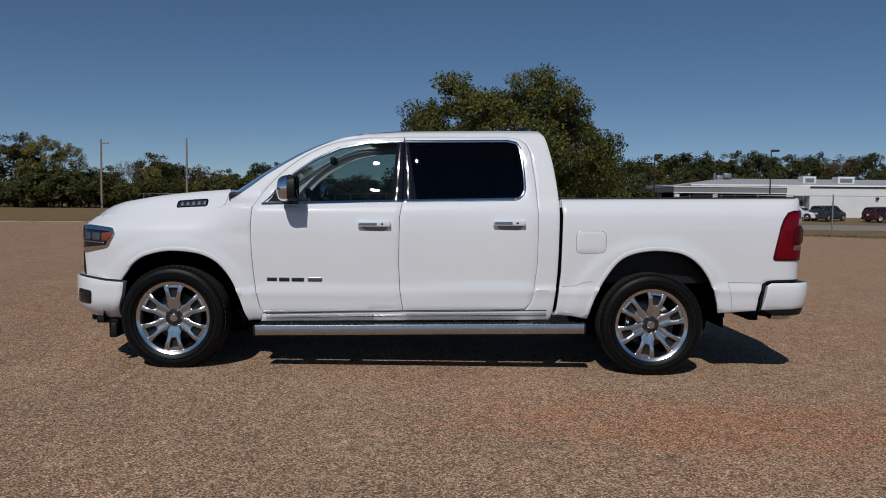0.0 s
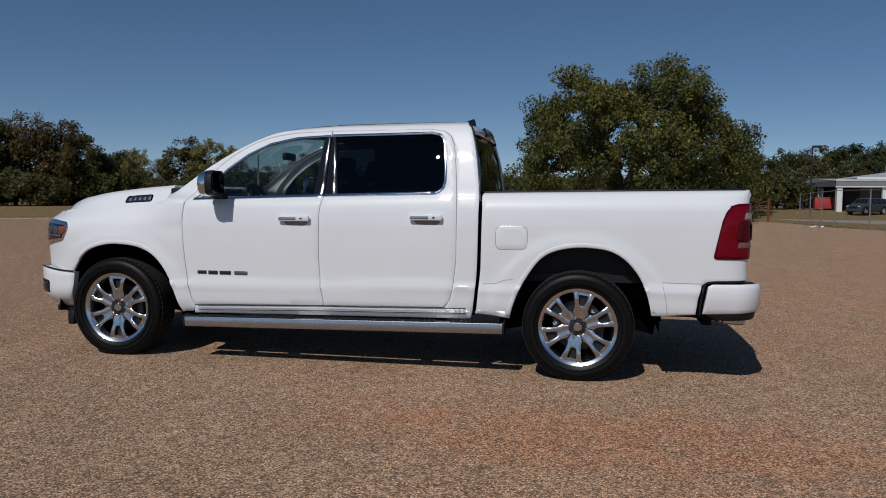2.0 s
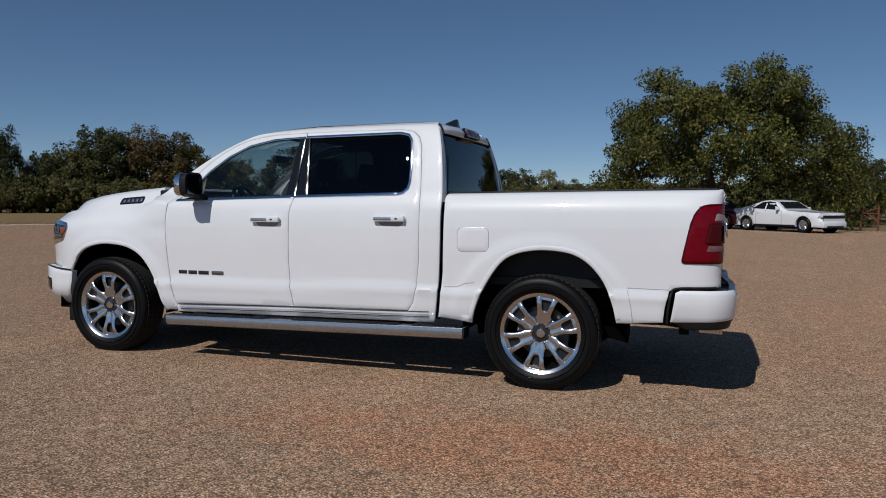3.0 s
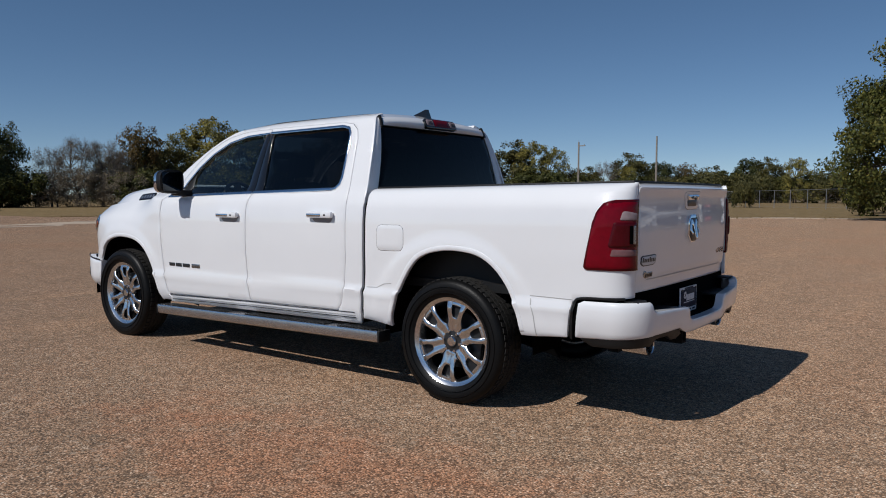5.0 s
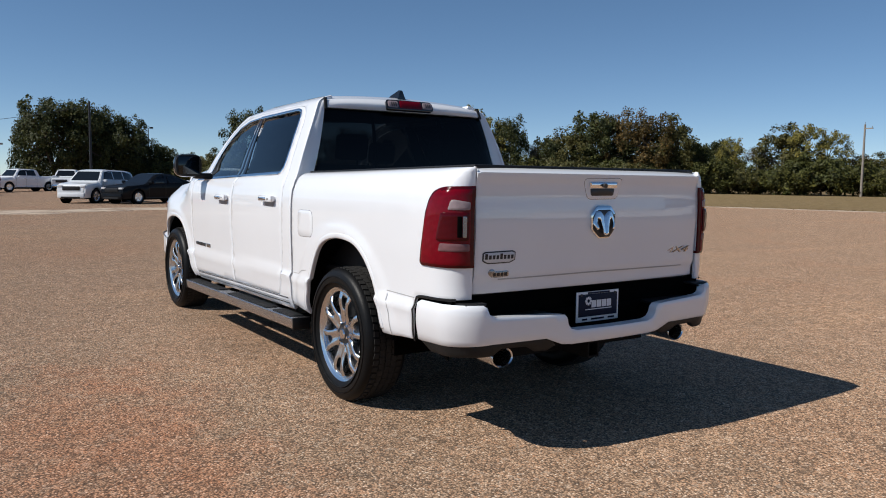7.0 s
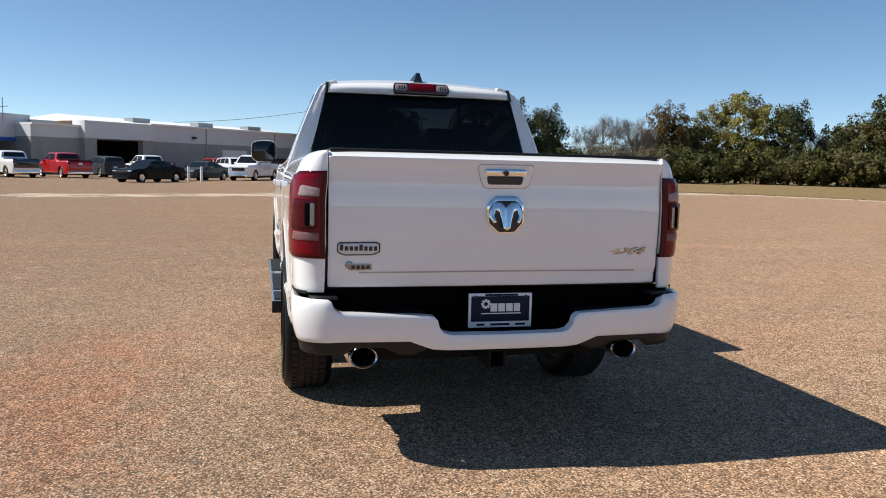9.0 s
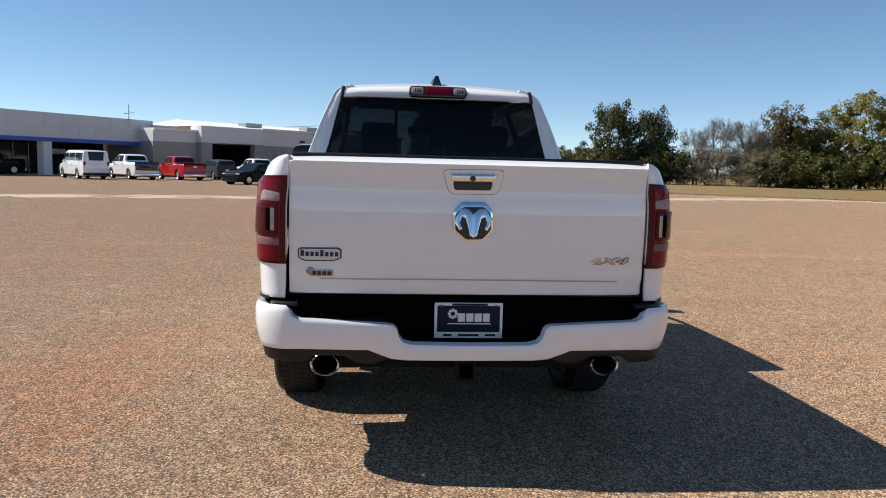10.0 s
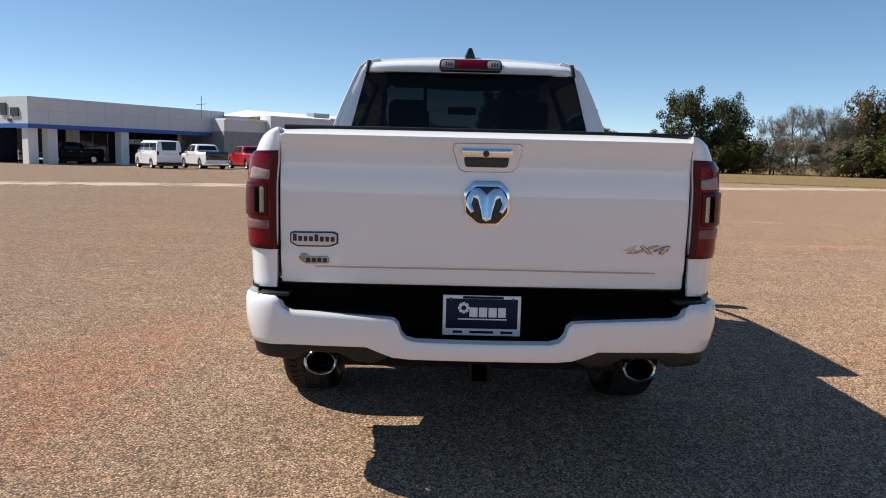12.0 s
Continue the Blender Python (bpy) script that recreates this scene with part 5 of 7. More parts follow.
part("skid_plate", boxes((-2.75, -2.4, -0.62, 0.62, 0.33, 0.42), bevel=0.02), BLACK_PLASTIC, truck)
part("nose_panel", boxes((-2.755, -2.60, -0.66, 0.66, 1.08, 1.150), bevel=0.025), WHITE, truck)
grille = part("grille", boxes((-2.77, -2.60, -0.72, 0.72, 0.73, 1.15), bevel=0.03), BLACK_PLASTIC, truck, "black grille with chrome bars")
for i in range(5):
    z = 0.79 + i * 0.075
    part("grille_bar", boxes((-2.79, -2.76, -0.62, 0.62, z, z + 0.018), bevel=0.006), CHROME, grille)

# ---- wheels ----
TYRE = [(0.293, -0.118), (0.310, -0.130), (0.345, -0.141), (0.385, -0.136), (0.402, -0.122), (0.4115, -0.100), (0.414, -0.05), (0.414, 0.05), (0.4115, 0.100), (0.402, 0.122), (0.385, 0.136), (0.345, 0.141), (0.310, 0.130), (0.293, 0.118)]


def wheel_parts(name):
    """One road wheel, its outer face towards -y."""
    w = new(name)
    tyre = part("tyre", lathe(TYRE, 72), RUBBER, w, "black road tyre")
    bm = bmesh.new()
    for k in range(5):
        for i in range(60):
            a = 2 * math.pi * (i + 0.37 * (k % 2)) / 60
            y = -0.080 + 0.040 * k
            lug = 0.0200 if 0 < k < 4 else 0.0155
            add_box(bm, -lug, lug, y - 0.0168, y + 0.0168, 0.408, 0.4185 if 0 < k < 4 else 0.417, m=Matrix.Rotation(a, 4, "Y") @ Matrix.Rotation(0.12 * (1 if k % 2 else -1), 4, "Z"))
    part("tread", bm, TREAD, tyre, "tread blocks", smooth=0)
    for rr in (0.325, 0.362):
        part("sidewall_rib", lathe([(rr - 0.003, -0.1365), (rr, -0.1445), (rr + 0.003, -0.1365)], 60, close=False), RUBBER, tyre)
    # rim barrel
    rim = part("rim", lathe([(0.264, -0.099), (0.268, -0.105), (0.282, -0.110), (0.296, -0.120), (0.298, -0.106), (0.280, -0.095), (0.262, -0.06), (0.255, 0.02), (0.285, 0.11), (0.270, 0.11), (0.245, 0.02), (0.252, -0.06)], 72), POLISHED, w, "polished alloy rim with six forked spokes")
    part("rim_back", lathe([(0.0, 0.01), (0.25, 0.01), (0.25, 0.03), (0.0, 0.03)], 40), BLACK_AND_SHADE, w)
    part("brake_disc", lathe([(0.06, -0.005), (0.19, -0.005), (0.19, 0.005), (0.06, 0.005)], 40), GREY_METAL, w)
    part("caliper", boxes((0.10, 0.20, -0.040, 0.0, -0.09, 0.07), bevel=0.012), GREY_METAL, w)

    def face(u, v):
        """The dished wheel face: deep at the hub, each arm crowned across its width."""
        r = math.hypot(u, v)
        a = (math.atan2(v, u) - radians(90)) % (math.pi / 3)
        a = min(a, math.pi / 3 - a)
        across = r * math.sin(a)
        mid = 0.030 + 0.026 * smoothstep(0.12, 0.26, r)
        crown = max(0.0, 1 - ((across - mid) / 0.024) ** 2)
        return (u, -0.086 - 0.022 * smoothstep(0.07, 0.22, r) + 0.010 * smoothstep(0.22, 0.27, r) - 0.006 * crown, v)
    for i in range(6):
        rot = Matrix.Rotation(i * math.pi / 3 + radians(90), 2)

        def tr(pts):
            return [tuple(rot @ Vector(p)) for p in pts]
        # each spoke: a stem that forks into two arms which run into the rim
        edge = [(0.062, 0.036), (0.085, 0.047), (0.103, 0.056), (0.114, 0.054), (0.135, 0.051), (0.165, 0.055), (0.20, 0.064), (0.235, 0.075), (0.258, 0.085), (0.270, 0.096)]
        fork = [(0.266, 0.034), (0.225, 0.031), (0.190, 0.025), (0.168, 0.018), (0.160, 0.009)]
        arms = tr([(r, -k) for r, k in edge] + [(r, -k) for r, k in fork] + [(r, k) for r, k in fork[::-1]] + [(r, k) for r, k in edge[::-1]])
        sp = sheet("spoke", arms, face, POLISHED, rim, 0.011, thick=0.032, away=lambda p: (0, -1, 0), round_=0.006)
        sheet("spoke_tip", tr([(0.244, -0.034), (0.244, 0.034), (0.272, 0.034), (0.272, -0.034)]), face, POLISHED, sp, 0.012, thick=0.02, away=lambda p: (0, -1, 0), round_=0.003, lift=-0.001)
        sheet("spoke_pocket", tr([(0.130, -0.020), (0.268, -0.060), (0.268, 0.060), (0.130, 0.020)]), lambda u, v: (u, -0.078, v), POCKET, sp, 0.03, thick=0, away=lambda p: (0, -1, 0), round_=0.002)
    hub = part("hub", lathe([(0.0, -0.098), (0.038, -0.098), (0.042, -0.090), (0.088, -0.084), (0.092, -0.06), (0.0, -0.05)], 30, close=False), BADGE_DARK, w, "dark hub with chrome nuts")
    part("centre_cap", lathe([(0.0, -0.106), (0.028, -0.105), (0.034, -0.097)], 24, close=False), CHROME, hub)
    for i in range(6):
        a = i * math.pi / 3 + radians(60)
        part("lug_recess", tube(bmesh.new(), (0.066 * math.cos(a), -0.080, 0.066 * math.sin(a)), (0.066 * math.cos(a), -0.0895, 0.066 * math.sin(a)), 0.017, n=10), BADGE_DARK, hub)
        part("lug_nut", tube(bmesh.new(), (0.066 * math.cos(a), -0.075, 0.066 * math.sin(a)), (0.066 * math.cos(a), -0.102, 0.066 * math.sin(a)), 0.011, 0.009, n=6), CHROME, hub)
    return w


wheel = wheel_parts("wheel")
wheel.parent = truck
wheel.matrix_basis = pose(XF, -0.878, ZF, 0, 0, 0) @ Matrix.Diagonal((1.01, 1, 1.01, 1))
for x, y, spin, yaw in ((XR, -0.878, 10, 0), (XF, 0.878, 20, 180), (XR, 0.878, 33, 180)):
    copy_thing(wheel, pose(x, y, ZF if x < 0 else ZR, 0, 0, yaw) @ pose(0, 0, 0, 0, spin, 0))

# ---- underside and cabin ----
part("frame_rail", boxes((-2.4, 2.95, -0.50, -0.40, 0.42, 0.58), (-2.4, 2.95, 0.40, 0.50, 0.42, 0.58)), UNDER, truck)
part("floor_pan", boxes((-1.3, 1.15, -0.90, 0.90, 0.44, 0.52), (1.15, 3.0, -0.58, 0.58, 0.55, 0.70), (-2.6, -1.3, -0.56, 0.56, 0.48, 0.60)), UNDER, truck)
part("rear_axle", tube(tube(bmesh.new(), (XR, -0.75, ZC), (XR, 0.75, ZC), 0.05), (XR - 0.02, 0.0, ZC), (XR + 0.16, 0, ZC), 0.15, 0.09), UNDER, truck)
part("front_axle", tube(bmesh.new(), (XF, -0.75, ZC), (XF, 0.75, ZC), 0.045), UNDER, truck)
part("spare_wheel", tube(bmesh.new(), (2.62, 0, 0.42), (2.62, 0, 0.60), 0.36, n=32), UNDER, truck)
part("fuel_tank", boxes((-0.6, 0.9, -0.78, -0.52, 0.36, 0.50), bevel=0.03), UNDER, truck)
part("engine_block", boxes((-2.5, -1.55, -0.55, 0.55, 0.6, 1.15), bevel=0.03), UNDER, truck)
part("mud_guard", boxes((2.52, 2.56, -0.94, -0.62, 0.45, 0.62)), BLACK_AND_SHADE, truck)
part("dashboard", boxes((-1.42, -1.02, -0.88, 0.88, 1.10, 1.33), (-1.10, -0.98, -0.15, 0.15, 1.15, 1.36), bevel=0.05), LEATHER, truck)
part("headliner", boxes((-0.45, 0.98, -0.60, 0.60, 1.905, 1.925)), SEAT_GREY, truck)
part("cabin_floor", boxes((-1.35, 1.12, -0.86, 0.86, 0.52, 0.60)), BLACK_AND_SHADE, truck)


def seat(x, y, w):
    s = part("seat", boxes((x - 0.45, x + 0.05, y - w, y + w, 0.72, 0.92), bevel=0.05), LEATHER, truck, "dark leather seat")
    b = part("seat_back", boxes((-0.06, 0.06, -w, w, 0.0, 0.62), bevel=0.05), LEATHER, s)
    b.matrix_basis = pose(x, y, 0.86, 0, 12, 0)
    for k in ((0.0,) if w < 0.4 else (-0.42, 0.42)):
        h = part("headrest", boxes((-0.05, 0.05, k - 0.13, k + 0.13, 0.66, 0.86), bevel=0.04), LEATHER, b)
        part("headrest_post", tube(tube(bmesh.new(), (0, k - 0.06, 0.6), (0, k - 0.06, 0.7), 0.008, n=6), (0, k + 0.06, 0.6), (0, k + 0.06, 0.7), 0.008, n=6), CHROME, b)


seat(-0.22, -0.42, 0.27)
seat(-0.22, 0.42, 0.27)
seat(0.82, 0.0, 0.72)
bm = bmesh.new()
N = 28
R0, r0 = 0.185, 0.017
rings = [[bm.verts.new(((R0 + r0 * math.cos(b)) * math.cos(a), (R0 + r0 * math.cos(b)) * math.sin(a), r0 * math.sin(b))) for b in [2 * math.pi * j / 8 for j in range(8)]] for a in [2 * math.pi * i / N for i in range(N)]]
for i in range(N):
    for j in range(8):
        bm.faces.new((rings[i][j], rings[(i + 1) % N][j], rings[(i + 1) % N][(j + 1) % 8], rings[i][(j + 1) % 8]))
add_box(bm, -0.18, 0.18, -0.03, 0.03, -0.02, 0.01)
add_box(bm, -0.03, 0.03, -0.18, 0.0, -0.02, 0.01)
steer = part("steering_wheel", bm, LEATHER, truck, "dark steering wheel")
steer.matrix_basis = pose(-0.86, -0.42, 1.30, 0, 65, 0)
part("steering_column", tube(bmesh.new(), (-0.88, -0.42, 1.29), (-1.12, -0.42, 1.20), 0.04), BLACK_PLASTIC, truck)
part("rearview_mirror", boxes((-0.78, -0.74, -0.13, 0.13, 1.70, 1.77), bevel=0.015), BLACK_PLASTIC, truck)

# ---- other vehicles ----
def vehicle(kind, name, label, category, paint, L, H, Wd, x, y, yaw, scale=1.0, group="parked cars"):
    """A parked vehicle of one kind: car, suv, van, pickup or coupe. Nose towards -x before the turn."""
    root = empty(name, pose(x, y, land(x, y), 0, 0, yaw) @ Matrix.Diagonal((scale, scale, scale, 1)), label, category, group)
    hw, r = Wd / 2, {"car": 0.33, "coupe": 0.34, "suv": 0.36, "van": 0.37, "pickup": 0.41}[kind]
    xf, xr = -L / 2 + 0.17 * L, L / 2 - {"pickup": 0.20, "van": 0.22}.get(kind, 0.19) * L
    zb = r * 0.72
    belt = {"car": 0.66, "coupe": 0.68, "suv": 0.62, "van": 0.58, "pickup": 0.63}[kind] * H
    hoodz = {"car": 0.62, "coupe": 0.64, "suv": 0.60, "van": 0.54, "pickup": 0.61}[kind] * H
    f, b = -L / 2, L / 2
    if kind == "coupe":
        top = [(f + 0.03, 0.34 * H), (f + 0.0, 0.50 * H), (f + 0.12, 0.605 * H), (f + 0.37 * L, 0.675 * H), (f + 0.49 * L, 0.955 * H), (f + 0.56 * L, H), (f + 0.65 * L, 0.985 * H), (f + 0.85 * L, 0.755 * H), (b - 0.08, 0.735 * H), (b - 0.01, 0.64 * H), (b - 0.02, 0.40 * H)]
        glass_side = [(f + 0.42 * L, belt), (f + 0.50 * L, 0.925 * H), (f + 0.56 * L, 0.955 * H), (f + 0.64 * L, 0.935 * H), (f + 0.735 * L, belt + 0.08)]
        ws_, rw_ = (3, 4), (6, 7)
    elif kind == "car":
        top = [(f + 0.02, 0.36 * H), (f + 0.05, 0.50 * H), (f + 0.25, 0.575 * H), (f + 0.27 * L, hoodz + 0.02), (f + 0.42 * L, 0.965 * H), (f + 0.50 * L, H), (f + 0.62 * L, 0.985 * H), (f + 0.84 * L, 0.70 * H + 0.02), (b - 0.10, 0.675 * H), (b - 0.02, 0.60 * H), (b, 0.40 * H)]
        glass_side = [(f + 0.315 * L, belt), (f + 0.435 * L, 0.94 * H), (f + 0.50 * L, 0.965 * H), (f + 0.61 * L, 0.945 * H), (f + 0.74 * L, belt + 0.05)]
        ws_, rw_ = (3, 4), (6, 7)
    elif kind == "suv":
        top = [(f + 0.02, 0.32 * H), (f + 0.04, 0.50 * H), (f + 0.2, 0.575 * H), (f + 0.24 * L, hoodz + 0.03), (f + 0.36 * L, 0.955 * H), (f + 0.45 * L, H), (f + 0.80 * L, 0.985 * H), (b - 0.15, 0.95 * H), (b - 0.02, 0.62 * H), (b, 0.35 * H)]
        glass_side = [(f + 0.285 * L, belt), (f + 0.375 * L, 0.92 * H), (f + 0.46 * L, 0.955 * H), (f + 0.80 * L, 0.935 * H), (f + 0.93 * L, 0.86 * H), (f + 0.95 * L, belt + 0.05)]
        ws_, rw_ = (3, 4), (7, 8)
    elif kind == "van":
        top = [(f + 0.02, 0.28 * H), (f + 0.04, 0.44 * H), (f + 0.15, 0.50 * H), (f + 0.17 * L, hoodz + 0.02), (f + 0.28 * L, 0.93 * H), (f + 0.36 * L, H), (f + 0.75 * L, H), (b - 0.10, 0.97 * H), (b - 0.03, 0.62 * H), (b, 0.28 * H)]
        glass_side = [(f + 0.20 * L, belt), (f + 0.285 * L, 0.88 * H), (f + 0.36 * L, 0.90 * H), (b - 0.20, 0.90 * H), (b - 0.16, belt)]
        ws_, rw_ = (3, 4), (7, 8)
    else:
        top = [(f + 0.02, 0.34 * H), (f + 0.03, 0.54 * H), (f + 0.12, 0.60 * H), (f + 0.235 * L, hoodz + 0.03), (f + 0.33 * L, 0.96 * H), (f + 0.40 * L, H), (f + 0.58 * L, 0.985 * H), (f + 0.625 * L, 0.95 * H), (f + 0.655 * L, 0.685 * H), (b - 0.03, 0.69 * H), (b, 0.40 * H)]
        glass_side = [(f + 0.275 * L, belt), (f + 0.345 * L, 0.915 * H), (f + 0.40 * L, 0.95 * H), (f + 0.575 * L, 0.94 * H), (f + 0.60 * L, belt + 0.03)]
        ws_, rw_ = (3, 4), (7, 8)
    bottom = [(b - 0.04, zb)]
    for xc in (xr, xf):
        bottom += [(xc + (r + 0.07) * math.cos(a), r + (r + 0.07) * math.sin(a)) for a in [math.radians(d) for d in (-12, 10, 35, 62, 90, 118, 145, 170, 192)]]
    bottom += [(f + 0.06, zb)]
    outline = rounded(top + bottom, [0.0] + [{"van": 0.16, "suv": 0.22}.get(kind, 0.26)] * (len(top) - 2) + [0.05] + [0.0] * len(bottom), 4)
    tops = sorted(top)

    def skyline(px):
        """Height of the body's upper edge at px."""
        return float(np.interp(px, [q[0] for q in tops], [q[1] for q in tops]))

    def w(px, pz, edge=1.0):
        k = hw * (1 - (0.20 if px < 0 and kind != "van" else 0.10) * max(0.0, (abs(px) - L / 2 + 0.75) / 0.75) ** 2)
        k -= 0.05 * max(0.0, (0.45 * H - pz) / (0.45 * H)) ** 1.5
        k -= 0.03 * max(0.0, 1 - abs(pz - belt) / 0.10) * (pz > belt)
        k -= edge * 0.085 * max(0.0, 1 - (skyline(px) - pz) / 0.13) ** 2
        if pz > belt:
            k -= (pz - belt) / (H - belt) * (0.10 if kind == "van" else 0.20) * hw * 1.15
        return k
    body = None
    for s in (-1, 1):
        o = sheet("body_side" if s < 0 else "body_side", outline, lambda u, v, s=s: (u, s * w(u, v), v), paint, root, 0.13, 0.0, (0, 0, H * 0.5), 0.02)
        body = body or o
        gl = sheet("side_window", glass_side, lambda u, v, s=s: (u, s * (w(u, v) + 0.008), v), SHOP_GLASS, root, 0.2, 0, (0, 0, H * 0.5), 0.004, "dark side glass")
        for k in (0.34, 0.66) if kind in ("suv", "van") else (0.5,):
            gx = glass_side[0][0] + (glass_side[-1][0] - glass_side[0][0]) * k
            sheet("pillar", [(gx, belt), (gx + 0.07, belt), (gx + 0.07, (0.93 if kind in ("suv", "van") else 0.89) * H), (gx, (0.93 if kind in ("suv", "van") else 0.89) * H)], lambda u, v, s=s: (u, s * (w(u, v) + 0.012), v), paint, gl, 0.2, 0, (0, 0, H * 0.5), 0.004)
    n = len(outline)
    verts, faces = [], []
    for px, pz in outline:
        k = w(px, pz) - 0.004
        verts += [(px, -k, pz), (px, -k * 0.5, pz + (0.02 if pz > 0.9 * H else 0)), (px, k * 0.5, pz + (0.02 if pz > 0.9 * H else 0)), (px, k, pz)]
    for i in range(n):
        j = (i + 1) % n
        for c in range(3):
            faces.append((i * 4 + c, j * 4 + c, j * 4 + c + 1, i * 4 + c + 1))
    mesh_object("body_shell", verts, faces, paint, root, 30)
    for s in (-1, 1):
        cuts = {"coupe": (0.40, 0.69), "pickup": (0.275, 0.43, 0.60), "van": (0.20, 0.37, 0.60)}.get(kind, (0.29, 0.50, 0.71))
        for c_ in cuts:
            gx = f + c_ * L
            sheet("door_seam", [(gx, zb + 0.08), (gx + 0.012, zb + 0.08), (gx + 0.012, belt - 0.01), (gx, belt - 0.01)], lambda u, v, s=s: (u, s * (w(u, v) + 0.003), v), BADGE_DARK, root, 0.2, 0, (0, 0, H * 0.5), 0.001)
        for c_ in cuts[1:]:
            gx = f + c_ * L
            part("door_handle", boxes((gx - 0.20, gx - 0.05, s * (w(gx, belt - 0.13) - 0.01), s * (w(gx, belt - 0.13) + 0.025), belt - 0.14, belt - 0.10), bevel=0.01), CHROME if kind == "pickup" else paint, root)
        sheet("sill", [(xf + r + 0.08, zb), (xr - r - 0.08, zb), (xr - r - 0.08, zb + 0.09), (xf + r + 0.08, zb + 0.09)], lambda u, v, s=s: (u, s * (w(u, v) + 0.006), v), BLACK_PLASTIC, root, 0.4, 0, (0, 0, H * 0.5), 0.004)

    def across(nm, i, j, a, c, inset, material, label, lift=0.012):
        p, q = Vector(top[i]), Vector(top[j])
        d = (q - p)
        nn = Vector((-d.y, d.x)).normalized()
        A, B = p + d * a + nn * lift, p + d * c + nn * lift
        mesh_object(nm, [(A.x, -w(*A, 0.5) + inset, A.y), (A.x, w(*A, 0.5) - inset, A.y), (B.x, w(*B, 0.5) - inset, B.y), (B.x, -w(*B, 0.5) + inset, B.y)], [(0, 1, 2, 3)], material, root, 0)["label"] = label
    across("windshield", *ws_, 0.08, 0.94, 0.09, SHOP_GLASS, "dark windshield")
    across("rear_window", *rw_, 0.08, 0.55 if kind == "suv" else 0.92, 0.10, SHOP_GLASS, "dark rear window")
    tail_z = top[-2][1]
    mx = 0.42 if kind == "coupe" else 0.30
    for s in (-1, 1):
        part("tail_lamp", boxes((b - 0.06, b + 0.004, s * (hw * 0.90), s * (hw * 0.90 - (0.16 if kind != "car" else 0.3)), tail_z - (0.28 if kind in ("pickup", "van") else 0.13), tail_z - 0.02), bevel=0.01), RED_LENS, root, "red tail lamp")
        part("head_lamp", boxes((f + 0.02, f + 0.22, s * hw * 0.80, s * (hw * 0.52), 0.465 * H, 0.525 * H), bevel=0.02), PALE_LENS, root, "clear head lamp")
        part("door_mirror", boxes((f + mx * L, f + mx * L + 0.13, s * (hw - 0.03), s * (hw + 0.16), belt, belt + 0.14), bevel=0.03), paint, root)
    wide = 0.74 if kind == "coupe" else 0.5
    part("grille", boxes((f - 0.005, f + 0.05, -hw * wide, hw * wide, (0.44 if kind == "coupe" else 0.38) * H, (0.53 if kind == "coupe" else 0.50) * H), bevel=0.02), BLACK_PLASTIC, root)
    bumper_m = CHROME if kind == "pickup" else (paint if kind != "van" else BLACK_PLASTIC)
    part("rear_bumper", boxes((b - 0.10, b + 0.07, -hw * 0.93, hw * 0.93, zb + 0.02, zb + 0.22), bevel=0.04), bumper_m, root)
    part("front_bumper", boxes((f - 0.05, f + 0.14, -hw * 0.78, hw * 0.78, zb - 0.02, zb + 0.26), bevel=0.06), bumper_m if kind in ("pickup", "van") else paint, root)
    part("air_intake", boxes((f - 0.056, f + 0.05, -hw * 0.55, hw * 0.55, zb - 0.01, zb + 0.07), bevel=0.01), BLACK_PLASTIC, root)
    part("number_plate", boxes((b + 0.005, b + 0.012, -0.15, 0.15, tail_z - 0.30, tail_z - 0.16)), PLATE_WHITE, root)
    if kind == "pickup":
        x0, x1 = f + 0.67 * L, b - 0.06
        # flat near-black slab drawn for the shade inside the open bed
        part("bed_opening_shade", boxes((x0, x1, -hw * 0.84, hw * 0.84, 0.685 * H, 0.70 * H)), BLACK_AND_SHADE, root)
    # near-black block, shade under the car put into its colour
    part("underbody", boxes((f + 0.2, b - 0.2, -hw * 0.8, hw * 0.8, zb * 0.8, zb + 0.2)), BLACK_AND_SHADE, root)
    rim_m = POLISHED
    first = None
    for xc in (xf, xr):
        for s in (-1, 1):
            if first is None:
                first = new("wheel")
                first.parent = root
                part("tyre", lathe([(r * 0.66, -0.10), (r * 0.9, -0.115), (r, -0.085), (r, 0.085), (r * 0.9, 0.115), (r * 0.66, 0.10)], 28), RUBBER, first)
                part("rim", lathe([(0.0, -0.085), (r * 0.2, -0.09), (r * 0.25, -0.06), (r * 0.58, -0.065), (r * 0.66, -0.10), (r * 0.66, 0.05), (0, 0.05)], 24, close=False), rim_m, first)
                bm = bmesh.new()
                for i in range(5):
                    add_box(bm, -0.05 * r, 0.05 * r, -0.095, -0.07, 0.1 * r, 0.62 * r, m=Matrix.Rotation(i * 2 * math.pi / 5, 4, "Y"))
                part("spokes", bm, rim_m, first)
                # near-black disc that paints the shade of the wheel arch
                part("well", lathe([(0, -0.05), (r * 1.14, -0.05), (r * 1.14, 0.1), (0, 0.1)], 24), BLACK_AND_SHADE, first)
                wh = first
            else:
                wh = copy_thing(first, pose(0, 0, 0))
            wh.matrix_basis = pose(xc, s * (hw - 0.13), r, 0, 0, 0 if s < 0 else 180)
    return root


# ---- buildings ----
def plain_block(name, dims, material, parent, label=""):
    return part(name, boxes(*dims), material, parent, label, smooth=0)


wall_block = plain_block


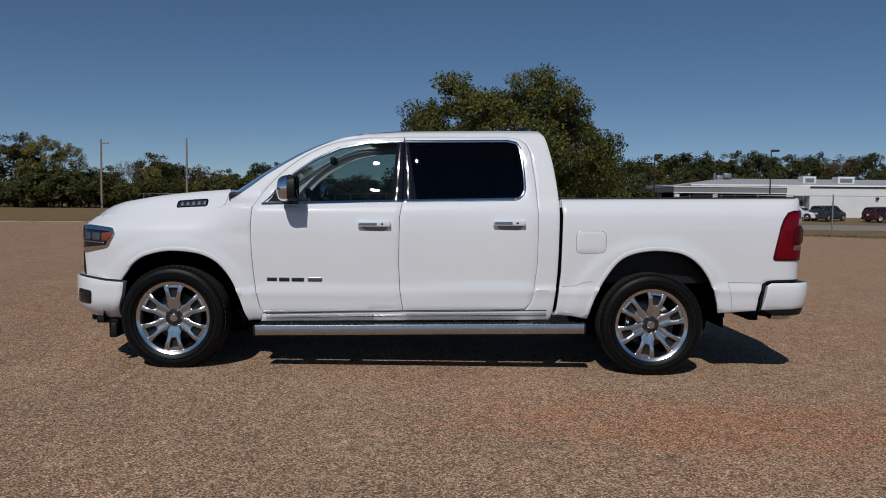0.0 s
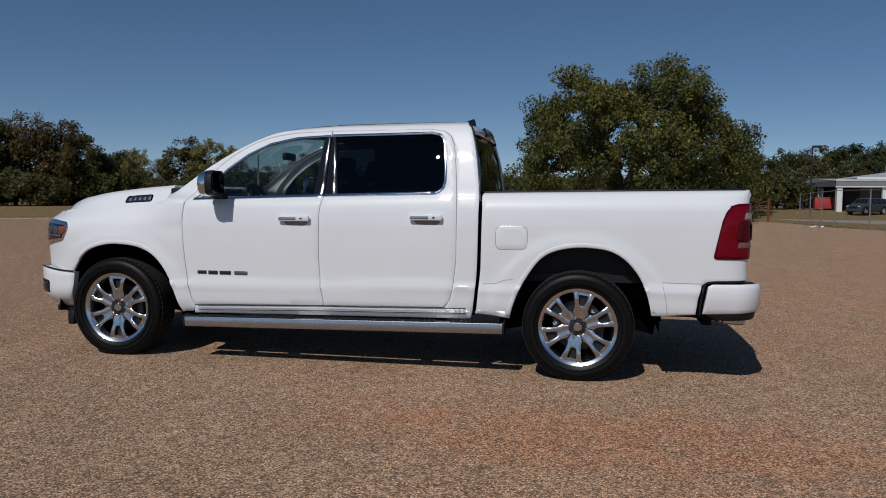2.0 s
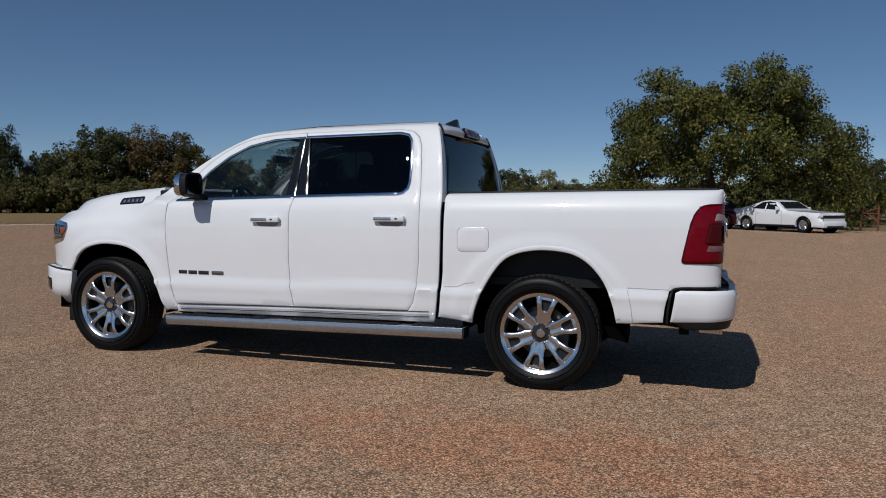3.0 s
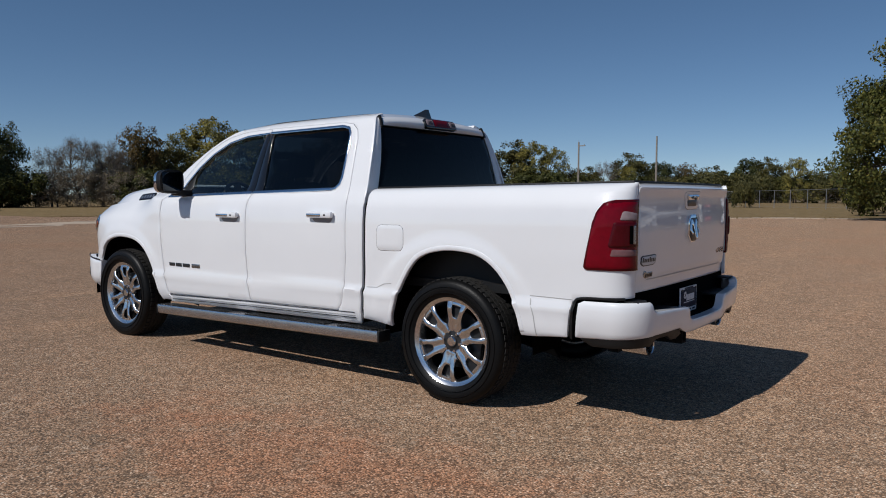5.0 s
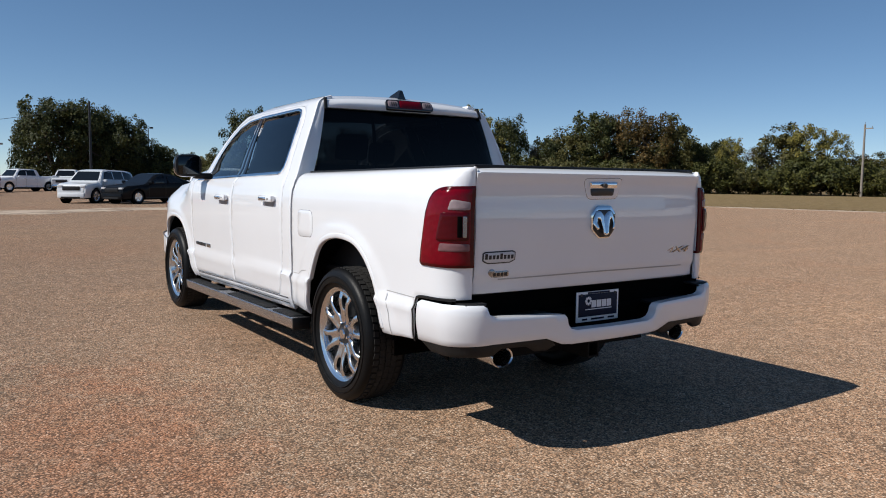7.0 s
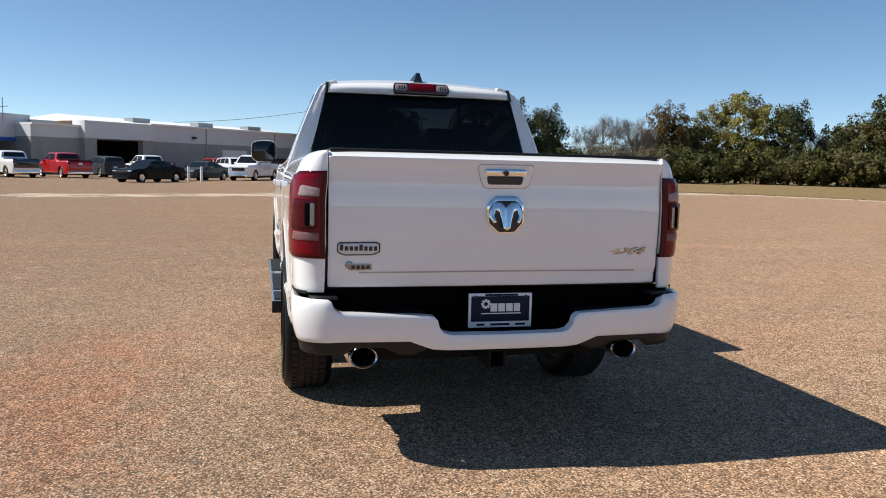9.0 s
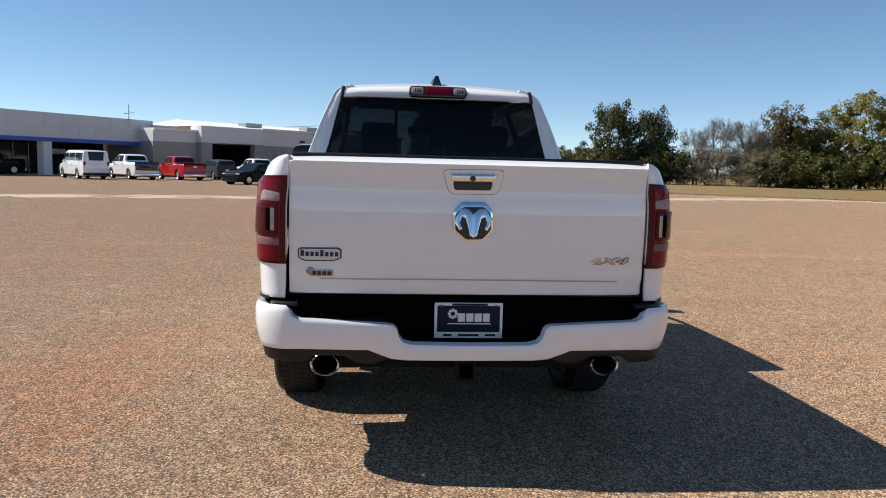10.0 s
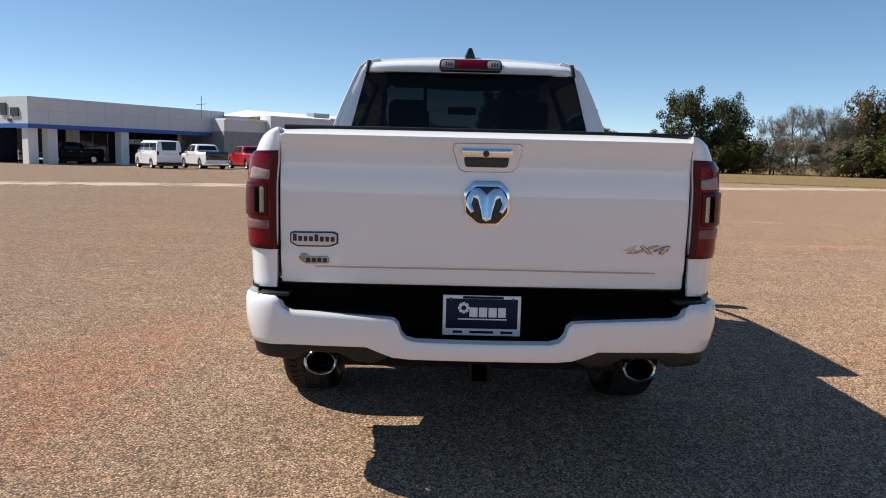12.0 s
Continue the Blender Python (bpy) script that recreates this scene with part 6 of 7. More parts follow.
def showroom():
    """A showroom with a deep fascia on square columns; x runs along its front, y into the building."""
    Lx = 21.2
    m = pose(-74.6, -16.0, land(-60, -19), 0, 0, -30.5)
    b = empty("showroom", m, "low car showroom with grey fascia and blue band", "building")

    def wall_block(nm, dims, material, parent, label=""):
        return part(nm, boxes(*[(Lx - d[1], Lx - d[0], *d[2:]) for d in dims]), material, parent, label, smooth=0)
    for d in ((0, Lx, 0, 0.3, 3.1, 5.5), (0, 0.3, -12, 0, 3.1, 5.5), (0, Lx, -12, -11.7, 3.1, 5.5), (Lx - 0.3, Lx, -12, 0, 3.1, 5.5)):
        wall_block("fascia", [d], PANEL_GREY, b)
    wall_block("blue_band", [(-0.02, Lx + 0.02, 0.28, 0.36, 2.95, 3.3), (-0.06, 0.0, -12, 0.36, 2.95, 3.3)], BLUE_BAND, b, "blue band under the fascia")
    wall_block("canopy_soffit", [(0.3, Lx - 0.3, -11.7, 0, 3.1, 3.25)], PANEL_WHITE, b)
    wall_block("roof", [(0.3, Lx - 0.3, -11.7, 0, 5.0, 5.1)], ROOF_METAL, b)
    for i in range(1, 12):
        wall_block("panel_joint", [(i * Lx / 12 - 0.012, i * Lx / 12 + 0.012, 0.3, 0.306, 3.32, 5.48)], SEAM_AND_CREASE_SHADE, b)
    wall_block("panel_joint", [(0, Lx, 0.3, 0.306, 4.40, 4.424)], SEAM_AND_CREASE_SHADE, b)
    for x, y in ((0.6, -0.5), (2.2, -0.3), (9.2, -0.3), (Lx - 0.9, -0.3), (7.6, -5.2), (0.5, -9.0)):
        wall_block("column", [(x - 0.42, x + 0.42, y - 0.42, y + 0.42, -0.3, 3.1)], PANEL_WHITE, b, "square white column")
    # wall behind the shop windows, indoor shade put into its colour
    wall_block("shop_wall", [(5.5, Lx - 0.4, -6.6, -6.4, -0.3, 3.1), (5.4, 5.6, -11.7, -6.4, -0.3, 3.1)], INDOOR_SHADE, b)
    for i in range(9):
        x = 5.7 + i * 1.6
        wall_block("shop_window", [(x, x + 1.45, -6.4, -6.36, 0.1, 2.9)], SHOP_GLASS, b, "tall dark shop window")
        wall_block("mullion", [(x - 0.06, x, -6.4, -6.32, -0.1, 3.0)], BADGE_GREY, b)
    wall_block("poster", [(13.2, 16.2, -6.34, -6.32, 1.9, 2.4)], PANEL_WHITE, b)
    wall_block("sign_shape", [(-0.1, -0.02, -3.4, -2.6, 4.0, 5.0), (-0.1, -0.02, -2.0, -0.9, 3.9, 4.6), (-0.1, -0.02, -2.4, -1.9, 3.45, 3.7)], BADGE_DARK, b)
    wall_block("pavement_slab", [(-1, Lx, -11, 1.2, -0.35, -0.02)], CONCRETE, b)
    tower = empty("sign_tower", pose(-62.4, -32.1, land(-62, -32), 0, 0, 146), "dark blue upright sign tower", "sign")
    plain_block("tower_body", [(-0.9, 0.9, -0.6, 0.6, -0.3, 5.0)], PLATE_BLUE, tower)


def service_hall():
    """Long block hall with a raised bay; x runs along its front."""
    a, c = Vector((-71.5, -14.5)), Vector((-96.5, 10.5))
    d = (c - a)
    yaw = math.degrees(math.atan2(d.y, d.x))
    Ln = d.length
    b = empty("service_hall", pose(c.x, c.y, land(a.x, a.y), 0, 0, yaw + 180), "long grey block service hall with white metal roof", "building")

    def wall_block(nm, dims, material, parent, label=""):
        return part(nm, boxes(*[(Ln - d[1], Ln - d[0], *d[2:]) for d in dims]), material, parent, label, smooth=0)
    wall_block("wall_lower", [(-0.5, 5.7, -14, 0, -0.6, 3.5)], BLOCK, b)
    wall_block("wall_lower", [(12.6, Ln, -14, 0, -0.6, 3.5)], BLOCK, b)
    wall_block("wall_upper", [(-0.5, 4.3, -14, 0.04, 3.5, 4.6)], PANEL_GREY, b)
    wall_block("wall_upper", [(12.4, Ln, -14, 0.04, 3.5, 5.2)], PANEL_GREY, b)
    wall_block("bay_fascia", [(4.3, 12.4, -1, 1.0, 3.55, 5.25)], PANEL_GREY, b)
    for d in ((4.4, 5.7, 0.0, 0.8, -0.6, 3.55), (11.0, 12.3, 0.0, 0.8, -0.6, 3.55)):
        wall_block("bay_wall", [d], BLOCK, b)
    # bay back, ceiling, side and floor: deep shade painted as near-black
    wall_block("bay_back", [(5.7, 12.6, -8, -7.5, -0.6, 3.5)], INDOOR_SHADE, b, "back of the open service bay, its shade painted near-black")
    wall_block("bay_ceiling", [(5.7, 12.6, -7.5, -1.0, 3.4, 3.5)], INDOOR_SHADE, b)
    wall_block("bay_side", [(12.4, 12.6, -7.5, 0, -0.6, 3.4)], INDOOR_SHADE, b)
    wall_block("bay_floor", [(5.7, 12.4, -7.5, 0, -0.5, 0.02)], INDOOR_SHADE, b)
    wall_block("roof_edge", [(-0.5, 4.3, -14.2, 0.3, 4.6, 4.8)], ROOF_METAL, b)
    wall_block("roof_edge", [(12.4, Ln + 0.2, -14.2, 0.35, 5.2, 5.4)], ROOF_METAL, b)
    me_v = [(Ln - 5, -1, 5.3), (0, -1, 5.4), (0, -8, 6.1), (Ln - 7, -8, 6.2), (Ln - 5, -15, 5.3), (0, -15, 5.4)]
    mesh_object("hall_roof", me_v, [(0, 1, 2, 3), (3, 2, 5, 4), (0, 3, 4), (1, 5, 2)], ROOF_METAL, b, 0)
    for x in (13, 22, 30):
        wall_block("roof_unit", [(x, x + 2.2, -5, -3.5, 5.6, 6.1)], GALV, b, "grey roof vent box")
    wall_block("roof_unit", [(1.0, 3.4, -3, -2, 4.8, 5.15)], GALV, b)
    for x in (20, 31.0):
        wall_block("downpipe", [(x, x + 0.1, 0.04, 0.14, -0.4, 5.2)], GALV, b)
    for x0, x1 in ((22.5, 26.3),):
        wall_block("roller_door", [(x0, x1, 0.0, 0.06, -0.5, 2.9)], PANEL_WHITE, b, "pale roller door")
        for i in range(9):
            wall_block("door_slat", [(x0, x1, 0.06, 0.075, -0.4 + i * 0.36, -0.12 + i * 0.36)], PANEL_WHITE, b)
    wall_block("lamp_box", [(18, 18.5, 0.04, 0.3, 4.0, 4.25)], BADGE_DARK, b)
    part("roof_mast", tube(tube(tube(bmesh.new(), (Ln + 2.4, -1, 4.7), (Ln + 2.4, -1, 6.9), 0.04, n=6), (Ln + 2.9, -1, 6.0), (Ln + 1.9, -1, 6.15), 0.03, n=6), (Ln + 2.7, -1, 5.5), (Ln + 2.1, -1, 5.4), 0.03, n=6), GALV, b)


def clinic():
    """The long white building behind the fence."""
    b = empty("white_building", pose(27.2, 85.6, -0.45, 0, 0, -3.0), "long low white building with dark porch and grey roof", "building")
    wall_block("wall", [(12.2, 13.0, 0, 18, -0.2, 3.85)], PANEL_WHITE, b)
    wall_block("wall", [(13.0, 14.8, 1.8, 18, -0.2, 3.85)], DARK_SIDING, b)
    wall_block("wall", [(14.8, 74, 0, 18, -0.2, 3.85)], PANEL_WHITE, b)
    wall_block("wall", [(3.2, 12.2, 6.0, 18, -0.2, 3.05)], DARK_SIDING, b)
    wall_block("recess_lintel", [(13.0, 14.8, 0.0, 0.3, 2.75, 3.85)], PANEL_WHITE, b)
    for x0, x1 in ((3.6, 5.6), (8.4, 8.7), (11.0, 11.3)):
        wall_block("wall_panel", [(x0, x1, 5.9, 6.0, -0.1, 3.0)], BLOCK, b)
    wall_block("porch_fascia", [(-0.3, 12.2, -0.25, 0.05, 3.08, 3.66)], FASCIA_GREY, b)
    wall_block("porch_fascia", [(-0.3, -0.05, 0.05, 17, 3.08, 3.66)], FASCIA_GREY, b)
    wall_block("fascia_trim", [(-0.36, 12.2, -0.32, 0.02, 3.66, 3.78)], ROOF_METAL, b)
    wall_block("fascia_trim", [(-0.32, 12.2, -0.28, 0.02, 2.98, 3.08)], ROOF_METAL, b)
    wall_block("porch_ceiling", [(-0.05, 12.2, 0.05, 17, 3.1, 3.16)], DARK_SIDING, b)
    for x in (0.1, 4.35):
        wall_block("porch_post", [(x - 0.26, x + 0.26, -0.15, 0.3, -0.2, 3.0)], PANEL_WHITE, b)
        wall_block("porch_post", [(x - 0.26, x + 0.26, 8.0, 8.4, -0.2, 3.0)], PANEL_WHITE, b)
    for nm, x0, x1, y0, z0, z1 in (("porch_roof", -0.3, 12.2, 0.0, 3.70, 4.1), ("main_roof", 2.2, 74, 2.0, 4.02, 4.95)):
        v = [(x0, y0, z0), (x1, y0, z0), (x1, 10, z1), (x0 + (6 if nm == "main_roof" else 0), 10, z1), (x1, 18, z0), (x0, 18, z0), (x0, y0, z0 - 0.14), (x1, y0, z0 - 0.14), (x1, 18, z0 - 0.14), (x0, 18, z0 - 0.14)]
        mesh_object(nm, v, [(0, 1, 2, 3), (3, 2, 4, 5), (0, 3, 5), (0, 5, 9, 6), (1, 7, 8, 4, 2), (0, 6, 7, 1), (5, 4, 8, 9)], ROOF_GREY, b, 0)
    wall_block("eaves_trim", [(2.2, 74, 1.9, 2.0, 3.88, 4.06)], ROOF_METAL, b)
    # dark strip on the wall top that stands in for the eaves' shadow
    wall_block("painted_eaves_shadow", [(14.8, 74, -0.12, -0.02, 3.72, 3.86)], BADGE_DARK, b)
    for x, w_ in ((15.9, 1.5), (19.9, 1.9)):
        u = wall_block("roof_unit", [(x, x + w_, 4.5, 6, 4.2, 5.12)], PANEL_WHITE, b, "white rooftop air unit")
        wall_block("unit_fan", [(x + 0.25, x + w_ - 0.25, 4.44, 4.5, 4.45, 4.9)], GALV, u)
    part("roof_vent", tube(boxes((7.2, 8.0, 8.6, 9.3, 4.7, 5.3), (8.0, 8.9, 8.4, 9.4, 5.0, 5.55), bevel=0.08), (7.0, 8.9, 4.6), (7.0, 8.9, 5.6), 0.16), GALV, b, "grey roof exhaust vent")
    wall_block("wall_lamp", [(22.0, 22.3, -0.2, -0.02, 2.4, 2.7)], BADGE_DARK, b)
    bin_ = empty("dumpster", pose(27.0, 89.6, land(27.0, 89.6), 0, 0, -6), "faded red steel dumpster beside the white building", "dumpster")
    part("bin_body", boxes((-1.05, 1.05, -0.8, 0.8, 0.1, 1.25), bevel=0.03), DUMPSTER_RED, bin_)
    for x in (-0.7, 0.0, 0.7):
        part("bin_rib", boxes((x - 0.05, x + 0.05, -0.86, -0.8, 0.12, 1.2)), DUMPSTER_RED, bin_)
    part("bin_lid", boxes((-1.08, 1.08, -0.84, 0.84, 1.25, 1.33), bevel=0.02), DUMPSTER_RED, bin_)


showroom()
service_hall()
clinic()

# ---- poles, fences, barrier ----
def utility_pole(x, y, h, yaw, arm=True, material=POLE_WOOD, label="tall weathered wooden utility pole"):
    p = empty("utility_pole", pose(x, y, land(x, y) - 0.05, 0, 0, yaw), label, "pole", "poles")
    bm = bmesh.new()
    tube(bm, (0, 0, 0), (0, 0, h * 0.5), 0.15, 0.13, 10)
    tube(bm, (0, 0, h * 0.5), (0, 0, h), 0.13, 0.10, 10)
    part("shaft", bm, material, p)
    if arm:
        part("crossarm", boxes((-0.1, 0.95, -0.06, 0.06, h - 0.55, h - 0.42)), material, p)
        part("insulator", tube(bmesh.new(), (0.85, 0, h - 0.42), (0.85, 0, h - 0.22), 0.05, 0.03, 6), GALV, p)
        part("insulator", tube(bmesh.new(), (0, 0, h), (0, 0, h + 0.25), 0.05, 0.03, 6), GALV, p)
    return p


utility_pole(-41.9, 96.4, 8.6, 0)
utility_pole(-32.2, 99.5, 9.2, 10, False)
utility_pole(-84, 18.3, 9.4, 40, False, POLE_DARK, "tall dark wooden pole")


def lamp_post(x, y, h, yaw, heads=1):
    p = empty("street_lamp", pose(x, y, land(x, y) - 0.05, 0, 0, yaw), "dark lot lamp post with flat head", "street lamp", "lot lamps")
    part("shaft", tube(bmesh.new(), (0, 0, 0), (0, 0, h), 0.08, 0.06, 8), POLE_DARK, p)
    for s in range(heads):
        k = 1 if s == 0 else -1
        a, c = (0.0, 0.75) if heads == 1 else (0.16, 0.62)
        part("lamp_head", boxes((min(k * a, k * c), max(k * a, k * c), -0.16, 0.16, h - 0.1, h + 0.12), bevel=0.03), POLE_DARK, p)


lamp_post(22.4, 77.5, 6.6, 0)
lamp_post(33.25, 75.2, 7.1, 0)
lamp_post(25.5, 91.9, 5.9, 0)
lamp_post(-101.3, 28.2, 7.9, 70, 2)


def chain_fence(pts, h, spacing=3.0, label="grey chain-link fence on steel posts"):
    f = empty("chain_link_fence", pose(pts[0][0], pts[0][1], 0), label, "fence")
    o = Vector((pts[0][0], pts[0][1], 0))
    post = None
    wires = bmesh.new()
    rails = bmesh.new()
    for (ax, ay), (bx_, by_) in zip(pts, pts[1:]):
        d = Vector((bx_ - ax, by_ - ay, 0))
        n = max(1, round(d.length / spacing))
        for i in range(n + ((bx_, by_) == pts[-1])):
            p = Vector((ax, ay, 0)) + d * i / n
            z = land(p.x, p.y)
            if post is None:
                post = part("post", tube(bmesh.new(), (0, 0, -0.1), (0, 0, h + 0.06), 0.035, n=8), GALV, f)
                post.location = p - o + Vector((0, 0, z))
            else:
                q = new("post", post.data)
                q.parent = f
                q.location = p - o + Vector((0, 0, z))
        za, zb_ = land(ax, ay), land(bx_, by_)
        A, B = Vector((ax, ay, za)) - o, Vector((bx_, by_, zb_)) - o
        tube(rails, A + Vector((0, 0, h)), B + Vector((0, 0, h)), 0.022, n=6)
        tube(rails, A + Vector((0, 0, 0.08)), B + Vector((0, 0, 0.08)), 0.006, n=4)
        k = int(d.length / 0.16)
        for i in range(k):
            for s in (1, -1):
                a0 = A + (B - A) * i / k
                b0 = A + (B - A) * (i + s * h / 0.16 * 0.6) / k
                lim = (b0 - A).dot(d.normalized())
                b1 = b0
                zt = h
                if lim < 0 or lim > d.length:
                    t = ((0 if lim < 0 else d.length) - (a0 - A).dot(d.normalized())) / ((b0 - a0).dot(d.normalized()))
                    b1, zt = a0 + (b0 - a0) * t, h * t
                up_ = d.normalized() * 0.002
                p0, p1 = a0 + Vector((0, 0, 0.06)), b1 + Vector((0, 0, zt))
                vs_ = [wires.verts.new(v) for v in (p0 - up_, p0 + up_, p1 + up_, p1 - up_)]
                wires.faces.new(vs_)
    part("top_rail", rails, GALV, f)
    tagged(part("wire_mesh", wires, GALV, f, smooth=0), kind="stuff")


chain_fence([(30, 28.6), (21, 32.8), (15.6, 36.4), (14.2, 42), (14.8, 51)], 1.85)
chain_fence([(-44, 101), (-20, 96.5), (-5, 80), (8, 72)], 1.9)

gate_b = empty("pipe_barrier", pose(11.2, 50.8, 0, 0, 0, -55), "rusty brown pipe barrier with sloping rails", "barrier")
for x in (0.0, 1.1, 2.3):
    part("post", tube(bmesh.new(), (x, 0, -0.1), (x, 0, 1.35), 0.06, n=8), RUST, gate_b)
for a, c in (((0, 0, 1.1), (-2.4, 0, 0.7)), ((0, 0, 0.9), (2.3, 0, 0.9)), ((0, 0, 1.2), (1.1, 0, 0.3)), ((1.1, 0, 1.2), (2.3, 0, 0.4)), ((2.3, 0, 1.2), (1.1, 0, 0.9)), ((-2.4, 0, -0.1), (-2.4, 0, 1.1))):
    part("rail", tube(bmesh.new(), a, c, 0.045, n=8), RUST, gate_b)
for x, y in ((-49.4, 1.0), (-50.1, 1.8)):
    bo = part("bollard", tube(bmesh.new(), (0, 0, -0.1), (0, 0, 1.05), 0.09, n=12), PANEL_WHITE)
    bo.location = (x, y, land(x, y))
    tagged(bo, "short white pipe bollard on the gravel", "bollard", "bollards")

# ---- parked vehicles ----
vehicle("coupe", "coupe_car", "white two-door coupe with black bonnet stripe, parked under the tree", "car", WHITE, 5.0, 1.46, 1.92, 6.9, 39.6, 134)
vehicle("suv", "red_suv", "dark maroon car parked beside the tree", "car", PAINT_MAROON, 4.6, 1.5, 1.85, 3.6, 42.5, 140)
YARD = "cars by the white building"
vehicle("suv", "grey_suv", "dark grey sport utility vehicle by the white building", "car", PAINT_TEAL, 4.2, 1.60, 1.8, 40.9, 78.6, 212, group=YARD)
vehicle("car", "white_car", "small white hatchback by the white building", "car", WHITE, 4.0, 1.45, 1.7, 38.3, 79.5, 125, group=YARD)
vehicle("suv", "maroon_suv", "maroon sport utility vehicle by the white building", "car", PAINT_MAROON, 4.2, 1.55, 1.8, 46.2, 77.6, 195, group=YARD)
vehicle("suv", "slate_suv", "slate grey sport utility vehicle beside the porch", "car", PAINT_SLATE, 4.3, 1.60, 1.8, 28.6, 81.4, 38, group=YARD)
vehicle("car", "black_sedan", "black sedan beside the porch", "car", PAINT_BLACK, 4.2, 1.38, 1.75, 31.6, 79.6, 35, group=YARD)
for x, y in ((25.2, 97.7), (27.2, 99.2)):
    vehicle("suv", "dark_suv", "dark sport utility vehicle beyond the fence", "car", PAINT_SLATE, 4.6, 1.7, 1.85, x, y, 60, group=YARD)
for x, y in ((30.5, 108.0), (32.0, 107.5)):
    vehicle("car", "white_car", "white car far behind the porch", "car", WHITE, 4.4, 1.5, 1.8, x, y, 40, group=YARD)
vehicle("suv", "white_crossover", "pearl white compact crossover on the gravel", "car", PAINT_SILVER, 4.4, 1.68, 1.85, -36.6, 11.1, 138)
vehicle("car", "black_sedan", "black four-door sedan with chrome wheels", "car", PAINT_BLACK, 5.0, 1.50, 1.9, -34.6, 13.4, 118)
vehicle("car", "white_sedan", "white sedan parked far off", "car", WHITE, 4.6, 1.42, 1.8, -56, 22.0, 165)
vehicle("suv", "black_suv", "black sport utility vehicle parked far off", "car", PAINT_BLACK, 4.9, 1.8, 1.95, -57, 25.5, 175)
vehicle("pickup", "white_pickup", "white work pickup with dark tailgate", "truck", WHITE, 5.8, 1.95, 2.0, -66, 5.6, 75, group="parked trucks")
vehicle("pickup", "white_pickup", "white crew-cab pickup by the big oaks", "truck", WHITE, 5.8, 1.95, 2.0, -69, 10.5, 120, group="parked trucks")
vehicle("pickup", "silver_pickup", "pale silver pickup by the big oaks", "truck", PAINT_SILVER, 5.8, 1.9, 2.0, -71, 14.4, 160, group="parked trucks")
vehicle("car", "dark_sedan", "dark blue-black sedan parked side-on", "car", PAINT_BLACK, 4.9, 1.45, 1.85, -46.6, -1.2, 145)
vehicle("car", "dark_sedan", "dark sedan behind another", "car", PAINT_SLATE, 4.7, 1.45, 1.85, -54.5, 1.6, 150)
vehicle("pickup", "white_pickup", "white crew-cab pickup parked side-on", "truck", WHITE, 5.9, 1.95, 2.0, -55.2, 5.4, 157, group="parked trucks")
vehicle("suv", "white_suv", "white sport utility vehicle near the hall", "car", WHITE, 5.1, 1.9, 2.0, -69, 3.4, 205)
vehicle("suv", "red_suv", "red sport utility vehicle near the hall", "car", PAINT_RED, 5.1, 1.9, 2.0, -78, 1.4, 205)
vehicle("van", "passenger_van", "white passenger van with dark windows", "van", WHITE, 5.7, 2.12, 2.0, -53.0, -14.9, 37)
gate_truck = vehicle("pickup", "white_pickup", "white crew-cab pickup with dark tailgate towards the lot", "truck", WHITE, 5.9, 1.95, 2.0, -55.5, -12.1, 37, group="parked trucks")
part("tailgate", boxes((2.93, 2.97, -0.86, 0.86, 0.72, 1.30), bevel=0.01), BLACK_GLOSS, gate_truck, "black tailgate")
vehicle("pickup", "red_pickup", "bright red crew-cab pickup", "truck", PAINT_RED, 5.7, 1.92, 2.0, -57.5, -8.9, 36, group="parked trucks")
vehicle("suv", "slate_suv", "dark slate wagon parked by the service hall", "car", PAINT_SLATE, 4.8, 1.75, 1.9, -62, -6.9, 32)
vehicle("pickup", "white_pickup", "white pickup in front of the service bay", "truck", WHITE, 5.8, 1.95, 2.0, -64, -3.6, 34, group="parked trucks")
vehicle("pickup", "black_pickup", "black pickup under the showroom canopy", "truck", PAINT_BLACK, 5.8, 1.95, 2.0, -62.3, -26.2, 150, group="parked trucks")
vehicle("car", "silver_car", "silver car beside the showroom", "car", PAINT_SILVER, 4.7, 1.5, 1.85, -67.2, -34.0, 60)
vehicle("suv", "white_suv", "white sport utility vehicle at the wood edge", "car", WHITE, 4.8, 1.75, 1.9, -70, 31.0, 160)
vehicle("pickup", "black_pickup", "black pickup at the wood edge", "truck", PAINT_BLACK, 5.6, 1.85, 2.0, -66, 30.2, 150, group="parked trucks")

# ---- small things on the lot ----
cable = bmesh.new()
ends = Vector((-82.5, -3.5, 5.4)), Vector((-84.0, 18.3, 8.9))
dots = [ends[0].lerp(ends[1], i / 10) - Vector((0, 0, 2.4 * (i / 10) * (1 - i / 10))) for i in range(11)]
for a, c in zip(dots, dots[1:]):
    tube(cable, a, c, 0.022, n=5)
tagged(part("overhead_cable", cable, POLE_DARK), "thin sagging cable from the hall roof to a pole", "cable")
litter = bmesh.new()
lr = random.Random(3)
rows_ = [[litter.verts.new((0.13 * i - 0.26 + lr.uniform(-0.03, 0.03), 0.1 * j - 0.15 + lr.uniform(-0.03, 0.03), 0.02 + lr.uniform(0.0, 0.11))) for j in range(4)] for i in range(5)]
for i in range(4):
    for j in range(3):
        litter.faces.new((rows_[i][j], rows_[i + 1][j], rows_[i + 1][j + 1], rows_[i][j + 1]))
bag = part("plastic_bag", litter, PANEL_WHITE, smooth=20)
bag.matrix_basis = pose(12.4, 38.4, land(12.4, 38.4), 0, 0, 20)
tagged(bag, "crumpled white plastic bag lying by the fence", "litter")


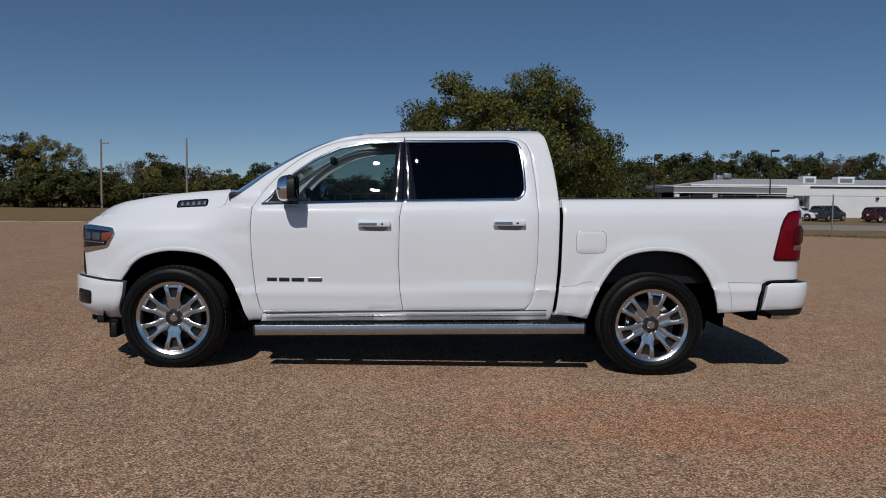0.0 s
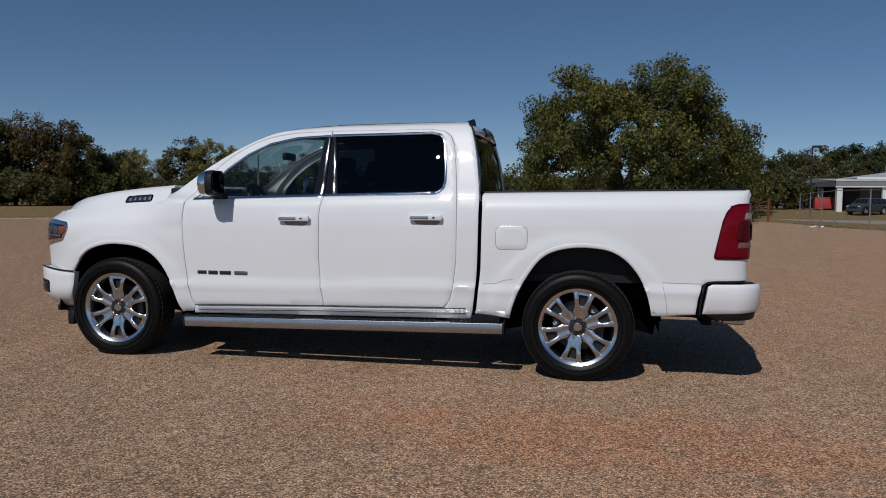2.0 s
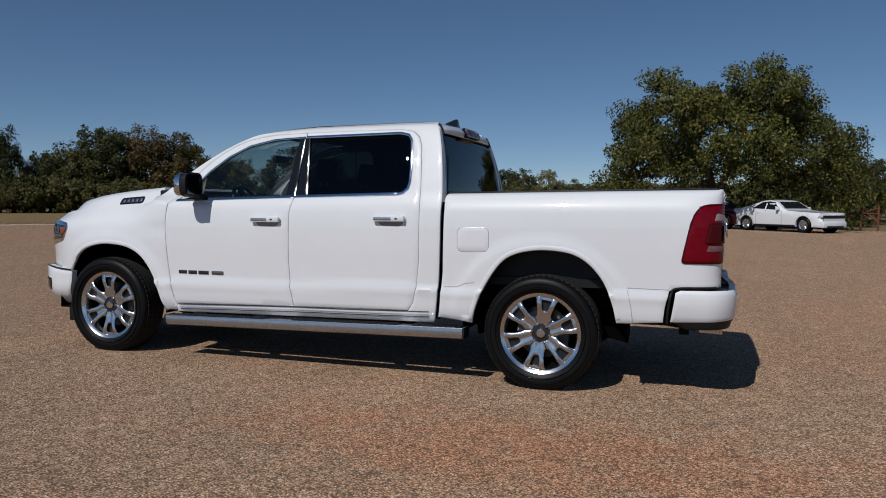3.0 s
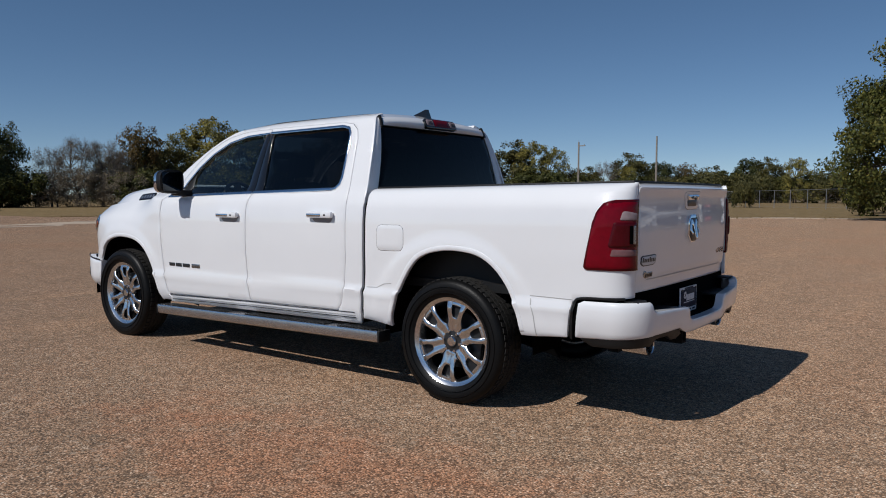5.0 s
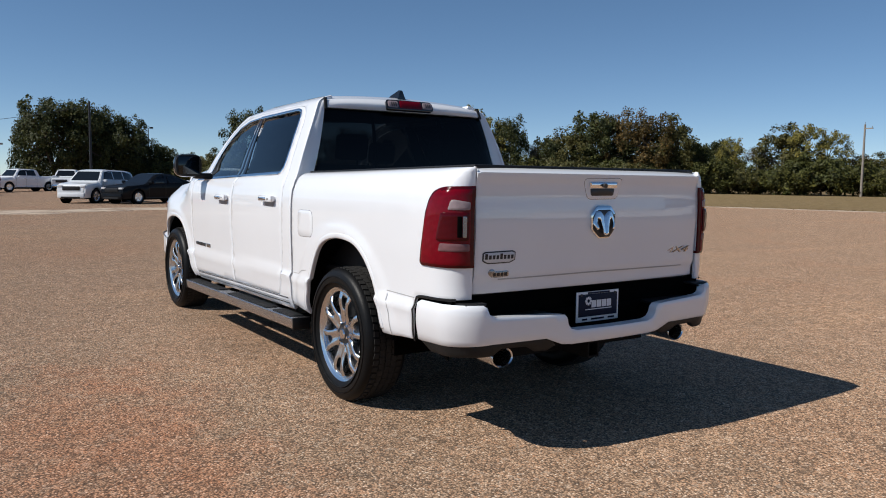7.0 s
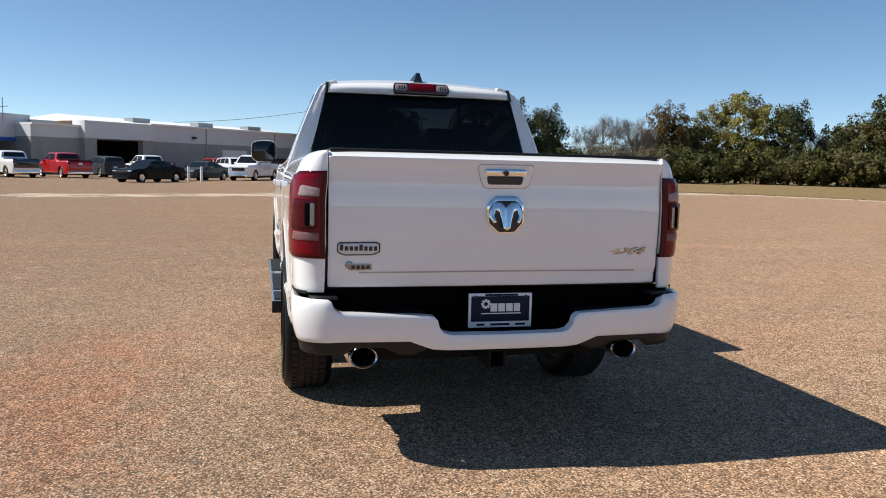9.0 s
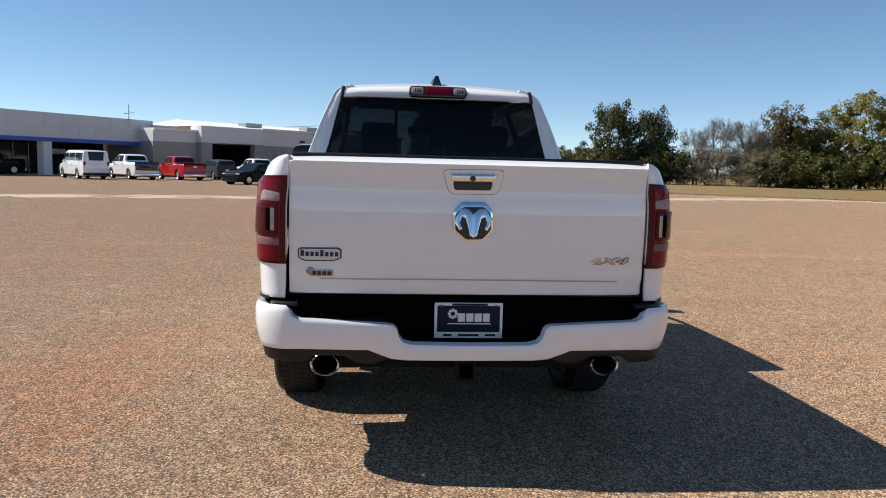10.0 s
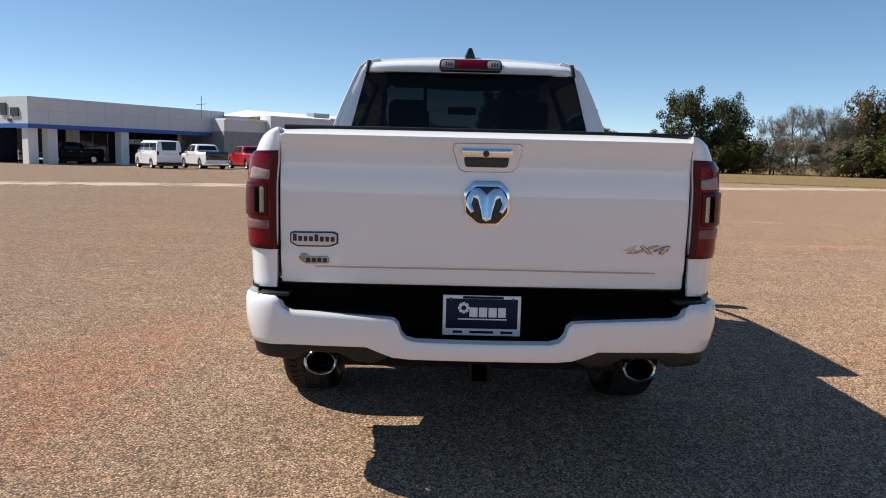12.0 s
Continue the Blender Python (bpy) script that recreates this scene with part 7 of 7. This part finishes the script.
def tufts(name, lines, count, seed, label):
    """Dry grass blades standing along a line."""
    r = np.random.default_rng(seed)
    v = []
    for k in range(count):
        i = r.integers(0, len(lines) - 1)
        t = r.uniform()
        x = lines[i][0] * (1 - t) + lines[i + 1][0] * t + r.normal() * 0.6
        y = lines[i][1] * (1 - t) + lines[i + 1][1] * t + r.normal() * 1.1
        z = land(x, y) - 0.04
        h, a = r.uniform(0.03, 0.11), r.uniform(0, 6.28)
        dx, dy = math.cos(a) * 0.035, math.sin(a) * 0.035
        lx, ly = r.normal(size=2) * 0.05
        v += [(x - dx, y - dy, z), (x + dx, y + dy, z), (x + lx + dx * 0.2, y + ly + dy * 0.2, z + h), (x + lx - dx * 0.2, y + ly - dy * 0.2, z + h)]
    ob = mesh_object(name, v, [(4 * k, 4 * k + 1, 4 * k + 2, 4 * k + 3) for k in range(count)], GRASS, None, 0)
    tagged(ob, label, "grass", kind="stuff")


tufts("grass_tufts", [(13.8, 41), (14.5, 50), (9, 50.2), (3, 47.2), (-8, 44.7), (-15, 43.7), (-22, 41.2), (-30, 38.2), (-35.5, 34.7), (-38.5, 29.2), (-41, 24.7)], 5000, 4, "dry grass tufts along the edge of the lot")
tufts("grass_tufts", [(30, 28.9), (20.5, 32.9), (15.5, 36.4)], 2500, 6, "dry grass along the foot of the chain-link fence")

# ---- trees ----
def leaf_mesh(rng, centres, radii, per, size, hearts, squash=0.85):
    """Many small bent leaf clumps scattered round the given centres, their faces turned away from the lobe's heart."""
    P, out = [], []
    for c, r, n, heart in zip(centres, radii, per, hearts):
        d = rng.normal(size=(n, 3))
        d /= np.linalg.norm(d, axis=1)[:, None]
        k = r * rng.uniform(0.05, 1.0, size=(n, 1)) ** 0.42 * rng.choice([1.0, 1.0, 1.0, 1.0, 1.0, 1.0, 1.15], size=(n, 1))
        q = np.asarray(c) + d * k * (1, 1, squash)
        P.append(q)
        o = q - heart
        out.append(o / np.maximum(np.linalg.norm(o, axis=1), 1e-3)[:, None])
    P, out = np.vstack(P), np.vstack(out)
    n = len(P)
    a = rng.normal(size=(n, 3)) * 0.62 + out * 0.75 + (0, 0, 0.30)
    a /= np.linalg.norm(a, axis=1)[:, None]
    b = np.cross(a, rng.normal(size=(n, 3)))
    b /= np.linalg.norm(b, axis=1)[:, None]
    c = np.cross(a, b)
    s = size * rng.uniform(0.5, 1.35, size=(n, 1))
    quad = np.stack([P - b * s, P + c * s * 0.55 - a * s * 0.2, P + b * s, P - c * s * 0.55 - a * s * 0.2], 1).reshape(-1, 3)
    return quad, np.arange(4 * n).reshape(-1, 4)


def fast_mesh(name, verts, quads, material, parent):
    me = bpy.data.meshes.new(name)
    me.vertices.add(len(verts))
    me.vertices.foreach_set("co", np.asarray(verts, np.float32).ravel())
    me.loops.add(quads.size)
    me.loops.foreach_set("vertex_index", quads.ravel().astype(np.int32))
    me.polygons.add(len(quads))
    me.polygons.foreach_set("loop_start", np.arange(0, quads.size, 4, dtype=np.int32))
    me.materials.append(material)
    me.update(calc_edges=True)
    ob = new(name, me)
    ob.parent = parent
    return ob


def tree(name, seed, H, R, base, leaf, count, size, label, bark=BARK, lumps=13, clumps=9, category="tree", trunk=0.2, twiggy=0, group="trees", squat=0.85, fill=0.35, low=0.75, knot=(0.30, 0.58), spread=(0.40, 0.72), lobe_r=(0.27, 0.41), crest=0.38):
    """A tree with a forked trunk, limbs and a ragged crown made of uneven lobes; base is the height of its lowest leaves."""
    rng = np.random.default_rng(seed)
    root = empty(name, pose(0, 0, 0), label, category, group)
    hc = H - base
    cen, rad, own, lobes, hearts = [], [], [], [], []
    for i in range(lumps):
        # lobes spread evenly over a dome, low ones reaching as far out as the middle ones
        z = 0.97 - 1.72 * (i + 0.5) / lumps + rng.uniform(-0.09, 0.09)
        reach = math.sqrt(max(0.06, 1 - (z if z > 0 else z * low) ** 2))
        a = 2.39996 * i + rng.uniform(-0.35, 0.35)
        k = rng.uniform(*spread) * (1 - crest * smoothstep(0.35, 1.0, z))
        d = np.array((math.cos(a) * reach, math.sin(a) * reach, z))
        lobe = np.array((0, 0, base + hc * 0.48)) + d * k * np.array((R, R, hc * 0.56))
        rl = R * rng.uniform(*lobe_r)
        lobes.append(lobe)
        for j in range(clumps):
            v = d * 0.75 + rng.normal(size=3) * 0.85 + (0, 0, 0.15)
            v /= np.linalg.norm(v)
            cen.append(lobe + v * rl * rng.uniform(fill, 1.0) * (1, 1, squat))
            rad.append(rl * rng.uniform(*knot))
            own.append(i)
            hearts.append(lobe - d * rl * 0.5)
    cen = np.array(cen)
    top, bot = cen[:, 2].max(), cen[:, 2].min()
    stretch = (hc * 0.95) / (top - bot)
    cen[:, 2] = base + (cen[:, 2] - bot) * stretch
    hearts = np.array(hearts)
    hearts[:, 2] = base + (hearts[:, 2] - bot) * stretch
    w = np.array(rad) ** 1.8
    per = np.maximum(8, (count * w / w.sum())).astype(int)
    bm = bmesh.new()
    fork = Vector((0, 0, max(0.35, base + hc * 0.14)))
    tube(bm, (0, 0, -0.2), fork, trunk, trunk * 0.8, 9, False)
    stems = []
    for i in range(4):
        a = math.pi * i / 2 + seed
        s = Vector((math.cos(a) * R * 0.22, math.sin(a) * R * 0.22, base + hc * (0.36 + 0.06 * i)))
        tube(bm, fork, s, trunk * 0.66, trunk * 0.36, 7, False)
        stems.append(s)
    part("trunk", bm, bark, root)
    bm = bmesh.new()
    mids = []
    for i in range(lumps):
        c = Vector(cen[[k for k in range(len(own)) if own[k] == i]].mean(0))
        s = min(stems, key=lambda q: (q - c).length)
        mid = s.lerp(c, 0.55) + Vector((0, 0, -0.05 * R))
        tube(bm, s, mid, trunk * 0.32, trunk * 0.2, 5, False)
        tube(bm, mid, c, trunk * 0.2, trunk * 0.09, 5, False)
        mids.append((mid, c))
    for k, c in enumerate(cen):
        c = Vector(c)
        m0, m1 = mids[own[k]]
        if twiggy or k % 3 == 0:
            tube(bm, m0.lerp(m1, rng.uniform(0.2, 0.9)), c, trunk * 0.10, trunk * 0.03, 4, False)
        for j in range(twiggy):
            e = c + Vector(rng.normal(size=3) + (0, 0, 0.3)).normalized() * R * rng.uniform(0.10, 0.24)
            tube(bm, m1.lerp(c, rng.uniform(0.3, 1)), e, trunk * 0.06, trunk * 0.025, 3, False)
    tagged(part("branchwork", bm, bark, root), kind="stuff")
    v, f = leaf_mesh(rng, cen, rad, per, size, hearts)
    v[:, 2] = np.maximum(v[:, 2], 0.02)
    tagged(fast_mesh("crown", v, f, leaf, root), kind="stuff")
    return root


# the large tree by the fence
big = tree("shade_tree", 23, 8.9, 7.0, 0.4, LEAF_BIG, 88000, 0.085, "large spreading tree with olive-green leaves beside the lot", lumps=34, clumps=20, trunk=0.28, group="large tree", low=0.6, knot=(0.17, 0.38), spread=(0.44, 0.90), lobe_r=(0.18, 0.36), crest=0.0)
big.matrix_basis = pose(3.95, 45.0, 0.1, 0, 0, 255) @ Matrix.Diagonal((0.99, 0.99, 1.07, 1))

EDGE = "wood edge trees"
kinds = {
    "oak": tree("oak_tree", 1, 9.5, 5.0, 0.3, LEAF_OAK, 12500, 0.168, "dark green live oak at the wood edge", lumps=24, trunk=0.3, group=EDGE),
    "oak2": tree("oak_tree", 2, 9.0, 4.4, 0.2, LEAF_OAK, 11500, 0.16, "dense dark green oak at the wood edge", lumps=21, trunk=0.28, group=EDGE),
    "olive": tree("elm_tree", 3, 8.5, 3.9, 0.2, LEAF_OLIVE, 10500, 0.142, "olive-green elm at the wood edge", lumps=18, trunk=0.22, group=EDGE, squat=0.9),
    "pear": tree("elm_tree", 4, 9.5, 3.4, 0.3, LEAF_PEAR, 9500, 0.125, "tall yellow-green elm with open crown", lumps=19, trunk=0.18, group=EDGE, squat=1.1),
    "rust": tree("oak_tree", 5, 9.0, 4.2, 0.2, LEAF_RUST, 10500, 0.142, "oak with rusty olive autumn leaves", lumps=21, trunk=0.25, group=EDGE),
    "bush": tree("shrub", 6, 3.6, 3.2, 0.0, LEAF_BUSH, 6000, 0.138, "dense green brush at the wood edge", lumps=19, clumps=7, trunk=0.09, category="shrub", group="wood edge shrubs", low=0.3),
    "scrub": tree("shrub", 7, 2.8, 3.2, 0.0, LEAF_OLIVE, 5200, 0.132, "low olive scrub along the fence", lumps=18, clumps=7, trunk=0.08, category="shrub", group="wood edge shrubs", low=0.3),
    "bare": tree("bare_tree", 8, 8.5, 4.0, 0.4, LEAF_DRY, 4000, 0.071, "grey nearly leafless tree with fine twigs", bark=BARK_GREY, lumps=24, trunk=0.2, twiggy=9, group="bare trees", squat=1.0),
    "dry": tree("shrub", 9, 4.0, 3.2, 0.0, LEAF_DRY, 4500, 0.081, "greyish-brown dry brush at the wood edge", bark=BARK_GREY, lumps=18, clumps=7, trunk=0.1, twiggy=7, category="shrub", group="wood edge shrubs", low=0.3),
}
HEIGHTS = {"oak": 9.5, "oak2": 9.0, "olive": 8.5, "pear": 9.5, "rust": 9.0, "bush": 3.6, "scrub": 2.8, "bare": 8.5, "dry": 4.0}
rng = random.Random(5)
used = set()


def put(kind, bearing, dist, height=None, wide=1.0):
    """Sets a tree by its direction (degrees left of +y) and distance from the middle of the walk."""
    a = radians(bearing)
    x, y = 3.0 - math.sin(a) * dist, 3.0 + math.cos(a) * dist
    src = kinds[kind]
    h0 = HEIGHTS[kind]
    k = (height or h0) / h0
    m = pose(x, y, land(x, y) - 0.05, 0, 0, rng.uniform(0, 360)) @ Matrix.Diagonal((k * wide * 0.92, k * wide * 0.92, k, 1))
    if kind not in used:
        used.add(kind)
        src.matrix_basis = m
        return src
    return copy_thing(src, m)


# wood edge, direction by direction: bearing, distance, height, kind, width
for b, d, h, kd, wd in [
        # behind the white building
        (-35, 140, 10.4, "oak2", 1.1), (-33, 135, 10.8, "oak", 1.0), (-31, 138, 10.0, "olive", 1.2), (-29.2, 132, 10.4, "oak2", 1.1), (-27.4, 130, 10.0, "rust", 1.1), (-25.6, 130, 10.6, "oak", 1.0), (-23.8, 128, 9.8, "olive", 1.1), (-22.2, 128, 10.6, "oak2", 1.1),
        (-20.4, 126, 10.4, "olive", 1.0), (-18.6, 124, 10.4, "oak", 1.0), (-16.8, 122, 10.2, "oak2", 1.1), (-15.0, 120, 9.6, "olive", 1.1), (-13.3, 122, 9.6, "oak", 1.0), (-11.5, 118, 8.6, "oak2", 1.1),
        (-20, 112, 6.0, "olive", 1.3), (-17.6, 110, 5.6, "rust", 1.2), (-15.6, 104, 5.0, "bush", 1.1), (-13.8, 104, 5.0, "olive", 1.2), (-23, 118, 6.5, "olive", 1.2), (-27, 122, 6.5, "oak2", 1.2),
        (-9.6, 68, 6.0, "olive", 0.8), (-8.0, 74, 4.8, "bush", 1.0), (-10.8, 80, 4.6, "olive", 1.1), (-12.2, 90, 4.0, "bush", 1.1), (-6, 80, 4.2, "bush", 1.1), (-4.6, 62, 3.2, "bush", 0.9), (3.6, 60, 3.0, "scrub", 1.0), (5.0, 52, 2.4, "bush", 0.8),
        # low far trees to the middle
        (-3, 150, 5.5, "olive", 1.4), (0.5, 150, 5.0, "rust", 1.4), (4, 140, 5.5, "oak2", 1.4), (6.5, 130, 5.5, "rust", 1.4), (9, 125, 5.0, "olive", 1.3), (11, 108, 6.4, "pear", 1.1), (12.6, 112, 6.4, "olive", 0.9), (14.2, 116, 6.6, "oak2", 1.0),
        (16.5, 120, 5.6, "olive", 1.2), (18.3, 118, 6.2, "rust", 1.1), (20.2, 116, 6.2, "oak2", 1.1), (22, 116, 6.6, "pear", 1.1), (23.6, 118, 7.0, "bare", 1.0), (25, 116, 6.0, "olive", 1.2), (26.3, 114, 6.0, "rust", 1.1),
        (27.6, 112, 8.8, "pear", 0.9), (29.2, 110, 9.6, "pear", 1.0), (30.8, 112, 8.2, "olive", 1.0), (32.3, 112, 7.4, "bare", 1.0), (34, 110, 7.2, "pear", 0.9), (35.4, 114, 6.4, "oak2", 0.9),
        # autumn clump
        (36.6, 108, 6.2, "oak2", 0.9), (38.2, 108, 9.3, "olive", 1.0), (39.8, 106, 10.0, "rust", 0.9), (41.6, 106, 10.2, "rust", 0.9), (43.2, 106, 9.6, "oak2", 1.0), (45, 106, 8.0, "olive", 1.0), (46.8, 106, 6.6, "oak2", 0.9),
        (48.4, 106, 7.4, "bare", 1.0), (49.8, 104, 9.0, "oak", 0.7), (51.5, 104, 9.2, "pear", 1.1), (53.2, 104, 10.7, "pear", 1.1), (54.9, 104, 9.2, "pear", 0.9), (56.6, 102, 7.2, "olive", 1.0),
        (57.9, 100, 8.8, "rust", 0.8), (59.4, 98, 7.6, "bare", 1.0), (60.4, 96, 8.6, "bare", 1.0), (62, 95, 8.8, "bare", 1.0), (63.6, 95, 7.4, "bare", 1.0),
        (66.6, 92, 9.2, "oak", 0.75), (69.2, 90, 9.8, "oak", 0.78), (71.8, 104, 5.2, "olive", 1.0), (73.8, 106, 4.6, "olive", 1.2), (75.6, 104, 5.6, "oak2", 1.1), (77.0, 102, 7.2, "oak", 0.9), (78.2, 99, 8.8, "oak2", 0.9),
        (79.4, 100, 10.0, "oak", 0.9), (80.8, 99, 10.7, "oak", 0.95), (82.4, 99, 10.6, "oak2", 0.95), (83.8, 104, 9.6, "oak", 0.7)]:
    far = 1.5 if 5 < b < 21 else 1.0
    put(kd, b, d * far, h * far * (1.17 if 47 < b < 66 else 1.14 if 30 < b < 66 else 0.95 if 10 < b < 27 else 1.04 if 27 <= b < 66 else 0.89 if b < -11 else 0.99 if 66 < b < 71 else 1.0), wd)
for b in np.arange(21.5, 78.5, 1.3):
    kd = "dry" if 59 < b < 65 else rng.choice(["bush", "bush", "scrub"])
    put(kd, b + rng.uniform(-0.4, 0.4), (108 if b < 40 else 101 if b < 55 else 92 if b < 71 else 100) + rng.uniform(-2, 3), rng.uniform(2.8, 4.3), rng.uniform(1.0, 1.25))
for b in np.arange(22, 71, 3.2):
    put(rng.choice(["olive", "oak2", "bare"]), b + rng.uniform(-0.6, 0.6), 122 + rng.uniform(-3, 8), rng.uniform(6.2, 8.2), 1.15)
for b in np.arange(-2.5, 21, 1.5):
    put(rng.choice(["scrub", "bush"]), b + rng.uniform(-0.5, 0.5), 165 + rng.uniform(-4, 12), rng.uniform(4.4, 5.6), 1.3)
# the shrub that stands alone in front of the long fence
put("scrub", 13.9, 95, 3.1, 0.5)
